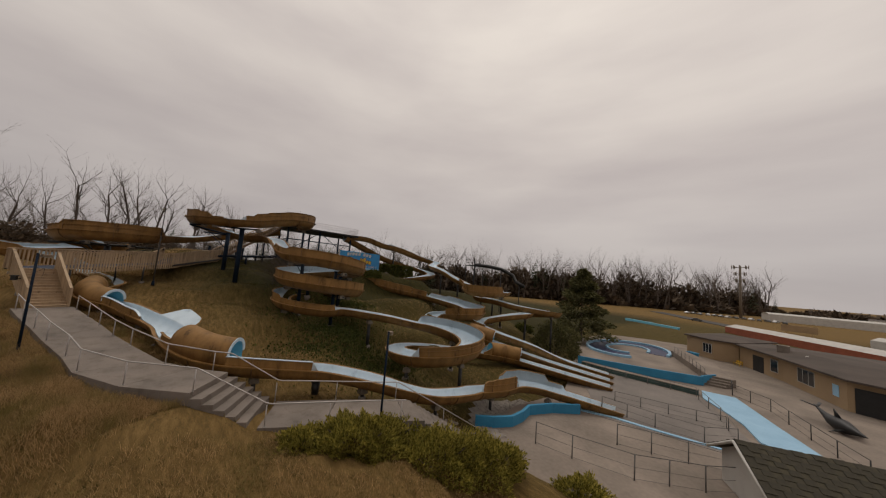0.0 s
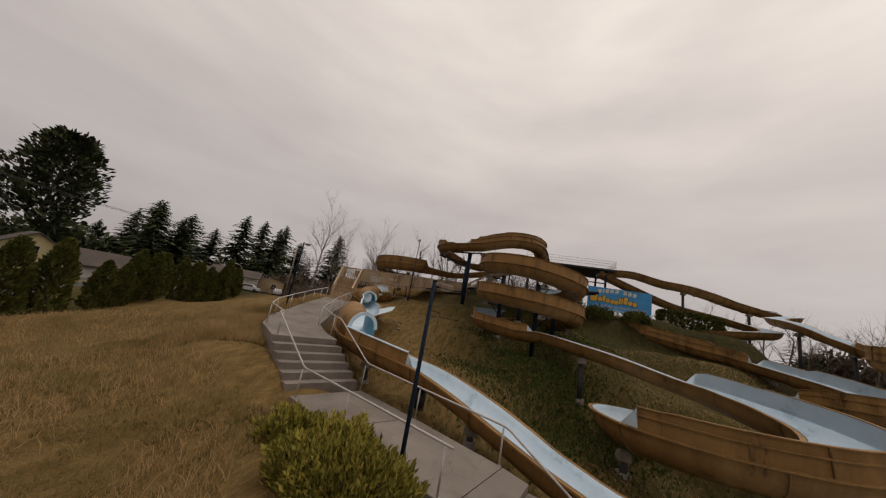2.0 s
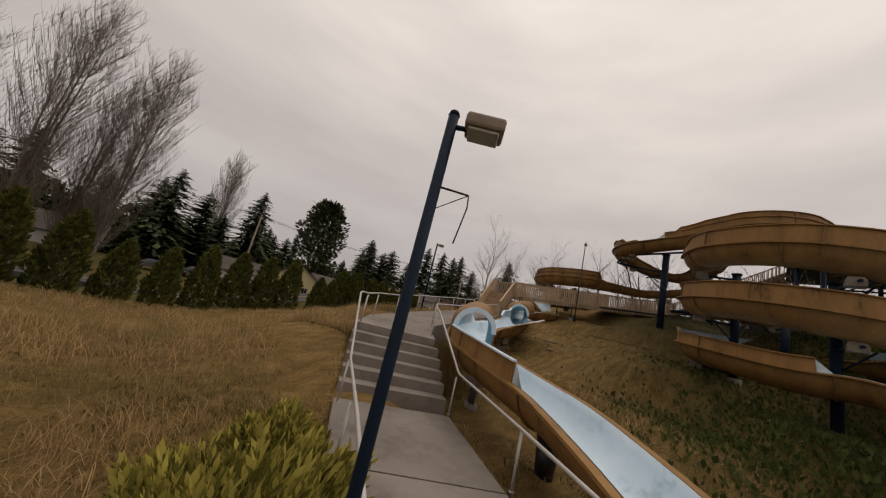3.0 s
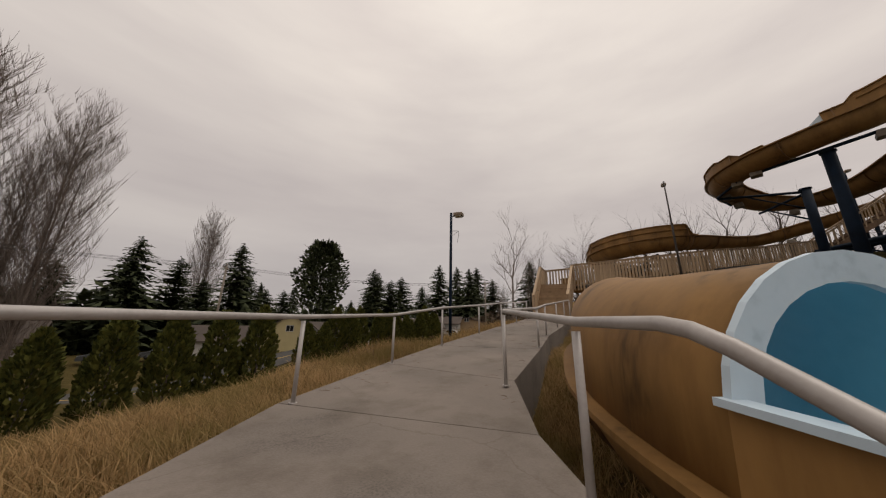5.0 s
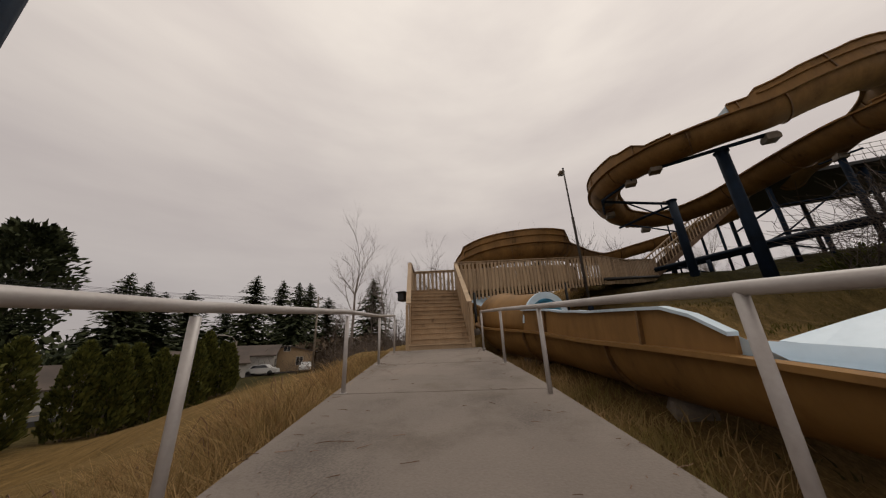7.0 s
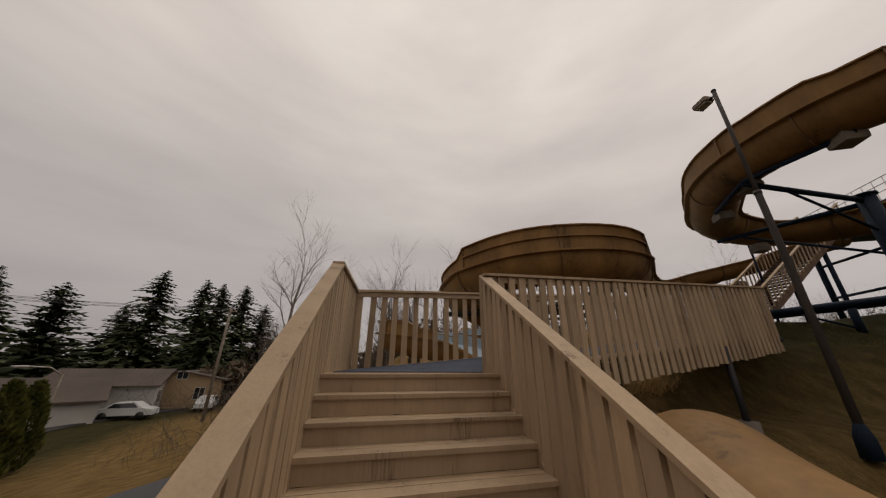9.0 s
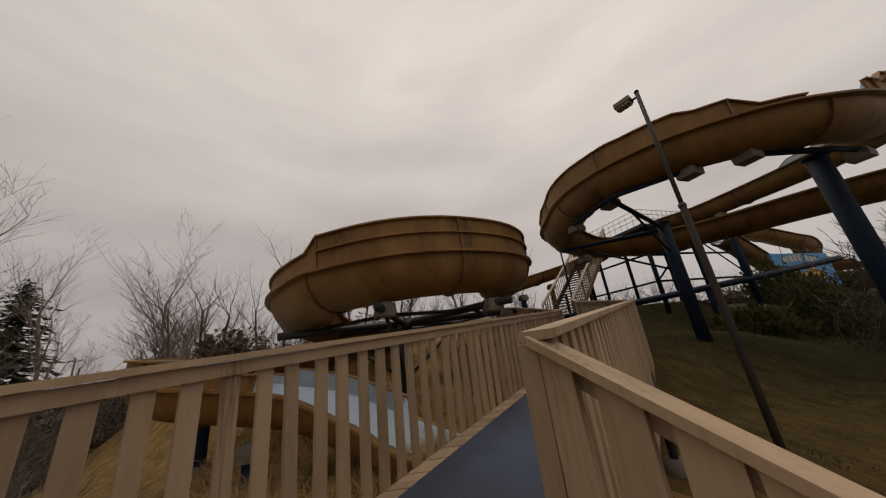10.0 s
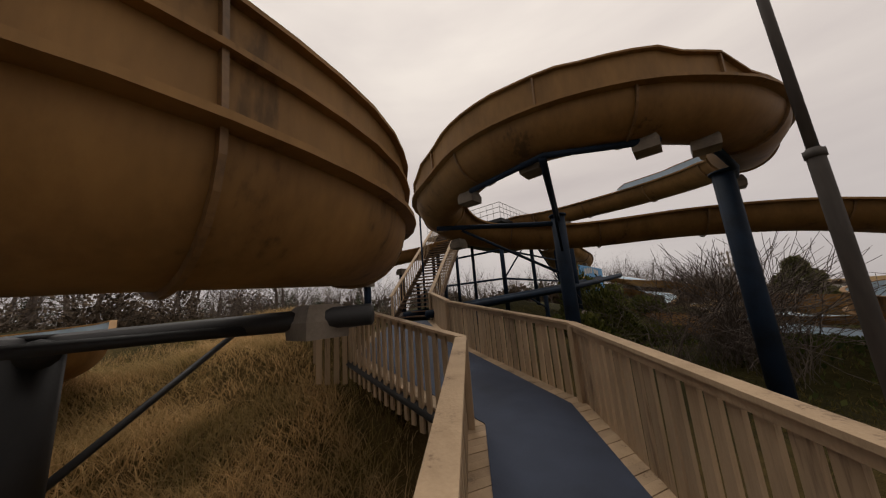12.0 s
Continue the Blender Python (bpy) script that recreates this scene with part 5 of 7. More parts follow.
# bare trees behind the spiral
bare1 = tree("bare_tree", "leafless pale birch tree with fine twigs", bare_tree_meshes(11, 20, 0.7, False, 3), -66.6, -11.4, -3.0, (M_BIRCH, M_BIRCH), "bare trees", scale=0.9)
bare2 = tree("bare_tree", "leafless grey alder tree with spreading twigs", bare_tree_meshes(12, 16, 0.9, False, 3), -66, 4, -0.5, (M_BARK, M_BARK), "bare trees", scale=0.55)
rnd = random.Random(5)
for k in range(11):
    again(bare1 if k % 2 else bare2, rnd.uniform(-98, -66), rnd.uniform(-26, 4), rnd.uniform(0, 6), rnd.uniform(0.4, 0.6), -2.5)
again(bare1, -79.2, -1.8, 1.0, 0.85, -3)
again(bare1, -90.4, -19.4, 2.2, 0.95, -3)
for k in range(15):
    x, y = rnd.uniform(-95, -68), rnd.uniform(-2, 50)
    again(bare2 if k % 3 else bare1, x, y, rnd.uniform(0, 6), rnd.uniform(0.36, 0.56), -1.0)
for x, y, s in ((-60, 6, 0.34), (-64, 14, 0.36), (-62, 0, 0.3)):
    again(bare2, x, y, x, s)

# conifers
fir1 = tree("fir_tree", "dark green fir tree with drooping boughs", fir_meshes(21, 17, 5.4, 0.4, 28, 17, 0.22), -46, -34, ground_z(-46, -34) - 0.3, (M_BARK, M_FIR), "conifers")
fir2 = tree("fir_tree", "dark ragged conifer with a broad crown", fir_meshes(22, 14, 5.6, 0.5, 24, 18, 0.08), -50.4, -33.6, ground_z(-50.4, -33.6) - 0.3, (M_BARK, M_FIR), "conifers")
for x, y, s, k in ((-58, -56, 1.1, 0), (-63, -50, 1.15, 1), (-7, -40, 1.0, 0), (-12, -46, 1.1, 1), (-21, -40, 1.05, 0), (2, -44, 0.95, 1), (10, -40, 0.95, 0), (-72, -30, 0.9, 0), (-68, -38, 1.0, 0), (-28, -52, 0.8, 1), (-80, -44, 1.1, 0), (-88, -36, 1.0, 1), (-60, -66, 1.0, 0), (-16, -50, 0.9, 1), (16, -34, 0.9, 0), (24, -30, 1.0, 1), (-100, -30, 1.2, 0), (-95, -50, 1.2, 0), (-76, -58, 1.1, 1), (-44, -60, 0.9, 1), (-36, -62, 0.8, 0)):
    again((fir1, fir2)[k], x, y, x * 1.3, s * 1.1, ground_z(x, y) - 0.3)


def pine_inside(r):
    z = r.random() ** 0.8
    rad = (0.55 + 0.45 * math.sin(z * 3.0 + 0.4)) * 6.2
    a, q = r.uniform(0, 6.283), r.random() ** 0.4
    lump = 0.75 + 0.25 * math.sin(a * 5 + z * 19)
    p = (rad * q * lump * math.cos(a), rad * q * lump * math.sin(a), 6 + z * 15)
    return p, (math.cos(a), math.sin(a), 0.3)


pine_trunk = ([], [])
cone_run(*pine_trunk, (0, 0, -1), (0, 0, 19), 0.45, 0.1, 8)
for k in range(14):
    a = k * 2.4
    cone_run(*pine_trunk, (0, 0, 5 + k), (4.6 * math.cos(a), 4.6 * math.sin(a), 7.2 + k), 0.12, 0.03, 4)
tree("pine_tree", "broad rounded pine tree with dense dark crown", (pine_trunk, clump_cloud(31, 6500, pine_inside, 0.85, 0.3)), -44.6, -68.1, -6.0, (M_BARK, M_FIR), "conifers", scale=1.38)

# hedge of arborvitae below the walkway


def cedar_parts(seed, h, w):
    def inside(r):
        z = r.random() ** 0.85
        a = r.uniform(0, 6.283)
        rad = w * (min(1, z * 5 + 0.55)) * (1 - z ** 3.2) * (0.86 + 0.14 * math.sin(a * 4 + z * 17 + seed)) * (0.8 + 0.22 * r.random())
        return (rad * math.cos(a), rad * math.sin(a), z * h + 0.05), (math.cos(a), math.sin(a), 0.9)
    t = ([], [])
    cone_run(*t, (0, 0, -0.4), (0, 0, h * 0.8), 0.09, 0.03, 6)
    return t, clump_cloud(seed, 3000, inside, 0.42, 0.7)


ced = [tree("arborvitae", "narrow conical dark green arborvitae in a hedge row", cedar_parts(41 + k, 5.7 + 0.4 * k, 1.36), -200 - k, 0, -300, (M_BARK, M_CEDAR), "hedge row", "shrub") for k in range(3)]
k = 0
for x in [8.0 - 2.6 * k_ for k_ in range(12)] + [-24.8 - 1.5 * k_ for k_ in range(15)]:
    y = 1.6 + 0.36 * (x + 14) + 0.35 * math.sin(x * 2.1)
    gap = x < -17 and math.sin(x * 1.9) > 0.93
    if gap:
        continue
    if k < 3:
        ced[k].location, ced[k].rotation_euler[2] = (x, y, ground_z(x, y) - 0.05), x
    else:
        again(ced[k % 3], x, y, x, (0.86 if x > -23 else 0.7) + 0.2 * abs(math.sin(x * 3.7)))
    k += 1

# juniper bushes beside the lower walk


def bush_parts(seed, rx, ry, h, count, size, slim=1.0, plume=0.0):
    def inside(r):
        a, b = r.uniform(0, 6.283), math.acos(r.uniform(0.0, 1.0))
        lump = 0.82 + 0.18 * math.sin(a * 3 + seed) * math.cos(b * 4) + 0.08 * math.sin(a * 9)
        q = lump * (0.72 + 0.3 * r.random() ** 0.5) * (1 + plume * max(0, math.sin(a * 13 + 2 * math.sin(b * 9)) * math.sin(b * 15 + a * 3)))
        return (rx * q * math.sin(b) * math.cos(a), ry * q * math.sin(b) * math.sin(a), h * q * math.cos(b)), (math.cos(a) * math.sin(b), math.sin(a) * math.sin(b), math.cos(b) + 0.3)
    t = ([], [])
    for k in range(9):
        a = k * 0.7
        cone_run(*t, (0, 0, -0.3), (rx * 0.6 * math.cos(a), ry * 0.6 * math.sin(a), h * 0.7), 0.05, 0.015, 4)
    return t, clump_cloud(seed, count, inside, size, 0.35, slim)


for x, y, rx, ry, h, turn, n in ((-11.3, 33.0, 1.6, 2.5, 1.45, -25, 13000), (-9.4, 36.4, 1.8, 2.9, 1.9, -20, 11000), (-8.2, 38.7, 1.7, 2.4, 1.6, -30, 9000), (-4.9, 42.6, 1.2, 1.6, 1.1, -30, 4500), (-12.4, 30.6, 0.9, 1.0, 0.8, 0, 3000)):
    b = tree("juniper_bush", "sprawling yellow-green juniper bush beside the walkway", bush_parts(int(n / 10), rx, ry, h, n * 2, 0.19, 0.55, 0.2), x, y, ground_z(x, y) - 0.1, (M_BARK, M_JUNIPER), "juniper bushes", "bush", radians(turn))
for x, y, rx, h, n in ((-24.0, 74.5, 4.7, 6.0, 10000), (-30, 74, 2.0, 1.6, 2000), (-44, 50, 1.6, 1.4, 1800), (-46, 37.5, 1.8, 1.5, 2200), (-45.4, 42.0, 2.0, 3.7, 3200), (-47.3, 43.4, 1.7, 4.2, 2600), (-42.5, 42.0, 1.5, 1.4, 1800), (-47, 46.5, 2.2, 1.8, 2200)):
    tree("round_bush", "dense dark evergreen bush on the hillside", bush_parts(n, rx, rx, h, n, 0.34, 0.8, 0.15), x, y, ground_z(x, y) - 0.1, (M_BARK, M_OLIVE if rx > 4 else M_CEDAR), "evergreen bushes", "bush")

def block_inside(r):
    p = np.array((r.uniform(-0.8, 0.8), r.uniform(-3, 3), r.uniform(0, 2.1)))
    k = r.randrange(5)
    if k < 2:
        p[0] = 0.8 if k else -0.8
    elif k < 4:
        p[1] = 3.0 if k == 2 else -3.0
    else:
        p[2] = 2.1
    return tuple(p * (0.94 + 0.1 * r.random())), (p[0], p[1] * 0.4, 0.6)


hedge_core = ([], [])
for k in range(7):
    cone_run(*hedge_core, (0, -2.7 + 0.9 * k, -0.3), (0.1, -2.6 + 0.9 * k, 1.7), 0.06, 0.02, 5)
tree("clipped_hedge", "dark green clipped hedge beside the sign", (hedge_core, clump_cloud(58, 5000, block_inside, 0.4, 0.2)), -48.2, 57.2, ground_z(-48.2, 57.2) - 0.1, (M_BARK, M_CEDAR), "evergreen bushes", "hedge")

# bramble of thin leafless shoots under the big bend
shrub = empty("bare_shrub", "tangled leafless shrub under the slide bend", "shrub")
rb = random.Random(8)
for _ in range(12):
    cx, cy = rb.gauss(-39.4, 1.3), rb.gauss(35.4, 1.2)
    shoots = ([], [])
    for _ in range(46):
        x, y = rb.gauss(cx, 0.5), rb.gauss(cy, 0.5)
        p = np.array((x, y, ground_z(x, y)))
        d = np.array([rb.gauss(0, 0.35), rb.gauss(0, 0.35), 1.0])
        for _ in range(8):
            q = p + d / np.linalg.norm(d) * rb.uniform(0.3, 0.85)
            cone_run(*shoots, p, q, 0.012, 0.008, 3)
            d = d + np.array([rb.gauss(0, 0.55), rb.gauss(0, 0.55), rb.gauss(0.0, 0.35)])
            p = q
    mesh("shoot_clump", shoots[0], shoots[1], M_BARK, shrub)
    stem = ([], [])
    cone_run(*stem, (cx, cy, ground_z(cx, cy) - 0.2), (cx + rb.gauss(0, 0.4), cy + rb.gauss(0, 0.4), ground_z(cx, cy) + 2.2), 0.05, 0.02, 6)
    mesh("stem", stem[0], stem[1], M_BARK, shrub)

# large cedar by the pool
def cedar_inside(r):
    z = r.random() ** 0.9
    a = r.uniform(0, 6.283)
    tier = 0.72 + 0.28 * math.sin(z * 34 + 1.3 * math.sin(a * 3))
    rad = 7.2 * (1 - z) ** 0.7 * tier * (0.75 + 0.3 * r.random())
    return (rad * math.cos(a), rad * math.sin(a), 1.2 + z * 14.6), (math.cos(a), math.sin(a), -0.1)


cedar_trunk = ([], [])
cone_run(*cedar_trunk, (0, 0, -0.5), (0, 0, 14.6), 0.4, 0.04, 8)
cedar = tree("cedar_tree", "large dark spreading cedar beside the pool", (cedar_trunk, clump_cloud(51, 13000, cedar_inside, 0.75, 0.1, 0.7)), -28.0, 93, -9.6, (M_BARK, M_OLIVE), "conifers")

# ---- grass ----


def blades(name, label, seed, spots, height, mat, width=0.012, lean=0.5):
    rnd = random.Random(seed)
    v, f = [], []
    for x, y in spots:
        z = ground_z(x, y) - 0.03
        for _ in range(2):
            a, h = rnd.uniform(0, 6.283), height * rnd.uniform(0.45, 1.25)
            px, py = x + rnd.gauss(0, 0.05), y + rnd.gauss(0, 0.05)
            c, s = math.cos(a), math.sin(a)
            lx, ly = rnd.gauss(0.15, lean) * h, rnd.gauss(-0.1, lean) * h
            n0 = len(v)
            v += [(px - s * width, py + c * width, z), (px + s * width, py - c * width, z), (px + lx * 0.4 + s * width * 0.7, py + ly * 0.4 - c * width * 0.7, z + h * 0.62), (px + lx * 0.4 - s * width * 0.7, py + ly * 0.4 + c * width * 0.7, z + h * 0.62), (px + lx, py + ly, z + h * 0.95)]
            f += [(n0, n0 + 1, n0 + 2, n0 + 3), (n0 + 3, n0 + 2, n0 + 4)]
    return tagged(mesh(name, v, f, mat), label, "grass", kind="stuff")


def on_path(x, y):
    for i in range(len(LEFT) - 1):
        poly = [LEFT[i], LEFT[i + 1], RIGHT[i + 1], RIGHT[i]]
        if inside_poly(x, y, poly):
            return True
    for i in range(3):
        if inside_poly(x, y, [LOW_L[i], LOW_L[i + 1], LOW_R[i + 1], LOW_R[i]]):
            return True
    return inside_poly(x, y, [ST[0], SB[0], SB[1], ST[1]]) or inside_poly(x, y, [ST2[0], SB2[0], SB2[1], ST2[1]])


def inside_poly(x, y, poly):
    c = False
    for i in range(len(poly)):
        (x0, y0), (x1, y1) = poly[i][:2], poly[i - 1][:2]
        if (y0 > y) != (y1 > y) and x < (x1 - x0) * (y - y0) / (y1 - y0) + x0:
            c = not c
    return c


rg = random.Random(77)
tall, turf, ivy = [], [], []
for _ in range(26000):
    k = rg.random() * 7
    i = int(k)
    a = between(LEFT[i], LEFT[i + 1], k - i)
    d = abs(rg.gauss(0, 2.2)) + 0.12
    x, y = a[0] + d * 0.42, a[1] - d * 0.9
    if not on_path(x, y):
        tall.append((x, y))
for _ in range(9000):
    k = rg.random() * 7
    i = int(k)
    a = between(RIGHT[i], RIGHT[i + 1], k - i)
    d = abs(rg.gauss(0, 0.7)) + 0.1
    x, y = a[0] - d * 0.42, a[1] + d * 0.9
    if not on_path(x, y):
        tall.append((x, y))
for _ in range(42000):
    x, y = rg.uniform(-24, 6), rg.uniform(6, 34)
    if y < 26.3 - 1.1 * (x + 15.3) - 0.3 and not on_path(x, y):
        tall.append((x, y)) if rg.random() < 0.7 else turf.append((x, y))
for _ in range(38000):
    x, y = rg.uniform(-50, -14), rg.uniform(20, 60)
    if (x < -33 or rg.random() < 0.45) and y > 21.5 + (x + 33) * -0.5 and not on_path(x, y) and not inside_poly(x, y, [(-37, 15), (-43, 22), (-51, 27.5), (-49, 30), (-42, 25), (-36, 18)]):
        turf.append((x, y))
dry = []
for _ in range(30000):
    x, y = rg.uniform(-38, -12), rg.uniform(27, 62)
    if y > 31 - 0.55 * (x + 18) and not on_path(x, y) and noise.noise(Vector((x * 0.22, y * 0.22, 8.0))) > -0.12:
        dry.append((x, y))
BUSHES = ((-11.3, 32.6, 2.0), (-9.7, 35.8, 1.9), (-7.2, 39.6, 1.9))
for _ in range(52000):
    x, y = rg.uniform(-13, 7), rg.uniform(21, 42)
    if x > -13.8 + (y - 29.1) * 0.38 and not on_path(x, y) and y < 40.5 + 0.2 * x and not any((x - a) ** 2 + (y - b) ** 2 < r * r for a, b, r in BUSHES):
        tall.append((x, y)) if rg.random() < 0.6 else turf.append((x, y))
for _ in range(30000):
    x, y = rg.uniform(-58, -40), rg.uniform(13, 30)
    if y < 22.4 - 1.33 * (x + 43.2) and (x > -43.2 or y < 22.4 - 0.68 * (x + 43.2)):
        tall.append((x, y)) if rg.random() < 0.7 else turf.append((x, y))
for _ in range(9000):
    x, y = rg.gauss(-26, 3.2), rg.gauss(39, 3.0)
    ivy.append((x, y))
for _ in range(5000):
    x, y = rg.gauss(-35, 3.0), rg.gauss(39.5, 2.5)
    ivy.append((x, y))
straw = []
for _ in range(30000):
    x, y = rg.uniform(-54, -40), rg.uniform(14, 27)
    if y < 21.9 - 1.41 * (x + 43.05) and (x > -43.05 or y < 22.4 - 0.2 * (x + 43.05)):
        straw.append((x, y))
bank = []
for _ in range(15000):
    k = 2 + rg.random() * 5
    i = int(k)
    a = between(LEFT[i], LEFT[i + 1], k - i)
    d = rg.uniform(0.25, 4.2)
    x, y = a[0] + d * 0.42 + rg.uniform(-0.6, 0.6), a[1] - d * 0.9
    if not on_path(x, y) and noise.noise(Vector((x * 0.7, y * 0.7, 3.0))) > -0.28 + 0.05 * d:
        bank.append((x, y))
blades("bank_grass", "tall reddish-brown dead grass on the bank below the walkway", 65, bank, 0.5, M_DEADGRASS, 0.007, 0.42)
canes = ([], [])
for _ in range(170):
    k = 2.4 + rg.random() * 4.5
    i = int(k)
    a = between(LEFT[i], LEFT[i + 1], k - i)
    d = rg.uniform(0.6, 4.0)
    x, y = a[0] + d * 0.42, a[1] - d * 0.9
    w = rg.uniform(0, 6.283)
    h, run_ = rg.uniform(0.3, 0.65), rg.uniform(0.15, 0.6)
    arch = [np.array((x + run_ * q * math.cos(w), y + run_ * q * math.sin(w), ground_z(x, y) - 0.05 + h * (1 - (1.5 * q - 1) ** 2))) for q in (0, 0.2, 0.45, 0.7, 1.0)]
    for q0, q1 in zip(arch[:-1], arch[1:]):
        cone_run(*canes, q0, q1, 0.005, 0.004, 3)
tagged(mesh("bramble_canes", *canes, M_CANE), "arching bare reddish bramble canes on the bank", "brambles", kind="stuff")
litter = ([], [])
for _ in range(260):
    k = 1.2 + rg.random() * 5.7
    i = int(k)
    e = abs(rg.gauss(0, 0.16)) if rg.random() < 0.8 else rg.random()
    e = min(e, 0.96)
    a = np.array(between(between(LEFT[i], LEFT[i + 1], k - i), between(RIGHT[i], RIGHT[i + 1], k - i), e if rg.random() < 0.6 else 1 - e))
    w, n = rg.uniform(0, 6.283), rg.uniform(0.02, 0.14)
    b = a + np.array((math.cos(w) * n, math.sin(w) * n, 0.004))
    cone_run(*litter, a + np.array((0, 0, 0.008)), (a + b) / 2 + np.array((n * 0.12, n * 0.1, 0.012)), 0.0028, 0.0024, 3)
    cone_run(*litter, (a + b) / 2 + np.array((n * 0.12, n * 0.1, 0.012)), b + np.array((0, 0, 0.006)), 0.0024, 0.0014, 3)
tagged(mesh("twig_litter", *litter, M_CANE), "broken twigs and dead stalks scattered on the concrete", "litter", kind="stuff")
# straw under the bowl, coloured lighter to counter the shade there
blades("straw_grass", "long flattened straw under the slide bowl, lightened against its shade", 64, straw, 0.42, M_STRAW, 0.01, 0.9)
blades("slope_grass", "pale dry winter grass between the slides", 66, dry, 0.17, M_BLADE, 0.012, 0.8)
blades("tall_grass", "tall dry straw-coloured grass on the bank", 61, tall, 0.34, M_BLADE, 0.008, 0.5)
blades("turf", "short green-brown winter turf under the slides", 62, turf, 0.13, M_BLADE_G, 0.014, 0.7)
iv, iff = clump_cloud(63, len(ivy), (lambda it: (lambda r: (lambda q: ((q[0], q[1], ground_z(*q) + 0.05), (0, 0, 1)))(next(it))))(iter(ivy)), 0.22, 0.2)
tagged(mesh("ground_cover", iv, iff, M_GREENLEAF), "low dark green leaves creeping under the slides", "ground cover", kind="stuff")

# ---- pool plaza ----
M_PAVE = material("weathered_pool_deck", (0.27, 0.22, 0.178), (0.14, 0.113, 0.09), 0.9, scale=0.22, fine=4, bump=0.15)
M_POOLFLOOR = material("grey_pool_floor", (0.215, 0.187, 0.165), (0.13, 0.113, 0.1), 0.85, scale=0.3, fine=6, bump=0.1)
M_PAD = material("pale_blue_pool_paint", (0.30, 0.50, 0.66), (0.22, 0.40, 0.56), 0.6, scale=0.5, fine=8, bump=0.05)
M_BLUEWALL = material("bright_blue_wall_paint", (0.03, 0.23, 0.40), (0.02, 0.17, 0.31), 0.6, scale=0.6, fine=8, bump=0.05)
M_GREENWALL = material("dull_green_pool_wall", (0.045, 0.085, 0.075), (0.03, 0.055, 0.05), 0.7, scale=0.6, fine=8, bump=0.05)
M_NAVYPOOL = material("navy_pool_paint", (0.012, 0.018, 0.075), (0.008, 0.013, 0.05), 0.5, scale=0.5, fine=8, bump=0.05)
M_TAN = material("tan_stucco", (0.36, 0.255, 0.145), (0.29, 0.2, 0.115), 0.9, scale=0.4, fine=30, bump=0.1)
M_ROOF = material("brown_roofing", (0.095, 0.072, 0.058), (0.055, 0.043, 0.036), 0.95, scale=0.3, fine=6, bump=0.2)
M_SHINGLE = material("mossy_shingles", (0.07, 0.06, 0.035), (0.03, 0.026, 0.018), 0.95, scale=1.0, fine=14, bump=0.3)
M_WHITE = material("white_boards", (0.52, 0.50, 0.46), (0.42, 0.40, 0.37), 0.7, scale=0.7, fine=12, bump=0.05)
M_YELLOW = material("pale_yellow_boards", (0.50, 0.42, 0.22), (0.42, 0.35, 0.18), 0.7, scale=0.7, fine=12, bump=0.05)
M_GLASS = material("dark_window_glass", (0.02, 0.022, 0.025), (0.012, 0.013, 0.015), 0.12, scale=1, fine=4, bump=0.0)
M_ROAD = material("asphalt", (0.06, 0.057, 0.054), (0.04, 0.038, 0.036), 0.9, scale=0.5, fine=20, bump=0.2)
M_BLACK = material("black_paint", (0.012, 0.012, 0.012), (0.007, 0.007, 0.007), 0.45, scale=2, fine=20, bump=0.05)
M_CAR = material("grey_car_paint", (0.10, 0.105, 0.11), (0.08, 0.083, 0.088), 0.3, metal=0.4, scale=1, fine=30, bump=0.0)
M_CARW = material("white_car_paint", (0.55, 0.55, 0.54), (0.48, 0.48, 0.47), 0.3, scale=1, fine=30, bump=0.0)
M_SIGN = material("blue_sign_paint", (0.035, 0.28, 0.55), (0.02, 0.18, 0.44), 0.5, scale=0.6, fine=10, bump=0.02)
M_SIGNY = material("yellow_sign_paint", (0.60, 0.36, 0.03), (0.5, 0.3, 0.025), 0.5, scale=1, fine=10, bump=0.02)
M_RED = material("faded_red_paint", (0.30, 0.085, 0.04), (0.22, 0.06, 0.03), 0.8, scale=0.8, fine=10, bump=0.05)
PZ = -9.3


def prism(name, poly, z0, z1, mat, parent=None, label=""):
    """Upright block over a plan polygon given in either sense."""
    area = sum(poly[i - 1][0] * poly[i][1] - poly[i][0] * poly[i - 1][1] for i in range(len(poly)))
    pts = list(poly) if area > 0 else list(poly)[::-1]
    n = len(pts)
    v = [(x, y, z0) for x, y in pts] + [(x, y, z1) for x, y in pts]
    f = [tuple(range(n))[::-1], tuple(range(n, 2 * n))] + [(i, (i + 1) % n, n + (i + 1) % n, n + i) for i in range(n)]
    return mesh(name, v, f, mat, parent, label=label)


def low_wall(name, line, thick, z0, z1, mat, parent=None, label=""):
    p = np.array(line, float)
    t = np.gradient(p, axis=0)
    t /= np.linalg.norm(t, axis=1)[:, None]
    nrm = np.stack([-t[:, 1], t[:, 0]], 1) * thick / 2
    v = []
    for q, m_ in zip(p, nrm):
        v += [(*(q - m_), z0), (*(q + m_), z0), (*(q + m_), z1), (*(q - m_), z1)]
    n = len(p)
    f = [(4 * i + j, 4 * i + (j + 1) % 4, 4 * i + 4 + (j + 1) % 4, 4 * i + 4 + j) for i in range(n - 1) for j in range(4)] + [(0, 3, 2, 1), (4 * n - 4, 4 * n - 3, 4 * n - 2, 4 * n - 1)]
    return mesh(name, v, [q[::-1] for q in f], mat, parent, label=label)


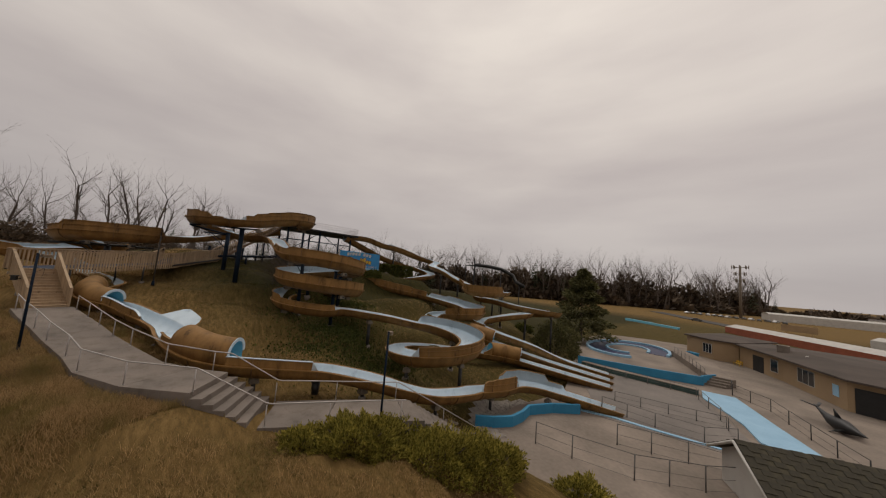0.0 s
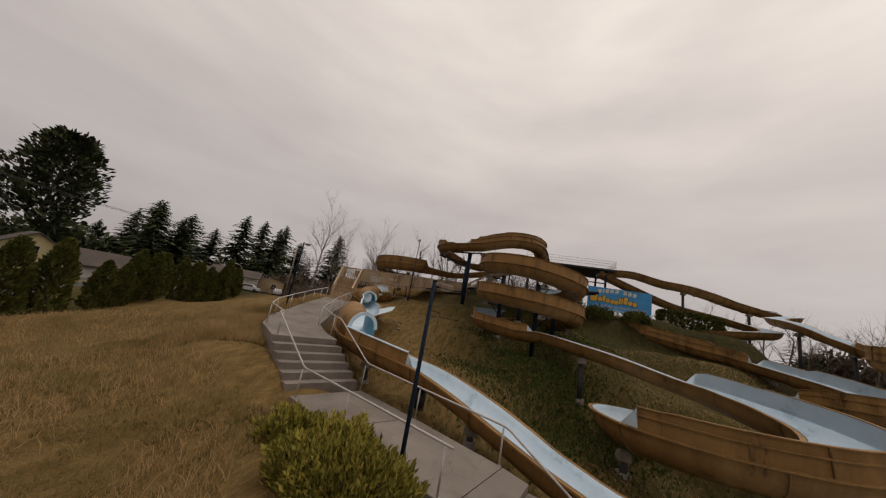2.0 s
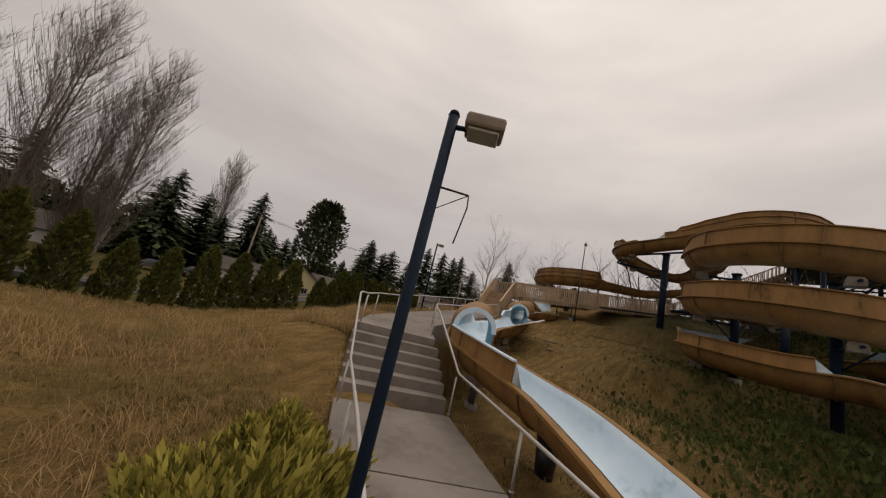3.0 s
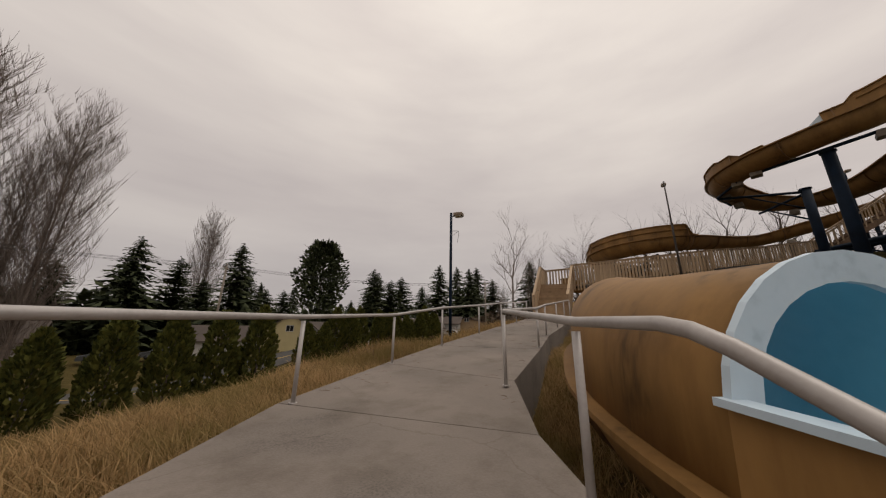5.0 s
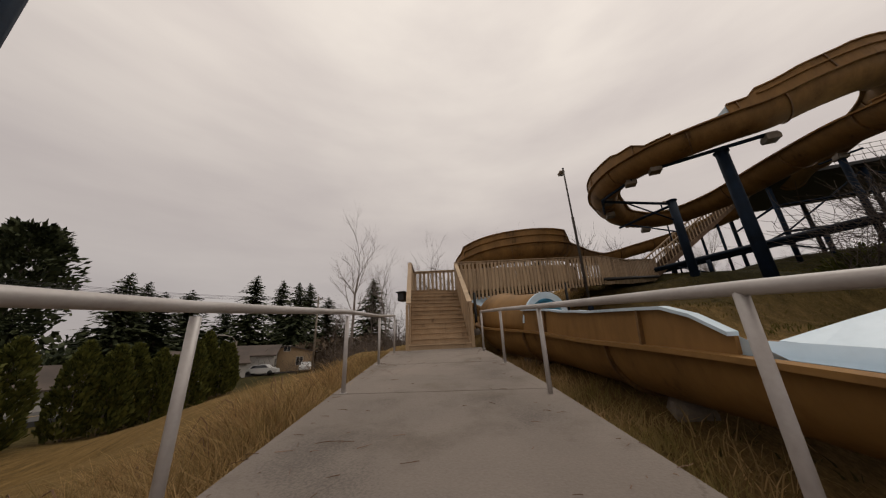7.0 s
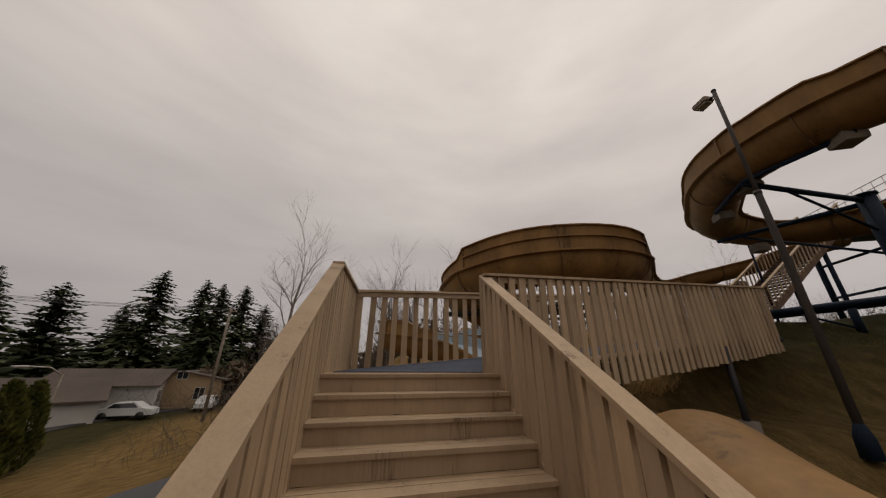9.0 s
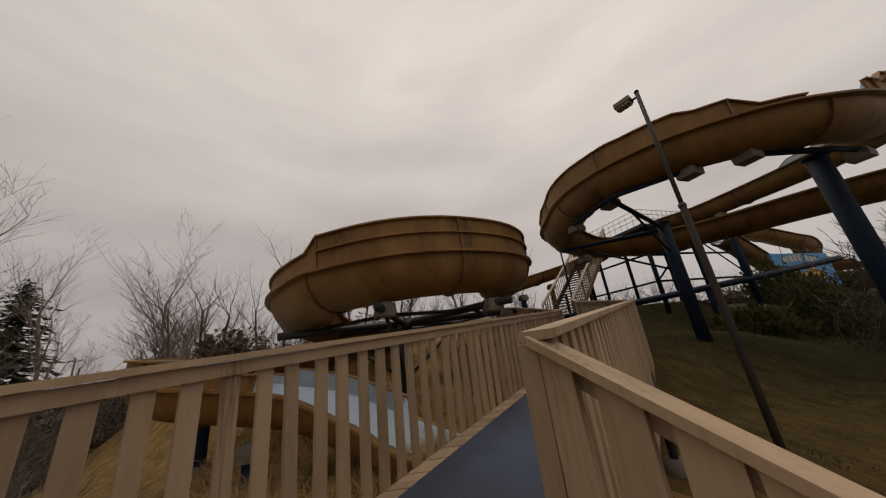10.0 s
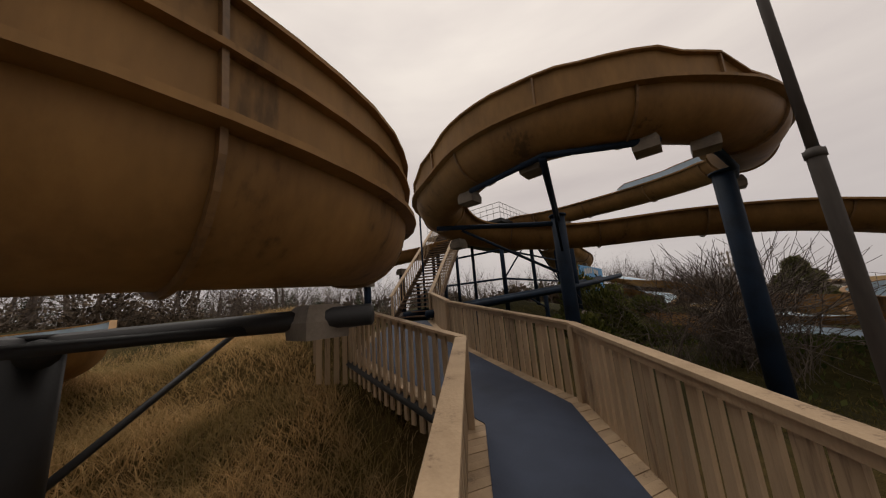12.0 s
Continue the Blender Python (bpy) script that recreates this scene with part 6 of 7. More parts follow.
tagged(prism("pavement", [(-13.2, 43.0), (-8.2, 41.4), (2, 44.5), (14, 49), (45, 58), (45, 112), (20, 128), (-30, 124), (-29, 92), (-22, 80), (-19.5, 71), (-17, 66), (-13.8, 58), (-14.4, 50)], -10.3, PZ, M_PAVE), "sandy weathered concrete deck round the empty pools", "pavement", kind="structure")
pool = empty("landing_pool", "long empty landing pool with grey floor and pale blue coping", "pool", kind="structure")
prism("pool_floor", [(-9.0, 55.2), (-1.2, 57.2), (0.6, 60.6), (-4.6, 71.6), (-15.0, 71.4), (-18, 70.0)], PZ, PZ + 0.03, M_POOLFLOOR, pool)
low_wall("coping", [(-10.6, 55.0), (-8.1, 56.1), (-5.7, 56.6), (-1.5, 57.7), (0.4, 60.4)], 0.35, PZ, PZ + 0.09, M_PAD, pool, "pale blue painted coping")
low_wall("far_wall", [(-18.0, 71.6), (-15.1, 71.5), (-9.3, 72.1), (-4.9, 72.5)], 0.3, PZ, PZ + 0.55, M_GREENWALL, pool, "dull green far wall")
low_wall("coping", [(-18.0, 71.9), (-15.1, 71.8), (-9.3, 72.4), (-4.9, 72.8)], 0.9, PZ + 0.55, PZ + 0.62, M_PAVE, pool)
pad = tagged(prism("splash_pad", [(-5.0, 74.9), (-2.1, 75.6), (1.1, 68.7), (3.8, 63.3), (2.4, 61.4), (0.5, 62.2), (-0.7, 65.7), (-2.0, 68.0), (-4.4, 71.5)], PZ, PZ + 0.12, M_PAD), "pale blue painted splash pad beside the landing pool", "splash pad")
tagged(low_wall("blue_wall", [(-19.0, 72.4), (-15, 73.9), (-11.3, 75.4), (-8, 77.0), (-5.4, 78.3)], 0.3, PZ, PZ + 1.1, M_BLUEWALL), "bright blue painted concrete wall behind the pool", "wall")
tagged(low_wall("blue_curb", [(-13.8, 44.1), (-12.9, 45.2), (-12.2, 46.6), (-12.3, 48.2), (-12.7, 49.7), (-11.8, 52.0), (-10.3, 54.1)], 0.25, PZ, PZ + 0.8, M_BLUEWALL), "bright blue curved curb at the foot of the slides", "curb")
steps = empty("pool_steps", "short pale concrete steps beside the blue wall", "steps")
for k in range(4):
    prism("step", [(-5.4 + 0.2 * k, 79.0 + 0.55 * k), (-3.4 + 0.2 * k, 79.4 + 0.55 * k), (-3.2 + 0.2 * k, 79.9 + 0.55 * k), (-5.2 + 0.2 * k, 79.5 + 0.55 * k)], PZ, PZ + 0.25 * (k + 1), M_PAVE, steps)
low_wall("flank", [(-5.6, 78.6), (-4.6, 81.6)], 0.2, PZ, PZ + 1.15, M_BLUEWALL, steps, "bright blue flank wall")
prism("upper_deck", [(-5.3, 81.4), (-2.6, 81.4), (-6, 92), (-11, 100), (-13, 98)], PZ, PZ + 0.9, M_PAVE, steps)
# ring-shaped children's pool
ring = empty("ring_pool", "navy blue ring-shaped wading pool with pale blue curb", "pool")
ra = [radians(-60 - k * 300 / 28) for k in range(29)]
rc = lambda r, a: (-19.3 + 6.6 * r * math.cos(a), 94.5 + 10.0 * r * math.sin(a))
prism("basin", [rc(0.97, a) for a in ra] + [rc(0.55, a) for a in ra[::-1]], PZ, PZ + 0.05, M_NAVYPOOL, ring)
low_wall("outer_curb", [rc(1.0, a) for a in ra], 0.5, PZ, PZ + 0.38, M_PAD, ring, "pale blue curb")
low_wall("inner_curb", [rc(0.52, a) for a in ra], 0.4, PZ, PZ + 0.3, M_PAD, ring, "pale blue curb")
far_pool = empty("far_pool", "long shallow turquoise pool at the edge of the grass", "pool")
prism("basin", [(-41, 161), (-22, 150), (-19, 155), (-38, 166)], -9.2, -8.9, M_GREENWALL, far_pool)
low_wall("rim", [(-41, 161), (-31, 155.3), (-22, 150)], 0.8, -9.2, -8.1, M_BLUE, far_pool)


def fence(label, line, height=1.1, gap=2.4, z=PZ, mat=None):
    """Thin steel posts with a top rail, a lower rail and sagging wires."""
    mat = mat or M_FENCE
    th = empty("pool_fence", label, "fence", "pool fences")
    p = np.array([(*q, z) for q in line], float)
    for a, b in zip(p[:-1], p[1:]):
        n = max(1, round(np.linalg.norm(b - a) / gap))
        for k in range(n):
            q = a + (b - a) * k / n
            pipe("post", [q, q + (0, 0, height)], 0.04, mat, th, 6)
    pipe("post", [p[-1], p[-1] + (0, 0, height)], 0.03, mat, th, 6)
    for h in (height - 0.02, height * 0.5, 0.1):
        pipe("rail", [q + (0, 0, h) for q in p], 0.024 if h > 0.8 else 0.012, mat, th, 5)
    return th


fence("thin grey wire fence along the lower deck", [(-9.7, 46.0), (-7.3, 46.5), (-4.0, 47.6), (-1.1, 50.1), (2, 54)], 1.5)
fence("thin grey wire fence beside the shed", [(-6.2, 51.2), (-2.4, 53.0), (-0.5, 54.2)], 1.5)
fence("thin grey rail along the landing pool", [(-9.6, 57.2), (-5.4, 57.4), (-2.3, 58.0), (-0.6, 60.2), (-2.2, 65.2), (-4.6, 70.4)], 1.2)
fence("thin grey rail between the slide lanes", [(-9.7, 60.7), (-5.5, 62.0), (-1.6, 63.4)], 1.0)
fence("thin grey rail along the green wall", [(-17.0, 70.8), (-12, 71.0), (-5.0, 71.7)], 1.0)
fence("dark posts and wire along the deck path", [(5.6, 62.0), (3.2, 67.5), (0.7, 73.7), (-2.5, 76.9), (-2.9, 79.9)], 1.3, 3.0, mat=M_STEEL)
fence("thin grey rail on top of the blue wall", [(-5.4, 79.6), (-8.5, 88.0), (-12.0, 96.0)], 1.1, z=PZ + 0.9)


def window(parent, a, b, z0, z1, out, bars=2, glass=None):
    """A window between plan points a and b, standing proud of the wall towards out."""
    a, b, o = np.array(a, float), np.array(b, float), np.array(out, float)
    o /= np.linalg.norm(o)
    u = (b - a) / np.linalg.norm(b - a)
    def slab(name, p, q, za, zb, depth, mat, par, label=""):
        return prism(name, [tuple(p), tuple(q), tuple(q + o * depth), tuple(p + o * depth)], za, zb, mat, par, label)
    win = slab("window", a, b, z0, z1, 0.03, glass or M_GLASS, parent, "dark glazed window")
    for za, zb in ((z0 - 0.06, z0), (z1, z1 + 0.06)):
        slab("window_frame", a, b, za, zb, 0.06, M_WHITE, win)
    for k in range(bars + 1):
        c = a + (b - a) * k / bars
        slab("window_frame", c - u * 0.03, c + u * 0.03, z0, z1, 0.06, M_WHITE, win)
    return win


def flat_building(label, poly, z0, z1, over, wall, roof, windows=(), doors=(), rise=0.5):
    th = empty("pool_building", label, "building", "buildings")
    prism("wall", poly, z0, z1, wall, th)
    c = np.mean(np.array(poly), axis=0)
    big = [tuple(c + (np.array(q) - c) * (1 + over / np.linalg.norm(np.array(q) - c))) for q in poly]
    n = len(big)
    top = [tuple(c + (np.array(q) - c) * 0.3) for q in big]
    v = [(x, y, z1) for x, y in big] + [(x, y, z1 + 0.22) for x, y in big] + [(x, y, z1 + 0.22 + rise) for x, y in top]
    area = sum(big[i - 1][0] * big[i][1] - big[i][0] * big[i - 1][1] for i in range(n))
    f = [tuple(range(n))[::-1], tuple(range(2 * n, 3 * n))] + [(o + i, o + (i + 1) % n, o + n + (i + 1) % n, o + n + i) for o in (0, n) for i in range(n)]
    mesh("roof", v, f if area > 0 else [q[::-1] for q in f], roof, th)
    for a, b, za, zb, out, bars in windows:
        window(th, a, b, za, zb, out, bars)
    for a, b, zb, out in doors:
        prism("door", [a, b, (b[0] + out[0] * 0.05, b[1] + out[1] * 0.05), (a[0] + out[0] * 0.05, a[1] + out[1] * 0.05)], z0, zb, M_STEEL, th, "dark door")
    return th


def along(a, b, k):
    return (a[0] + (b[0] - a[0]) * k, a[1] + (b[1] - a[1]) * k)


B1, B2, B3, B4 = (-12.0, 106.0), (-7.4, 102.6), (-4.1, 103.2), (1.3, 94.6)
B5, B6 = (6.2, 83.6), (7.3, 84.3)
flat_building("low tan building with brown roof beside the pool deck", [B1, B2, B3, (0, 116), (-8, 120)], PZ, -5.8, 0.5, M_TAN, M_ROOF, [(along(B1, B2, 0.62), along(B1, B2, 0.92), -8.2, -6.6, (-0.6, -0.8), 3)], [])
flat_building("long tan pool building with broad brown roof", [(-4.0, 103.0), B4, B5, (9.5, 82.6), (24, 90), (12, 112), (0, 112)], PZ, -6.0, 1.0, M_TAN, M_ROOF, [(along(B4, B5, 0.28), along(B4, B5, 0.56), -8.3, -6.5, (-0.91, -0.41), 3), (along((-4, 103), B4, 0.75), along((-4, 103), B4, 0.9), -8.4, -6.6, (-0.85, -0.53), 1)],
              [(along((-4, 103), B4, 0.35), along((-4, 103), B4, 0.6), -6.8, (-0.85, -0.53)), ((6.7, 83.4), (9.3, 82.65), -6.6, (-0.28, -0.96))], 0.7)
for x, y, z in ((4.0, 96.0, -5.45), (-5.5, 111, -5.3)):
    vent = empty("skylight", "pale domed skylight on the brown roof", "skylight", "roof skylights", at=(x, y, z))
    pipe("dome", [(0, 0, -0.3), (0, 0, 0.05), (0, 0, 0.2)], [0.9, 0.85, 0.5], M_WHITE, vent, 12)
chim = empty("roof_chimney", "squat grey block chimney on the pool building", "chimney")
box_mesh("stack", (0.6, 97.6, -6.1), (2.0, 98.8, -4.4), M_CONCRETE, chim, None, 0.03)
poster = tagged(prism("wall_poster", [along(B4, B5, 0.82), along(B4, B5, 0.9), (along(B4, B5, 0.9)[0] - 0.04, along(B4, B5, 0.9)[1] - 0.02), (along(B4, B5, 0.82)[0] - 0.04, along(B4, B5, 0.82)[1] - 0.02)], -8.2, -6.9, M_PAD), "pale blue poster on the tan wall", "poster")
bench = empty("yellow_bench", "yellow slatted bench against the tan building", "bench", at=(-3.9, 101.2, PZ))
bench.rotation_euler[2] = radians(-58)
for k in range(3):
    box_mesh("seat_slat", (-0.9, -0.45 + 0.15 * k, 0.42), (0.9, -0.33 + 0.15 * k, 0.46), M_SIGNY, bench, None, 0.008)
for k in range(2):
    box_mesh("back_slat", (-0.9, 0.02, 0.58 + 0.16 * k), (0.9, 0.06, 0.7 + 0.16 * k), M_SIGNY, bench, None, 0.008)
for x in (-0.75, 0.75):
    for y in (-0.42, 0.0):
        box_mesh("leg", (x - 0.03, y - 0.03, 0), (x + 0.03, y + 0.03, 0.86 if y == 0.0 else 0.42), M_SIGNY, bench, None, 0.006)
blue_bin = empty("blue_bin", "low blue plastic bin on the deck", "bin", at=(-10.4, 101.6, PZ))
box_mesh("bin_body", (-0.9, -0.5, 0), (0.9, 0.5, 0.7), M_BLUEWALL, blue_bin, Matrix.Rotation(radians(-35), 4, "Z"), 0.08)
box_mesh("lid", (-0.95, -0.55, 0.7), (0.95, 0.55, 0.8), M_BLUEWALL, blue_bin, Matrix.Rotation(radians(-35), 4, "Z"), 0.03)

# whale statue: one swept body with fins and flukes
wv, wf = [], []
W0, W1 = np.array((3.6, 75.3)), np.array((6.3, 71.0))
wu = (W1 - W0) / np.linalg.norm(W1 - W0)
for k, (r, z) in enumerate(((0.06, 1.5), (0.14, 1.25), (0.28, 0.95), (0.48, 0.72), (0.6, 0.66), (0.58, 0.66), (0.42, 0.62), (0.2, 0.6), (0.05, 0.58))):
    c = W0 + (W1 - W0) * k / 8
    for j in range(12):
        a = 2 * math.pi * j / 12
        wv.append((c[0] - wu[1] * r * math.cos(a), c[1] + wu[0] * r * math.cos(a), PZ + z + r * math.sin(a)))
wf += [(k * 12 + j, k * 12 + (j + 1) % 12, k * 12 + 12 + (j + 1) % 12, k * 12 + 12 + j) for k in range(8) for j in range(12)]


def fin(pts):
    n0 = len(wv)
    for d in (-0.03, 0.03):
        for along_, across, z in pts:
            c = W0 + wu * (along_ + d * abs(across)) + np.array((-wu[1], wu[0])) * (across + (d if across == 0 or len(pts) == 3 else 0))
            wv.append((c[0], c[1], PZ + z + d))
    n = len(pts)
    wf.extend([tuple(range(n0, n0 + n)), tuple(range(n0 + n, n0 + 2 * n))[::-1]] + [(n0 + i, n0 + n + i, n0 + n + (i + 1) % n, n0 + (i + 1) % n) for i in range(n)])


fin([(2.2, 0, 1.2), (2.9, 0, 1.2), (2.1, 0, 1.85)])
fin([(0.1, 0, 1.45), (0.5, 0, 1.4), (-0.35, 0.85, 1.65), (-0.5, 0.7, 1.65)])
fin([(0.1, 0, 1.45), (0.5, 0, 1.4), (-0.35, -0.85, 1.65), (-0.5, -0.7, 1.65)])
fin([(3.4, 0.45, 0.5), (3.9, 0.45, 0.5), (3.2, 1.15, 0.05), (3.0, 1.0, 0.03)])
fin([(3.4, -0.45, 0.5), (3.9, -0.45, 0.5), (3.2, -1.15, 0.05), (3.0, -1.0, 0.03)])
tagged(mesh("whale_statue", wv, wf, M_BLACK, smooth=True), "small black whale statue on the pool deck", "statue")

# shed with a shingled gable roof
shed = empty("pump_shed", "grey board shed with a mossy shingled gable roof", "shed", "buildings")
SU = np.array((8.9, 5.1)) / math.hypot(8.9, 5.1)
SN = np.array((-SU[1], SU[0]))
S0 = np.array((0.1, 50.4))
spt = lambda a, b, z: (*(S0 + SU * a + SN * b), z)
sv = [spt(a, b, z) for a in (0.5, 10.0) for b, z in ((-2.5, -9.5), (2.5, -9.5), (2.5, -7.4), (0, -6.1), (-2.5, -7.4))]
mesh("wall", sv, [(0, 1, 2, 3, 4), (9, 8, 7, 6, 5), (0, 5, 6, 1), (1, 6, 7, 2), (4, 9, 5, 0), (2, 7, 8, 3), (3, 8, 9, 4)], M_WHITE, shed)
for sgn in (-1, 1):
    rv = [spt(a, b, z + d) for d in (0, 0.1) for a, b, z in ((0, 0, -6.0), (10.4, 0, -6.0), (10.4, 3.1 * sgn, -7.65), (0, 3.1 * sgn, -7.65))]
    roof = mesh("roof", rv, [(0, 1, 2, 3), (7, 6, 5, 4), (0, 4, 5, 1), (1, 5, 6, 2), (2, 6, 7, 3), (3, 7, 4, 0)], M_SHINGLE, shed)
    # courses of shingles, each lapping the one below
    base = mesh("shingle", [spt(a, b, z) for a, b, z in ((0, 0, 0), (0.48, 0, 0), (0.48, 0.3 * sgn, -0.16), (0, 0.3 * sgn, -0.16))] + [spt(a, b, z + 0.03) for a, b, z in ((0, 0, -0.02), (0.48, 0, -0.02), (0.48, 0.3 * sgn, -0.16), (0, 0.3 * sgn, -0.16))], [(0, 1, 2, 3), (7, 6, 5, 4), (0, 4, 5, 1), (1, 5, 6, 2), (2, 6, 7, 3), (3, 7, 4, 0)], M_SHINGLE, roof)
    for r in range(11):
        for k in range(13 if sgn < 0 else 12):
            a = 0.5 * k * 1.6 + (0.4 if r % 2 else 0)
            sh = base if r == 0 and k == 0 else new("shingle", base.data)
            sh.parent = roof
            d = SU * a + SN * sgn * 0.28 * r
            sh.location = (d[0], d[1], -5.89 - 0.149 * r + 0.012 * math.sin(k * 5.1 + r))
            sh.scale = (1, 1, 1)
    low_trim = [spt(-0.05, 0, -6.0), spt(0.0, 3.1 * sgn, -7.65)]
    pipe("barge_board", [np.array(low_trim[0]) - (0, 0, 0.03), np.array(low_trim[1]) - (0, 0, 0.03)], 0.09, M_WHITE, shed, 4)

# sign on the hill: painted panel with its name kept as plain blocks
sign = empty("park_sign", "large blue painted sign with yellow and white lettering blocks", "sign")
for y in (45.8, 49.0, 52.4):
    pipe("post", [(-47.7, y, 0.5), (-47.7, y, 5.1)], 0.09, M_WOOD, sign, 6)
box_mesh("panel", (-47.6, 45.3, 2.2), (-47.5, 52.8, 5.2), M_SIGN, sign, None, 0.01)
box_mesh("lower_band", (-47.5, 45.3, 2.2), (-47.49, 52.8, 2.5), M_PAD, sign, None, 0.0, "pale wave band along the foot of the sign")


def letter_block(y0, y1, z0, z1, lean, paint, depth):
    """A rounded plain block standing in for one letter of the name."""
    w, h = y1 - y0, z1 - z0
    pts = [(0.15, 0), (0.85, 0), (1, 0.15), (1, 0.85), (0.85, 1), (0.15, 1), (0, 0.85), (0, 0.15)]
    v = [(x, y0 + w * a_ + lean * b_, z0 + h * b_) for x in (-47.5, depth) for a_, b_ in pts]
    mesh("letter_block", v, [tuple(range(8))[::-1], tuple(range(8, 16))] + [(i, (i + 1) % 8, 8 + (i + 1) % 8, 8 + i) for i in range(8)], paint, sign)


for k, y in enumerate((46.5, 47.05, 47.4, 47.95, 48.55, 49.5, 50.05, 50.6)):
    z = 4.38 + 0.22 * math.sin((y - 46.2) / 4.8 * math.pi)
    letter_block(y - 0.04, y + (0.26 if k == 1 else 0.48), z - 0.04, z + 0.56, 0.06, M_BLUEWALL, -47.492)
    letter_block(y, y + (0.2 if k == 1 else 0.42), z, z + 0.52, 0.06, M_WHITE, -47.484)
for k, (y, w, h) in enumerate(((45.6, 0.9, 0.95), (46.55, 0.5, 0.55), (47.1, 0.36, 0.8), (47.5, 0.5, 0.55), (48.05, 0.42, 0.55), (48.5, 0.46, 0.55), (49.0, 0.26, 0.9), (49.3, 0.22, 0.75), (49.58, 0.5, 0.9), (50.12, 0.5, 0.55), (50.66, 0.46, 0.55))):
    z = 3.28 + 0.1 * math.sin(k)
    letter_block(y - 0.06, y + w + 0.04, z - 0.07, z + h + 0.06, 0.05, M_NAVYPOOL, -47.491)
    letter_block(y, y + w - 0.03, z, z + h, 0.05, M_SIGNY, -47.482)

slogan = bpy.data.curves.new("slogan", "FONT")
slogan.body, slogan.size, slogan.extrude = "THE FUN ALWAYS SHINES!", 0.5, 0.004
slogan.materials.append(M_WHITE)
words = new("slogan", slogan)
words.parent = sign
words.matrix_world = Matrix.Translation((-47.47, 46.3, 2.62)) @ Matrix.Rotation(radians(90), 4, "Z") @ Matrix.Rotation(radians(90), 4, "X")

# columns below the upper slides
for x, y, z in ((-32.3, 64.6, 0.2), (-31.6, 66.8, 0.2), (-29.4, 66.4, 0.2), (-46.6, 54.0, 0.8), (-44.5, 57.0, 1.4), (-22.6, 70.6, -2.2), (-24.6, 66.4, -2.5), (-42.6, 64.0, 3.3), (-38.6, 64.9, 1.8), (-50.2, 57.4, 7.2), (-52.6, 66.0, 6.0), (-37.0, 58.0, -1.9), (-27.2, 58.9, -4.3), (-21.5, 62.0, -5.9), (-33.6, 59.4, -2.4), (-40.6, 54.0, -1.5)):
    c = column(x, y, ground_z(x, y), z - 0.8, 0.15, M_STEEL, label="dark steel column under an upper slide")
    saddle(c, (x, y, z), 0.75)

# far black tube slide with its scaffold
black_slide = empty("black_tube_slide", "far black tube slide on a dark scaffold tower", "water slide")
pipe("tube", [(-60.0, 91.8, 6.6), (-57, 94.5, 6.4), (-54, 97, 5.8), (-51.5, 99.5, 4.2), (-50, 99, 2.4), (-47.5, 99.5, 1.2)], 0.5, M_BLACK, black_slide, 12)
for x, y in ((-62, 90), (-58.5, 90), (-62, 94), (-58.5, 94)):
    pipe("leg", [(x, y, -4), (x, y, 8.2)], 0.12, M_STEEL, black_slide, 6)
box_mesh("platform", (-62.3, 89.7, 6.2), (-58.2, 94.3, 6.35), M_STEEL, black_slide, None, 0.01)
for z in (7.2, 8.2):
    pipe("rail", [(-58.5, 94, z), (-62, 94, z), (-62, 90, z), (-58.5, 90, z)], 0.04, M_STEEL, black_slide, 5)
for x, y, z in ((-54, 97, 6.0), (-49, 99.3, 1.6)):
    pipe("leg", [(x, y, -9), (x, y, z)], 0.12, M_STEEL, black_slide, 6)

# ---- far buildings and street ----


def house(label, x, y, z, w, d, h, rise, turn, wall, roof, garage=False):
    th = empty("house", label, "house", "houses", at=(x, y, z))
    th.rotation_euler[2] = radians(turn)
    v = [(sx * w / 2, sy * d / 2, zz) for sx in (-1, 1) for sy, zz in ((-1, -1.5), (1, -1.5), (1, h))] + [(sx * w / 2, -d / 2, h) for sx in (-1, 1)] + [(-w / 2, 0, h + rise), (w / 2, 0, h + rise)]
    mesh("wall", v, [(0, 6, 8, 2, 1), (3, 4, 5, 9, 7), (0, 3, 7, 6), (1, 2, 5, 4), (0, 1, 4, 3)], wall, th)
    for sy in (-1, 1):
        e = 0.5
        k = (d / 2 + e) / (d / 2)
        rv = [(sx * (w / 2 + 0.4), yy, zz + dz) for dz in (0.02, 0.18) for sx, yy, zz in ((-1, 0, h + rise), (1, 0, h + rise), (1, sy * d / 2 * k, h + rise - rise * k), (-1, sy * d / 2 * k, h + rise - rise * k))]
        mesh("roof", rv, [(0, 1, 2, 3), (7, 6, 5, 4), (0, 4, 5, 1), (1, 5, 6, 2), (2, 6, 7, 3), (3, 7, 4, 0)], roof, th)
    for k in (-0.3, 0.25):
        window(th, (w * k - 0.6, d / 2), (w * k + 0.6, d / 2), 1.0, 2.2, (0, 1), 2)
        window(th, (w / 2, d * k - 0.5), (w / 2, d * k + 0.5), 1.0, 2.2, (1, 0), 2)
    window(th, (w / 2, -0.5), (w / 2, 0.5), h + 0.2, h + 1.0, (1, 0), 2)
    prism("door", [(-0.45, d / 2), (0.45, d / 2), (0.45, d / 2 + 0.05), (-0.45, d / 2 + 0.05)], 0, 2.05, M_WHITE, th, "white front door")
    return th


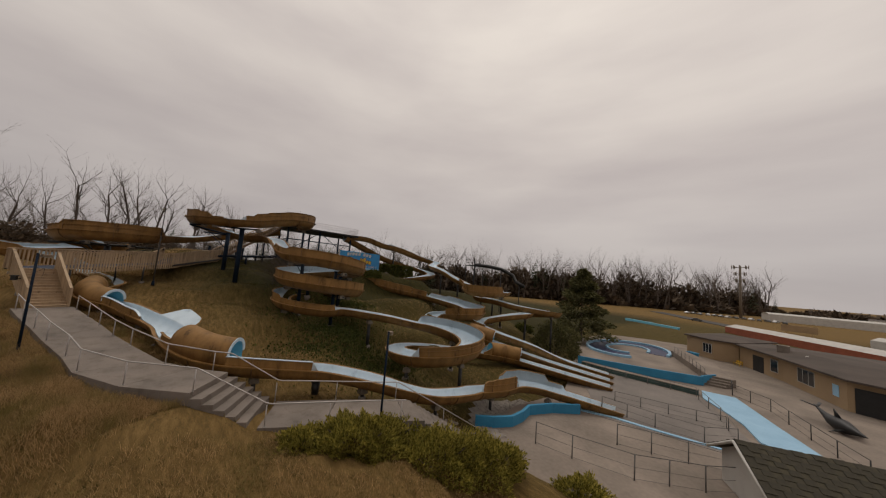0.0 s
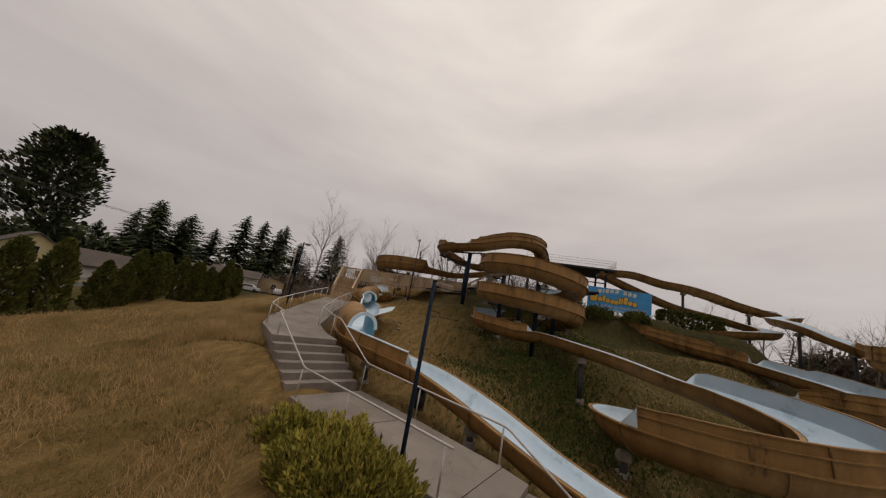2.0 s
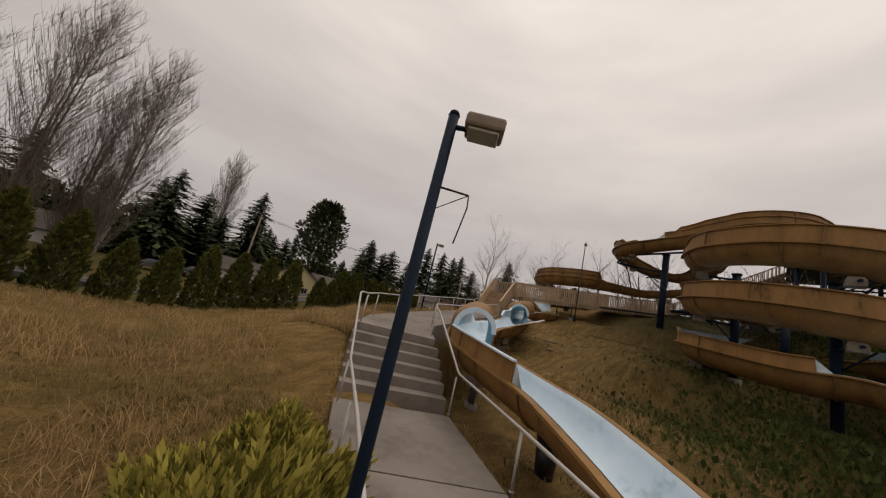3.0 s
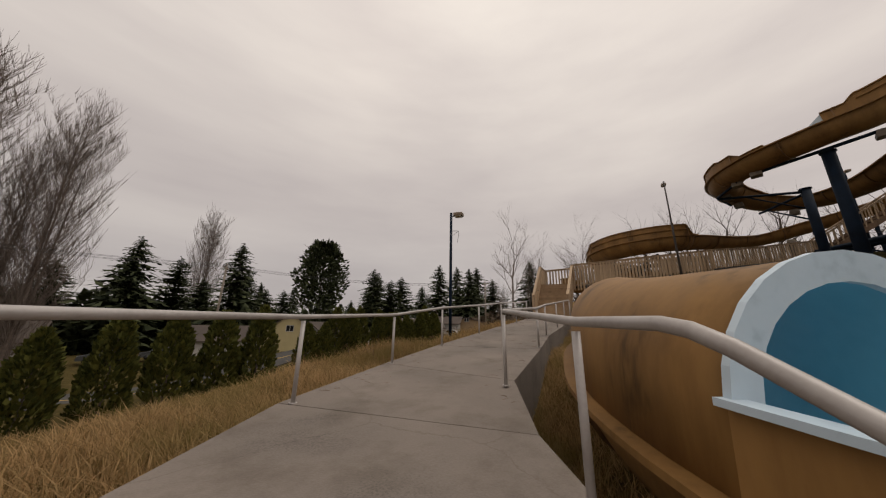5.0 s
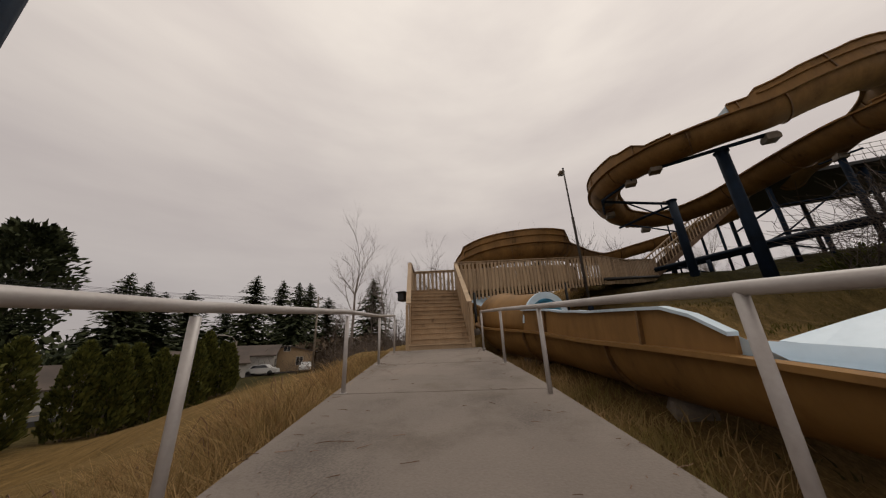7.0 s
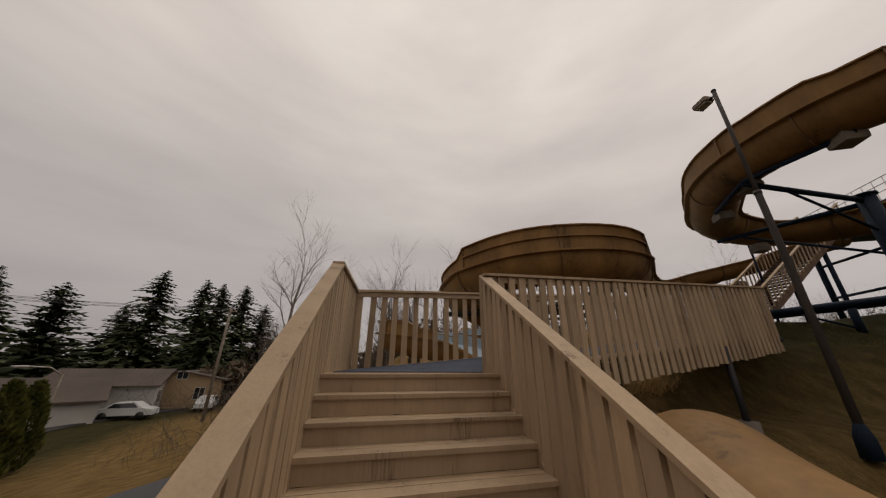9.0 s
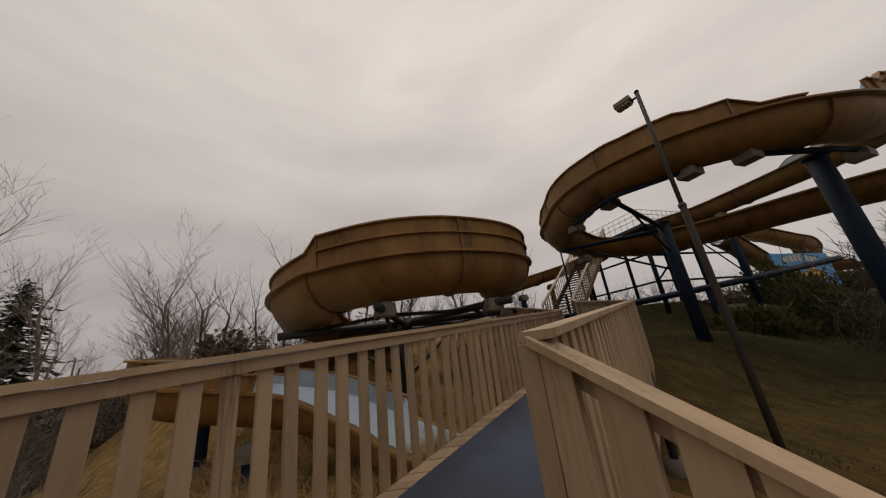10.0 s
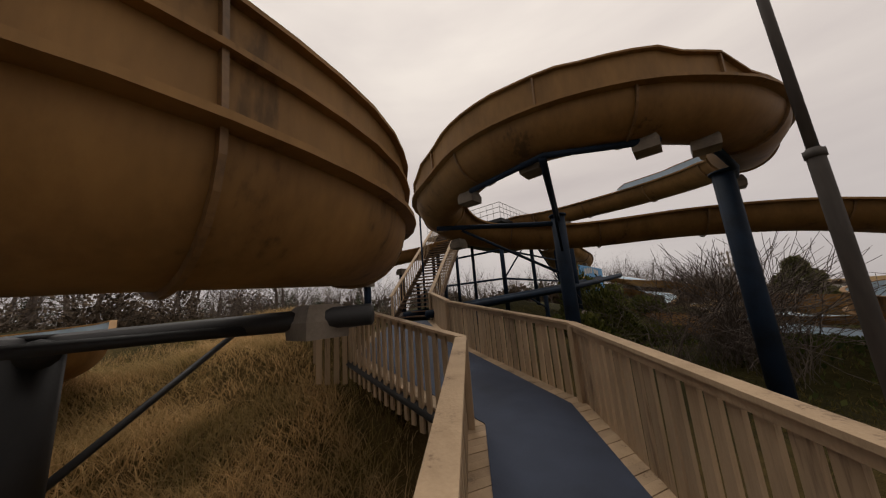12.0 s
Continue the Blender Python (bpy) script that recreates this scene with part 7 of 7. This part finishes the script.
house("pale yellow gabled house behind the hedge", -28.2, -25.0, -7.6, 7, 7.5, 3.6, 2.6, 75, M_YELLOW, M_ROOF)
house("low white house behind the hedge", -37.0, -29.5, -7.2, 11, 8, 2.8, 2.0, 20, M_WHITE, M_ROOF)
house("white bungalow with grey roof beyond the hedge", -20.5, -31, -8.0, 10, 8, 2.8, 1.9, 10, M_WHITE, M_ROOF)
house("white house with low grey roof near the road", -59.0, -25.5, -4.8, 9, 7, 2.8, 1.4, 130, M_WHITE, M_ROOF)
house("tan bungalow with grey roof near the road", -67.5, -25.0, -4.7, 14, 8, 3.0, 0.9, 40, M_TAN, M_ROOF)
house("white bungalow among dark conifers", -52.0, -24.0, -5.6, 9, 7, 2.7, 1.6, 150, M_WHITE, M_ROOF)
house("white cottage beyond the poplars", 4.0, -33.0, -8.3, 11, 8, 3.0, 2.2, 5, M_WHITE, M_ROOF)

# street beyond the hedge with a worn yellow line
rx = np.arange(70, -120, -2.0)
rline = [(x, -9.0 + 0.36 * (x + 14) if x > -50 else -9.0 + 0.36 * -36 + 0.05 * (x + 50)) for x in rx]
rz = [ground_z(x, y) + 0.2 for x, y in rline]
road = empty("road", "grey asphalt street with a worn yellow line", "road", kind="structure")
rn = np.array((0.33, -0.94))
for nm, o0, o1, dz, mat in (("asphalt_surface", -3.4, 3.4, 0.0, M_ROAD), ("centre_line", -0.1, 0.1, 0.006, M_SIGNY)):
    v = [(x + rn[0] * o, y + rn[1] * o, z + dz) for (x, y), z in zip(rline, rz) for o in (o0, o1)]
    v += [(a, b, c - (0.4 if dz == 0 else 0.003)) for a, b, c in v]
    n = len(rline)
    mesh(nm, v, grid_faces(n, 2) + [q[::-1] for q in grid_faces(n, 2, 2 * n)] + [(2 * i, 2 * i + 2, 2 * n + 2 * i + 2, 2 * n + 2 * i) for i in range(n - 1)] + [(2 * i + 3, 2 * i + 1, 2 * n + 2 * i + 1, 2 * n + 2 * i + 3) for i in range(n - 1)], mat, road)


def parked_car(x, y, z, turn, paint, label):
    car = empty("parked_car", label, "car", "parked cars", at=(x, y, z))
    car.rotation_euler[2] = radians(turn)
    prof = [(-2.2, 0.35), (-2.2, 0.85), (-1.5, 0.95), (-0.9, 1.42), (0.7, 1.45), (1.3, 0.98), (2.15, 0.82), (2.2, 0.35)]
    v = [(px, sy * (0.86 if pz < 1.2 else 0.68), pz) for sy in (-1, 1) for px, pz in prof]
    body = mesh("car_body", v, [tuple(range(8)), tuple(range(8, 16))[::-1]] + [(i, i + 8, (i + 1) % 8 + 8, (i + 1) % 8) for i in range(8)], paint, car)
    for sy in (-1, 1):
        g = [(px, sy * q, pz) for px, pz, q in ((-1.2, 1.0, 0.865), (-0.82, 1.36, 0.735), (0.62, 1.38, 0.735), (1.08, 1.0, 0.865))]
        mesh("side_window", g + [(a, b - sy * 0.05, c) for a, b, c in g], [(0, 1, 2, 3), (7, 6, 5, 4), (0, 4, 5, 1), (1, 5, 6, 2), (2, 6, 7, 3), (3, 7, 4, 0)], M_GLASS, car)
        for px in (-1.35, 1.35):
            pipe("wheel", [(px, sy * 0.7, 0.33), (px, sy * 0.88, 0.33)], 0.33, M_BLACK, car, 14)
    return car


for x, y, tn, pm, lb in ((-8.4, -26.2, 10, M_CAR, "dark grey car parked by the houses"), (-13.5, -26.6, 5, M_CAR, "dark grey car parked in a drive"), (-56.4, -18.6, 125, M_CARW, "white car parked beside the white house"), (-63.5, -17.5, 40, M_CARW, "white car parked near the road"), (-27.9, 213.8, 10, M_CAR, "dark vehicle standing on the far road")):
    parked_car(x, y, ground_z(x, y) + 0.05, tn, pm, lb)
far_cars = random.Random(4)
for k in range(14):
    x, y = -45 + 3.4 * k, 292 + far_cars.uniform(-2, 2)
    parked_car(x, y, ground_z(x, y) + 0.1, far_cars.uniform(60, 120), M_CAR if k % 3 else M_CARW, "car in the far car park")


def utility_pole(x, y, top, label, turn=0.0, arm=True):
    z = ground_z(x, y)
    th = empty("utility_pole", label, "utility pole", "utility poles", at=(x, y, z))
    th.rotation_euler[2] = radians(turn)
    pipe("pole", [(0, 0, -0.5), (0, 0, top - z)], [0.16, 0.11], M_SADDLE, th, 8)
    if arm:
        box_mesh("cross_arm", (-1.2, -0.06, top - z - 0.55), (1.2, 0.06, top - z - 0.43), M_SADDLE, th, None, 0.01)
        for px in (-1.1, -0.5, 0.5, 1.1):
            pipe("insulator", [(px, 0, top - z - 0.43), (px, 0, top - z - 0.25)], 0.04, M_GLASS, th, 6)
    return th


POLES = [(-100, -22, 6.5), (-56.2, -9.2, 5.4), (-18.0, -16.5, 4.2), (22, -3.5, 3.6), (60, 8, 3.4)]
for x, y, tp in POLES:
    utility_pole(x, y, tp, "weathered wooden utility pole with a cross arm", 70)
wires = empty("overhead_wires", "thin black overhead wires between the poles", "wires")
for o in (-1.1, -0.5, 0.5, 1.1):
    for (xa, ya, za), (xb, yb, zb) in zip(POLES[:-1], POLES[1:]):
        pipe("wire", [(xa + (xb - xa) * k / 8 + o * 0.34, ya + (yb - ya) * k / 8 + o * 0.94, za + (zb - za) * k / 8 - 0.25 - 1.1 * 4 * (k / 8) * (1 - k / 8)) for k in range(9)], 0.012, M_BLACK, wires, 4)
street = empty("street_lamp", "slim street lamp with a long curved arm", "street lamp", at=(-47.5, -12.0, ground_z(-47.5, -12.0)))
pipe("pole", [(0, 0, -0.3), (0, 0, 5.0)], 0.09, M_SADDLE, street, 8)
pipe("arm", [(0, 0, 4.9), (0.9, 0.5, 5.4), (2.4, 1.3, 5.5)], 0.04, M_RAIL, street, 6)
box_mesh("lamp_head", (2.3, 1.15, 5.42), (2.95, 1.5, 5.54), M_RAIL, street, None, 0.04)
# lattice mast far beyond the plaza
mast = empty("radio_mast", "tall far mast with antenna racks", "mast", at=(-20.7, 313.9, -9.5))
pipe("pole", [(0, 0, 0), (0, 0, 36)], [0.9, 0.6], M_SADDLE, mast, 8)
for z, r in ((26, 2.2), (30.5, 3.0), (35, 4.2)):
    for k in range(8):
        a = k * math.pi / 4
        pipe("antenna", [(r * math.cos(a), r * math.sin(a), z - 1.2), (r * math.cos(a), r * math.sin(a), z + 1.2)], 0.25, M_SADDLE, mast, 5)
    for k in range(4):
        a = k * math.pi / 4
        pipe("rack_bar", [(-r * math.cos(a), -r * math.sin(a), z), (r * math.cos(a), r * math.sin(a), z)], 0.12, M_SADDLE, mast, 5)

# storage sheds with long pale roofs
for label, a, b, wdt, z1, m1, m2 in (("long storage shed with a red end and white roof", (-10.3, 171.5), (34, 118), 7, -6.9, M_RED, M_WHITE), ("low white-roofed storage row", (20, 190), (90, 150), 10, -6.6, M_WHITE, M_WHITE), ("low pale warehouse beyond the field", (-10, 330), (60, 350), 16, -4.5, M_WHITE, M_WHITE), ("low grey warehouse beyond the field", (70, 320), (150, 300), 18, -4.8, M_WHITE, M_ROOF), ("long pale sheds far across the field", (40, 420), (160, 400), 20, -4.0, M_WHITE, M_ROOF)):
    u = np.array(b, float) - np.array(a)
    u /= np.linalg.norm(u)
    n_ = np.array((-u[1], u[0])) * wdt / 2
    poly = [tuple(np.array(a) - n_), tuple(np.array(b, float) - n_), tuple(np.array(b, float) + n_), tuple(np.array(a) + n_)]
    th = empty("storage_shed", label, "shed", "storage sheds")
    prism("wall", poly, -10, z1, m1, th)
    v = [(*p, z1 + 0.02) for p in poly] + [(*(np.array(a) - u * 0.5), z1 + 0.9), (*(np.array(b) + u * 0.5), z1 + 0.9)]
    mesh("roof", v, [(0, 1, 5, 4), (2, 3, 4, 5), (0, 4, 3), (1, 2, 5), (3, 2, 1, 0)], m2, th)
board = empty("billboard", "plain tan billboard across the field", "billboard")
box_mesh("panel", (-0.9, 209.9, -8.2), (8.5, 210.1, -5.7), M_TAN, board, None, 0.02)
for x in (0.5, 7.0):
    pipe("post", [(x, 210.2, -9.6), (x, 210.2, -6)], 0.12, M_WOOD, board, 6)
far_road = tagged(prism("far_road", [(-60, 262), (-36, 226), (-13, 196), (-8, 203), (-30, 234), (-54, 268)], -9.6, -8.8, M_ROAD), "grey asphalt road across the far field", "road", kind="structure")

# ---- woods ----


M_LEAFLOW = leaf_material("low_dull_leaves", (0.055, 0.042, 0.03), (0.16, 0.118, 0.08))


def joined(name, label, parts, mat, category="woods"):
    """parts: mesh data with x, y, z, turn and scale for each copy."""
    vs, fs, n0 = [], [], 0
    for (v, f), x, y, z, turn, sc in parts:
        v = np.array(v, float) * sc
        c, s = math.cos(turn), math.sin(turn)
        vs.append(np.stack([v[:, 0] * c - v[:, 1] * s + x, v[:, 0] * s + v[:, 1] * c + y, v[:, 2] + z], 1))
        fs += [tuple(i + n0 for i in q) for q in f]
        n0 += len(v)
    return tagged(mesh(name, np.vstack(vs).tolist(), fs, mat), label, category, kind="stuff")


rw = random.Random(19)
thin = [bare_tree_meshes(70 + k, 22, 0.8, False, 2) for k in range(3)]
lowfir = [fir_meshes(80 + k, 24, 5.5, 0.35, 15, 8, 0.2) for k in range(2)]
EDGE = [(-260, 60), (-230, 120), (-170, 205), (-105, 268), (-47, 335), (0, 420)]
bare_parts, fir_parts = [], []
for i in range(len(EDGE) - 1):
    (xa, ya), (xb, yb) = EDGE[i], EDGE[i + 1]
    for k in range(40):
        q = rw.random()
        off = rw.random() * 45
        x, y = xa + (xb - xa) * q - off * 0.6, ya + (yb - ya) * q + off * 0.8
        if rw.random() < (0.3 if i < 3 else 0.14):
            fir_parts.append((lowfir[k % 2][1], x, y, -9.5, rw.uniform(0, 6), rw.uniform(0.9, 1.45) * (1.0 if i < 3 else 0.8)))
        else:
            sc = rw.uniform(1.15, 1.7)
            t3 = rw.uniform(0, 6)
            for part_ in thin[k % 3]:
                bare_parts.append((part_, x, y, -9.5, t3, sc))
for k in range(80):
    x, y = rw.uniform(-125, -92), rw.uniform(-30, 75)
    fir_parts.append((lowfir[k % 2][1], x, y, -2.5, rw.uniform(0, 6), rw.uniform(0.3, 0.55)))
for k in range(46):
    x, y, t3, sc = rw.uniform(-108, -78), rw.uniform(-8, 40), rw.uniform(0, 6), rw.uniform(0.46, 0.68)
    for part_ in thin[k % 3]:
        bare_parts.append((part_, x, y, ground_z(x, y) - 0.3, t3, sc))
joined("far_woods", "leafless grey-brown woods along the far field", bare_parts, M_BARK)
mass = clump_cloud(97, 640, lambda r: (lambda a, b, q: ((5 * q * math.sin(b) * math.cos(a), 5 * q * math.sin(b) * math.sin(a), 10 * q * math.cos(b)), (math.cos(a), math.sin(a), 0.6)))(r.uniform(0, 6.283), math.acos(r.uniform(0, 1)), 0.6 + 0.4 * r.random()), 1.6, 0.3)
for k in range(30):
    x = 60 - 4.6 * k + rw.uniform(-2, 2)
    y = -50 + rw.uniform(-6, 6) + (0.25 * x if x < 0 else 0)
    fir_parts.append((mass, x, y, ground_z(x, y) - 0.5, rw.uniform(0, 6), rw.uniform(0.7, 1.25)))
for k in range(60):
    x = 30 - 2.6 * k + rw.uniform(-2, 2)
    y = -44 + rw.uniform(-7, 6) + (0.3 * x if x < 0 else 0)
    fir_parts.append((mass, x, y, ground_z(x, y) - 0.8, rw.uniform(0, 6), rw.uniform(0.4, 0.75)))
joined("far_conifers", "dark conifers standing in the far woods", fir_parts, M_FIR)


def brush(seed, n):
    r = random.Random(seed)
    v, f = [], []
    for _ in range(n):
        p = np.array((r.gauss(0, 1.6), r.gauss(0, 1.6), -0.3))
        d = np.array((r.gauss(0, 0.25), r.gauss(0, 0.25), 1.0))
        for _ in range(6):
            q = p + d / np.linalg.norm(d) * r.uniform(0.3, 0.8)
            cone_run(v, f, p, q, 0.013, 0.009, 3)
            d = d + np.array((r.gauss(0, 0.55), r.gauss(0, 0.55), r.gauss(0, 0.3)))
            p = q
    return v, f


tufts = [brush(90 + k, 30) for k in range(3)]
bp_ = []
for k in range(110):
    x, y = rw.uniform(-84, -60), rw.uniform(-8, 70)
    bp_.append((tufts[k % 3], x, y, ground_z(x, y), rw.uniform(0, 6), rw.uniform(0.7, 1.3)))
for k in range(40):
    x = rw.uniform(-62, -46)
    bp_.append((tufts[k % 3], x, 4 + 0.2 * (x + 46) + rw.uniform(-5, 4), ground_z(x, 4.0), rw.uniform(0, 6), rw.uniform(0.5, 0.9)))
for k in range(90):
    x, y = rw.uniform(-98, -58), rw.uniform(-26, 6)
    bp_.append((tufts[k % 3], x, y, ground_z(x, y), rw.uniform(0, 6), rw.uniform(0.8, 1.5)))
joined("brushwood", "dense leafless brushwood behind the slides", bp_, M_BARK, "brushwood")


def hedge_lump(r):
    a, b = r.uniform(0, 6.283), math.acos(r.uniform(0, 1))
    q = 0.7 + 0.3 * r.random()
    return (9 * q * math.sin(b) * math.cos(a), 9 * q * math.sin(b) * math.sin(a), 5 * q * math.cos(b)), (math.cos(a), math.sin(a), 0.5)


lump = clump_cloud(95, 420, hedge_lump, 3.4, 0.2)
lp = []
for k in range(90):
    q = rw.random()
    x, y = -60 + 640 * q, 520 - 60 * q + rw.uniform(-60, 90)
    lp.append((lump, x, y, -9.5, rw.uniform(0, 6), rw.uniform(0.7, 1.5)))
for k in range(110):
    i = rw.randrange(len(EDGE) - 1)
    q = rw.random()
    lp.append((lump, EDGE[i][0] + (EDGE[i + 1][0] - EDGE[i][0]) * q - 12, EDGE[i][1] + (EDGE[i + 1][1] - EDGE[i][1]) * q + 16, -9.5, rw.uniform(0, 6), rw.uniform(0.8, 1.9)))
for k in range(75):
    i = rw.randrange(len(EDGE) - 1)
    q = rw.random()
    lp.append((mass, EDGE[i][0] + (EDGE[i + 1][0] - EDGE[i][0]) * q - 14, EDGE[i][1] + (EDGE[i + 1][1] - EDGE[i][1]) * q + 18, -10.5, rw.uniform(0, 6), rw.uniform(1.6, 2.7)))
for k in range(44):
    x, y = rw.uniform(-100, -64), rw.uniform(-28, 8)
    lp.append((mass, x, y, ground_z(x, y) - 0.9, rw.uniform(0, 6), rw.uniform(0.4, 0.65)))
scrub = clump_cloud(98, 2600, lambda r: (lambda a, b, q: ((5 * q * math.sin(b) * math.cos(a), 5 * q * math.sin(b) * math.sin(a), 10 * q * math.cos(b) * (0.7 + 0.3 * math.sin(3 * a))), (math.cos(a), math.sin(a), 0.6)))(r.uniform(0, 6.283), math.acos(r.uniform(0, 1)), 0.5 + 0.5 * r.random()), 0.55, 0.3)
for k in range(46):
    x, y = rw.uniform(-88, -64), rw.uniform(-6, 60)
    lp.append((scrub, x, y, ground_z(x, y) - 1.0, rw.uniform(0, 6), rw.uniform(0.36, 0.56)))
joined("far_shrubs", "dull brown shrubs and tree lines across the far fields", lp, M_LEAFLOW, "shrubs")
# uneven row of conifers beyond the hedge
for k in range(52):
    x = 70 - 3.3 * k + rw.uniform(-2, 2)
    y = -52 + rw.uniform(-12, 8) + (0.3 * x if x < 0 else 0)
    again((fir1, fir2)[k % 2], x, y, rw.uniform(0, 6), rw.choice((0.5, 0.62, 0.7, 0.8, 1.05)) * rw.uniform(0.9, 1.1), ground_z(x, y) - 0.3)

# ---- small things ----
box = empty("equipment_box", "dark metal equipment box fixed beside the timber stairs", "equipment box")
box_mesh("case", (-33.75, 16.45, -0.72), (-33.4, 16.72, -0.42), M_BLACK, box, None, 0.03)
box_mesh("lid", (-33.8, 16.4, -0.42), (-33.35, 16.77, -0.37), M_BLACK, box, None, 0.015)
pipe("bracket", [(-33.55, 16.7, -0.6), (-33.6, 16.95, -0.6)], 0.03, M_STEEL, box, 6)
for x, y, z in ((-18.7, 29.6, -4.1), (-16.0, 35.4, -4.85), (-14.35, 40.4, -6.3), (-15.1, 47.4, -7.3), (-25.8, 25.35, -3.0), (-29.4, 23.65, -2.55), (-33.2, 21.1, -2.0), (-12.8, 53.0, -7.85)):
    c = column(x, y, ground_z(x, y), z - 0.98, 0.12, M_STEEL, label="short dark steel post under the front slide")
    saddle(c, (x, y, z), 0.84)
bin_ = empty("waste_bin", "black plastic bin standing under the front slide", "bin", at=(-17.6, 32.9, ground_z(-17.6, 32.9)))
pipe("bin_body", [(0, 0, -0.1), (0, 0, 0.75)], [0.2, 0.26], M_BLACK, bin_, 14)
pipe("lid", [(0, 0, 0.75), (0, 0, 0.82), (0, 0, 0.9)], [0.28, 0.27, 0.12], M_BLACK, bin_, 14)
# ramp supports
for k in range(5):
    q = np.array(between(RAMP_R[0], RAMP_R[1], 0.1 + 0.2 * k))
    w = np.array(between(RAMP_L[0], RAMP_L[1], 0.1 + 0.2 * k))
    for p in (q, w):
        zg = ground_z(p[0], p[1])
        if p[2] - zg > 0.6 and k in (0, 3):
            pipe("support_post", [(p[0], p[1], zg - 0.3), (p[0], p[1], p[2] - 0.12)], 0.07, M_STEEL, ramp, 6)
            pipe("footing", [(p[0], p[1], zg - 0.3), (p[0], p[1], zg + 0.16)], 0.2, M_CONCRETE, ramp, 8, "round concrete footing")
    pipe("cross_joist", [q - (0, 0, 0.2), w - (0, 0, 0.2)], 0.07, M_STEEL, ramp, 4)
rr = random.Random(12)
for k in range(22):
    x, y = rr.gauss(-27.0, 2.6), rr.gauss(25.6, 1.0)
    x, y = (x, y) if k < 14 else (rr.gauss(-13.0, 0.8), rr.gauss(41, 2.0))
    bm = bmesh.new()
    bmesh.ops.create_icosphere(bm, subdivisions=2, radius=rr.uniform(0.08, 0.22))
    for vt in bm.verts:
        vt.co *= 1 + 0.35 * noise.noise(vt.co * 6 + Vector((k, 0, 0)))
        vt.co.z *= 0.6
    me = bpy.data.meshes.new("rock")
    bm.to_mesh(me)
    bm.free()
    me.materials.append(M_SADDLE)
    ob = tagged(new("rock", me), "rough pale rock lying in the grass", "rock", "rocks by the slide")
    ob.location = (x, y, ground_z(x, y) + 0.03)

# gravel bed under the run-out
M_GRAVEL = material("grey_gravel", (0.27, 0.235, 0.2), (0.12, 0.1, 0.085), 0.95, scale=3.0, fine=22, bump=0.8, stain=(0.19, 0.165, 0.14))
GX, GY = np.linspace(-16.5, -9.5, 15), np.linspace(43.5, 53.5, 21)
keep = lambda x, y: ((x + 13.2) / 3.1) ** 2 + ((y - 48.6) / 4.7) ** 2 < 1 + 0.35 * noise.noise((x * 0.8, y * 0.8, 2.0))
gvv = [(x, y, ground_z(x, y) + 0.22 + 0.06 * noise.noise((x * 1.7, y * 1.7, 1.0))) for y in GY for x in GX]
gff = [(j * 15 + i, j * 15 + i + 1, j * 15 + i + 16, j * 15 + i + 15) for j in range(20) for i in range(14) if keep(GX[i] + 0.25, GY[j] + 0.25)]
gravel = tagged(mesh("gravel_bed", gvv, gff, M_GRAVEL, smooth=True), "rough grey gravel bed under the end of the slide", "gravel", kind="stuff")
peb = ([], [])
for _ in range(900):
    x, y = rr.gauss(-13.2, 1.5), rr.gauss(48.6, 2.3)
    if keep(x, y):
        z, q = ground_z(x, y) + 0.24, rr.uniform(0.03, 0.11)
        n0 = len(peb[0])
        peb[0].extend((x + dx * q * rr.uniform(0.6, 1.2), y + dy * q * rr.uniform(0.6, 1.2), z + dz * q * rr.uniform(0.4, 0.9)) for dx, dy, dz in ((1, 0, 0), (0, 1, 0), (-1, 0, 0), (0, -1, 0), (0, 0, 1), (0, 0, -1)))
        peb[1].extend(tuple(n0 + i for i in t_) for t_ in ((0, 1, 4), (1, 2, 4), (2, 3, 4), (3, 0, 4), (1, 0, 5), (2, 1, 5), (3, 2, 5), (0, 3, 5)))
mesh("pebbles", *peb, M_GRAVEL, gravel)
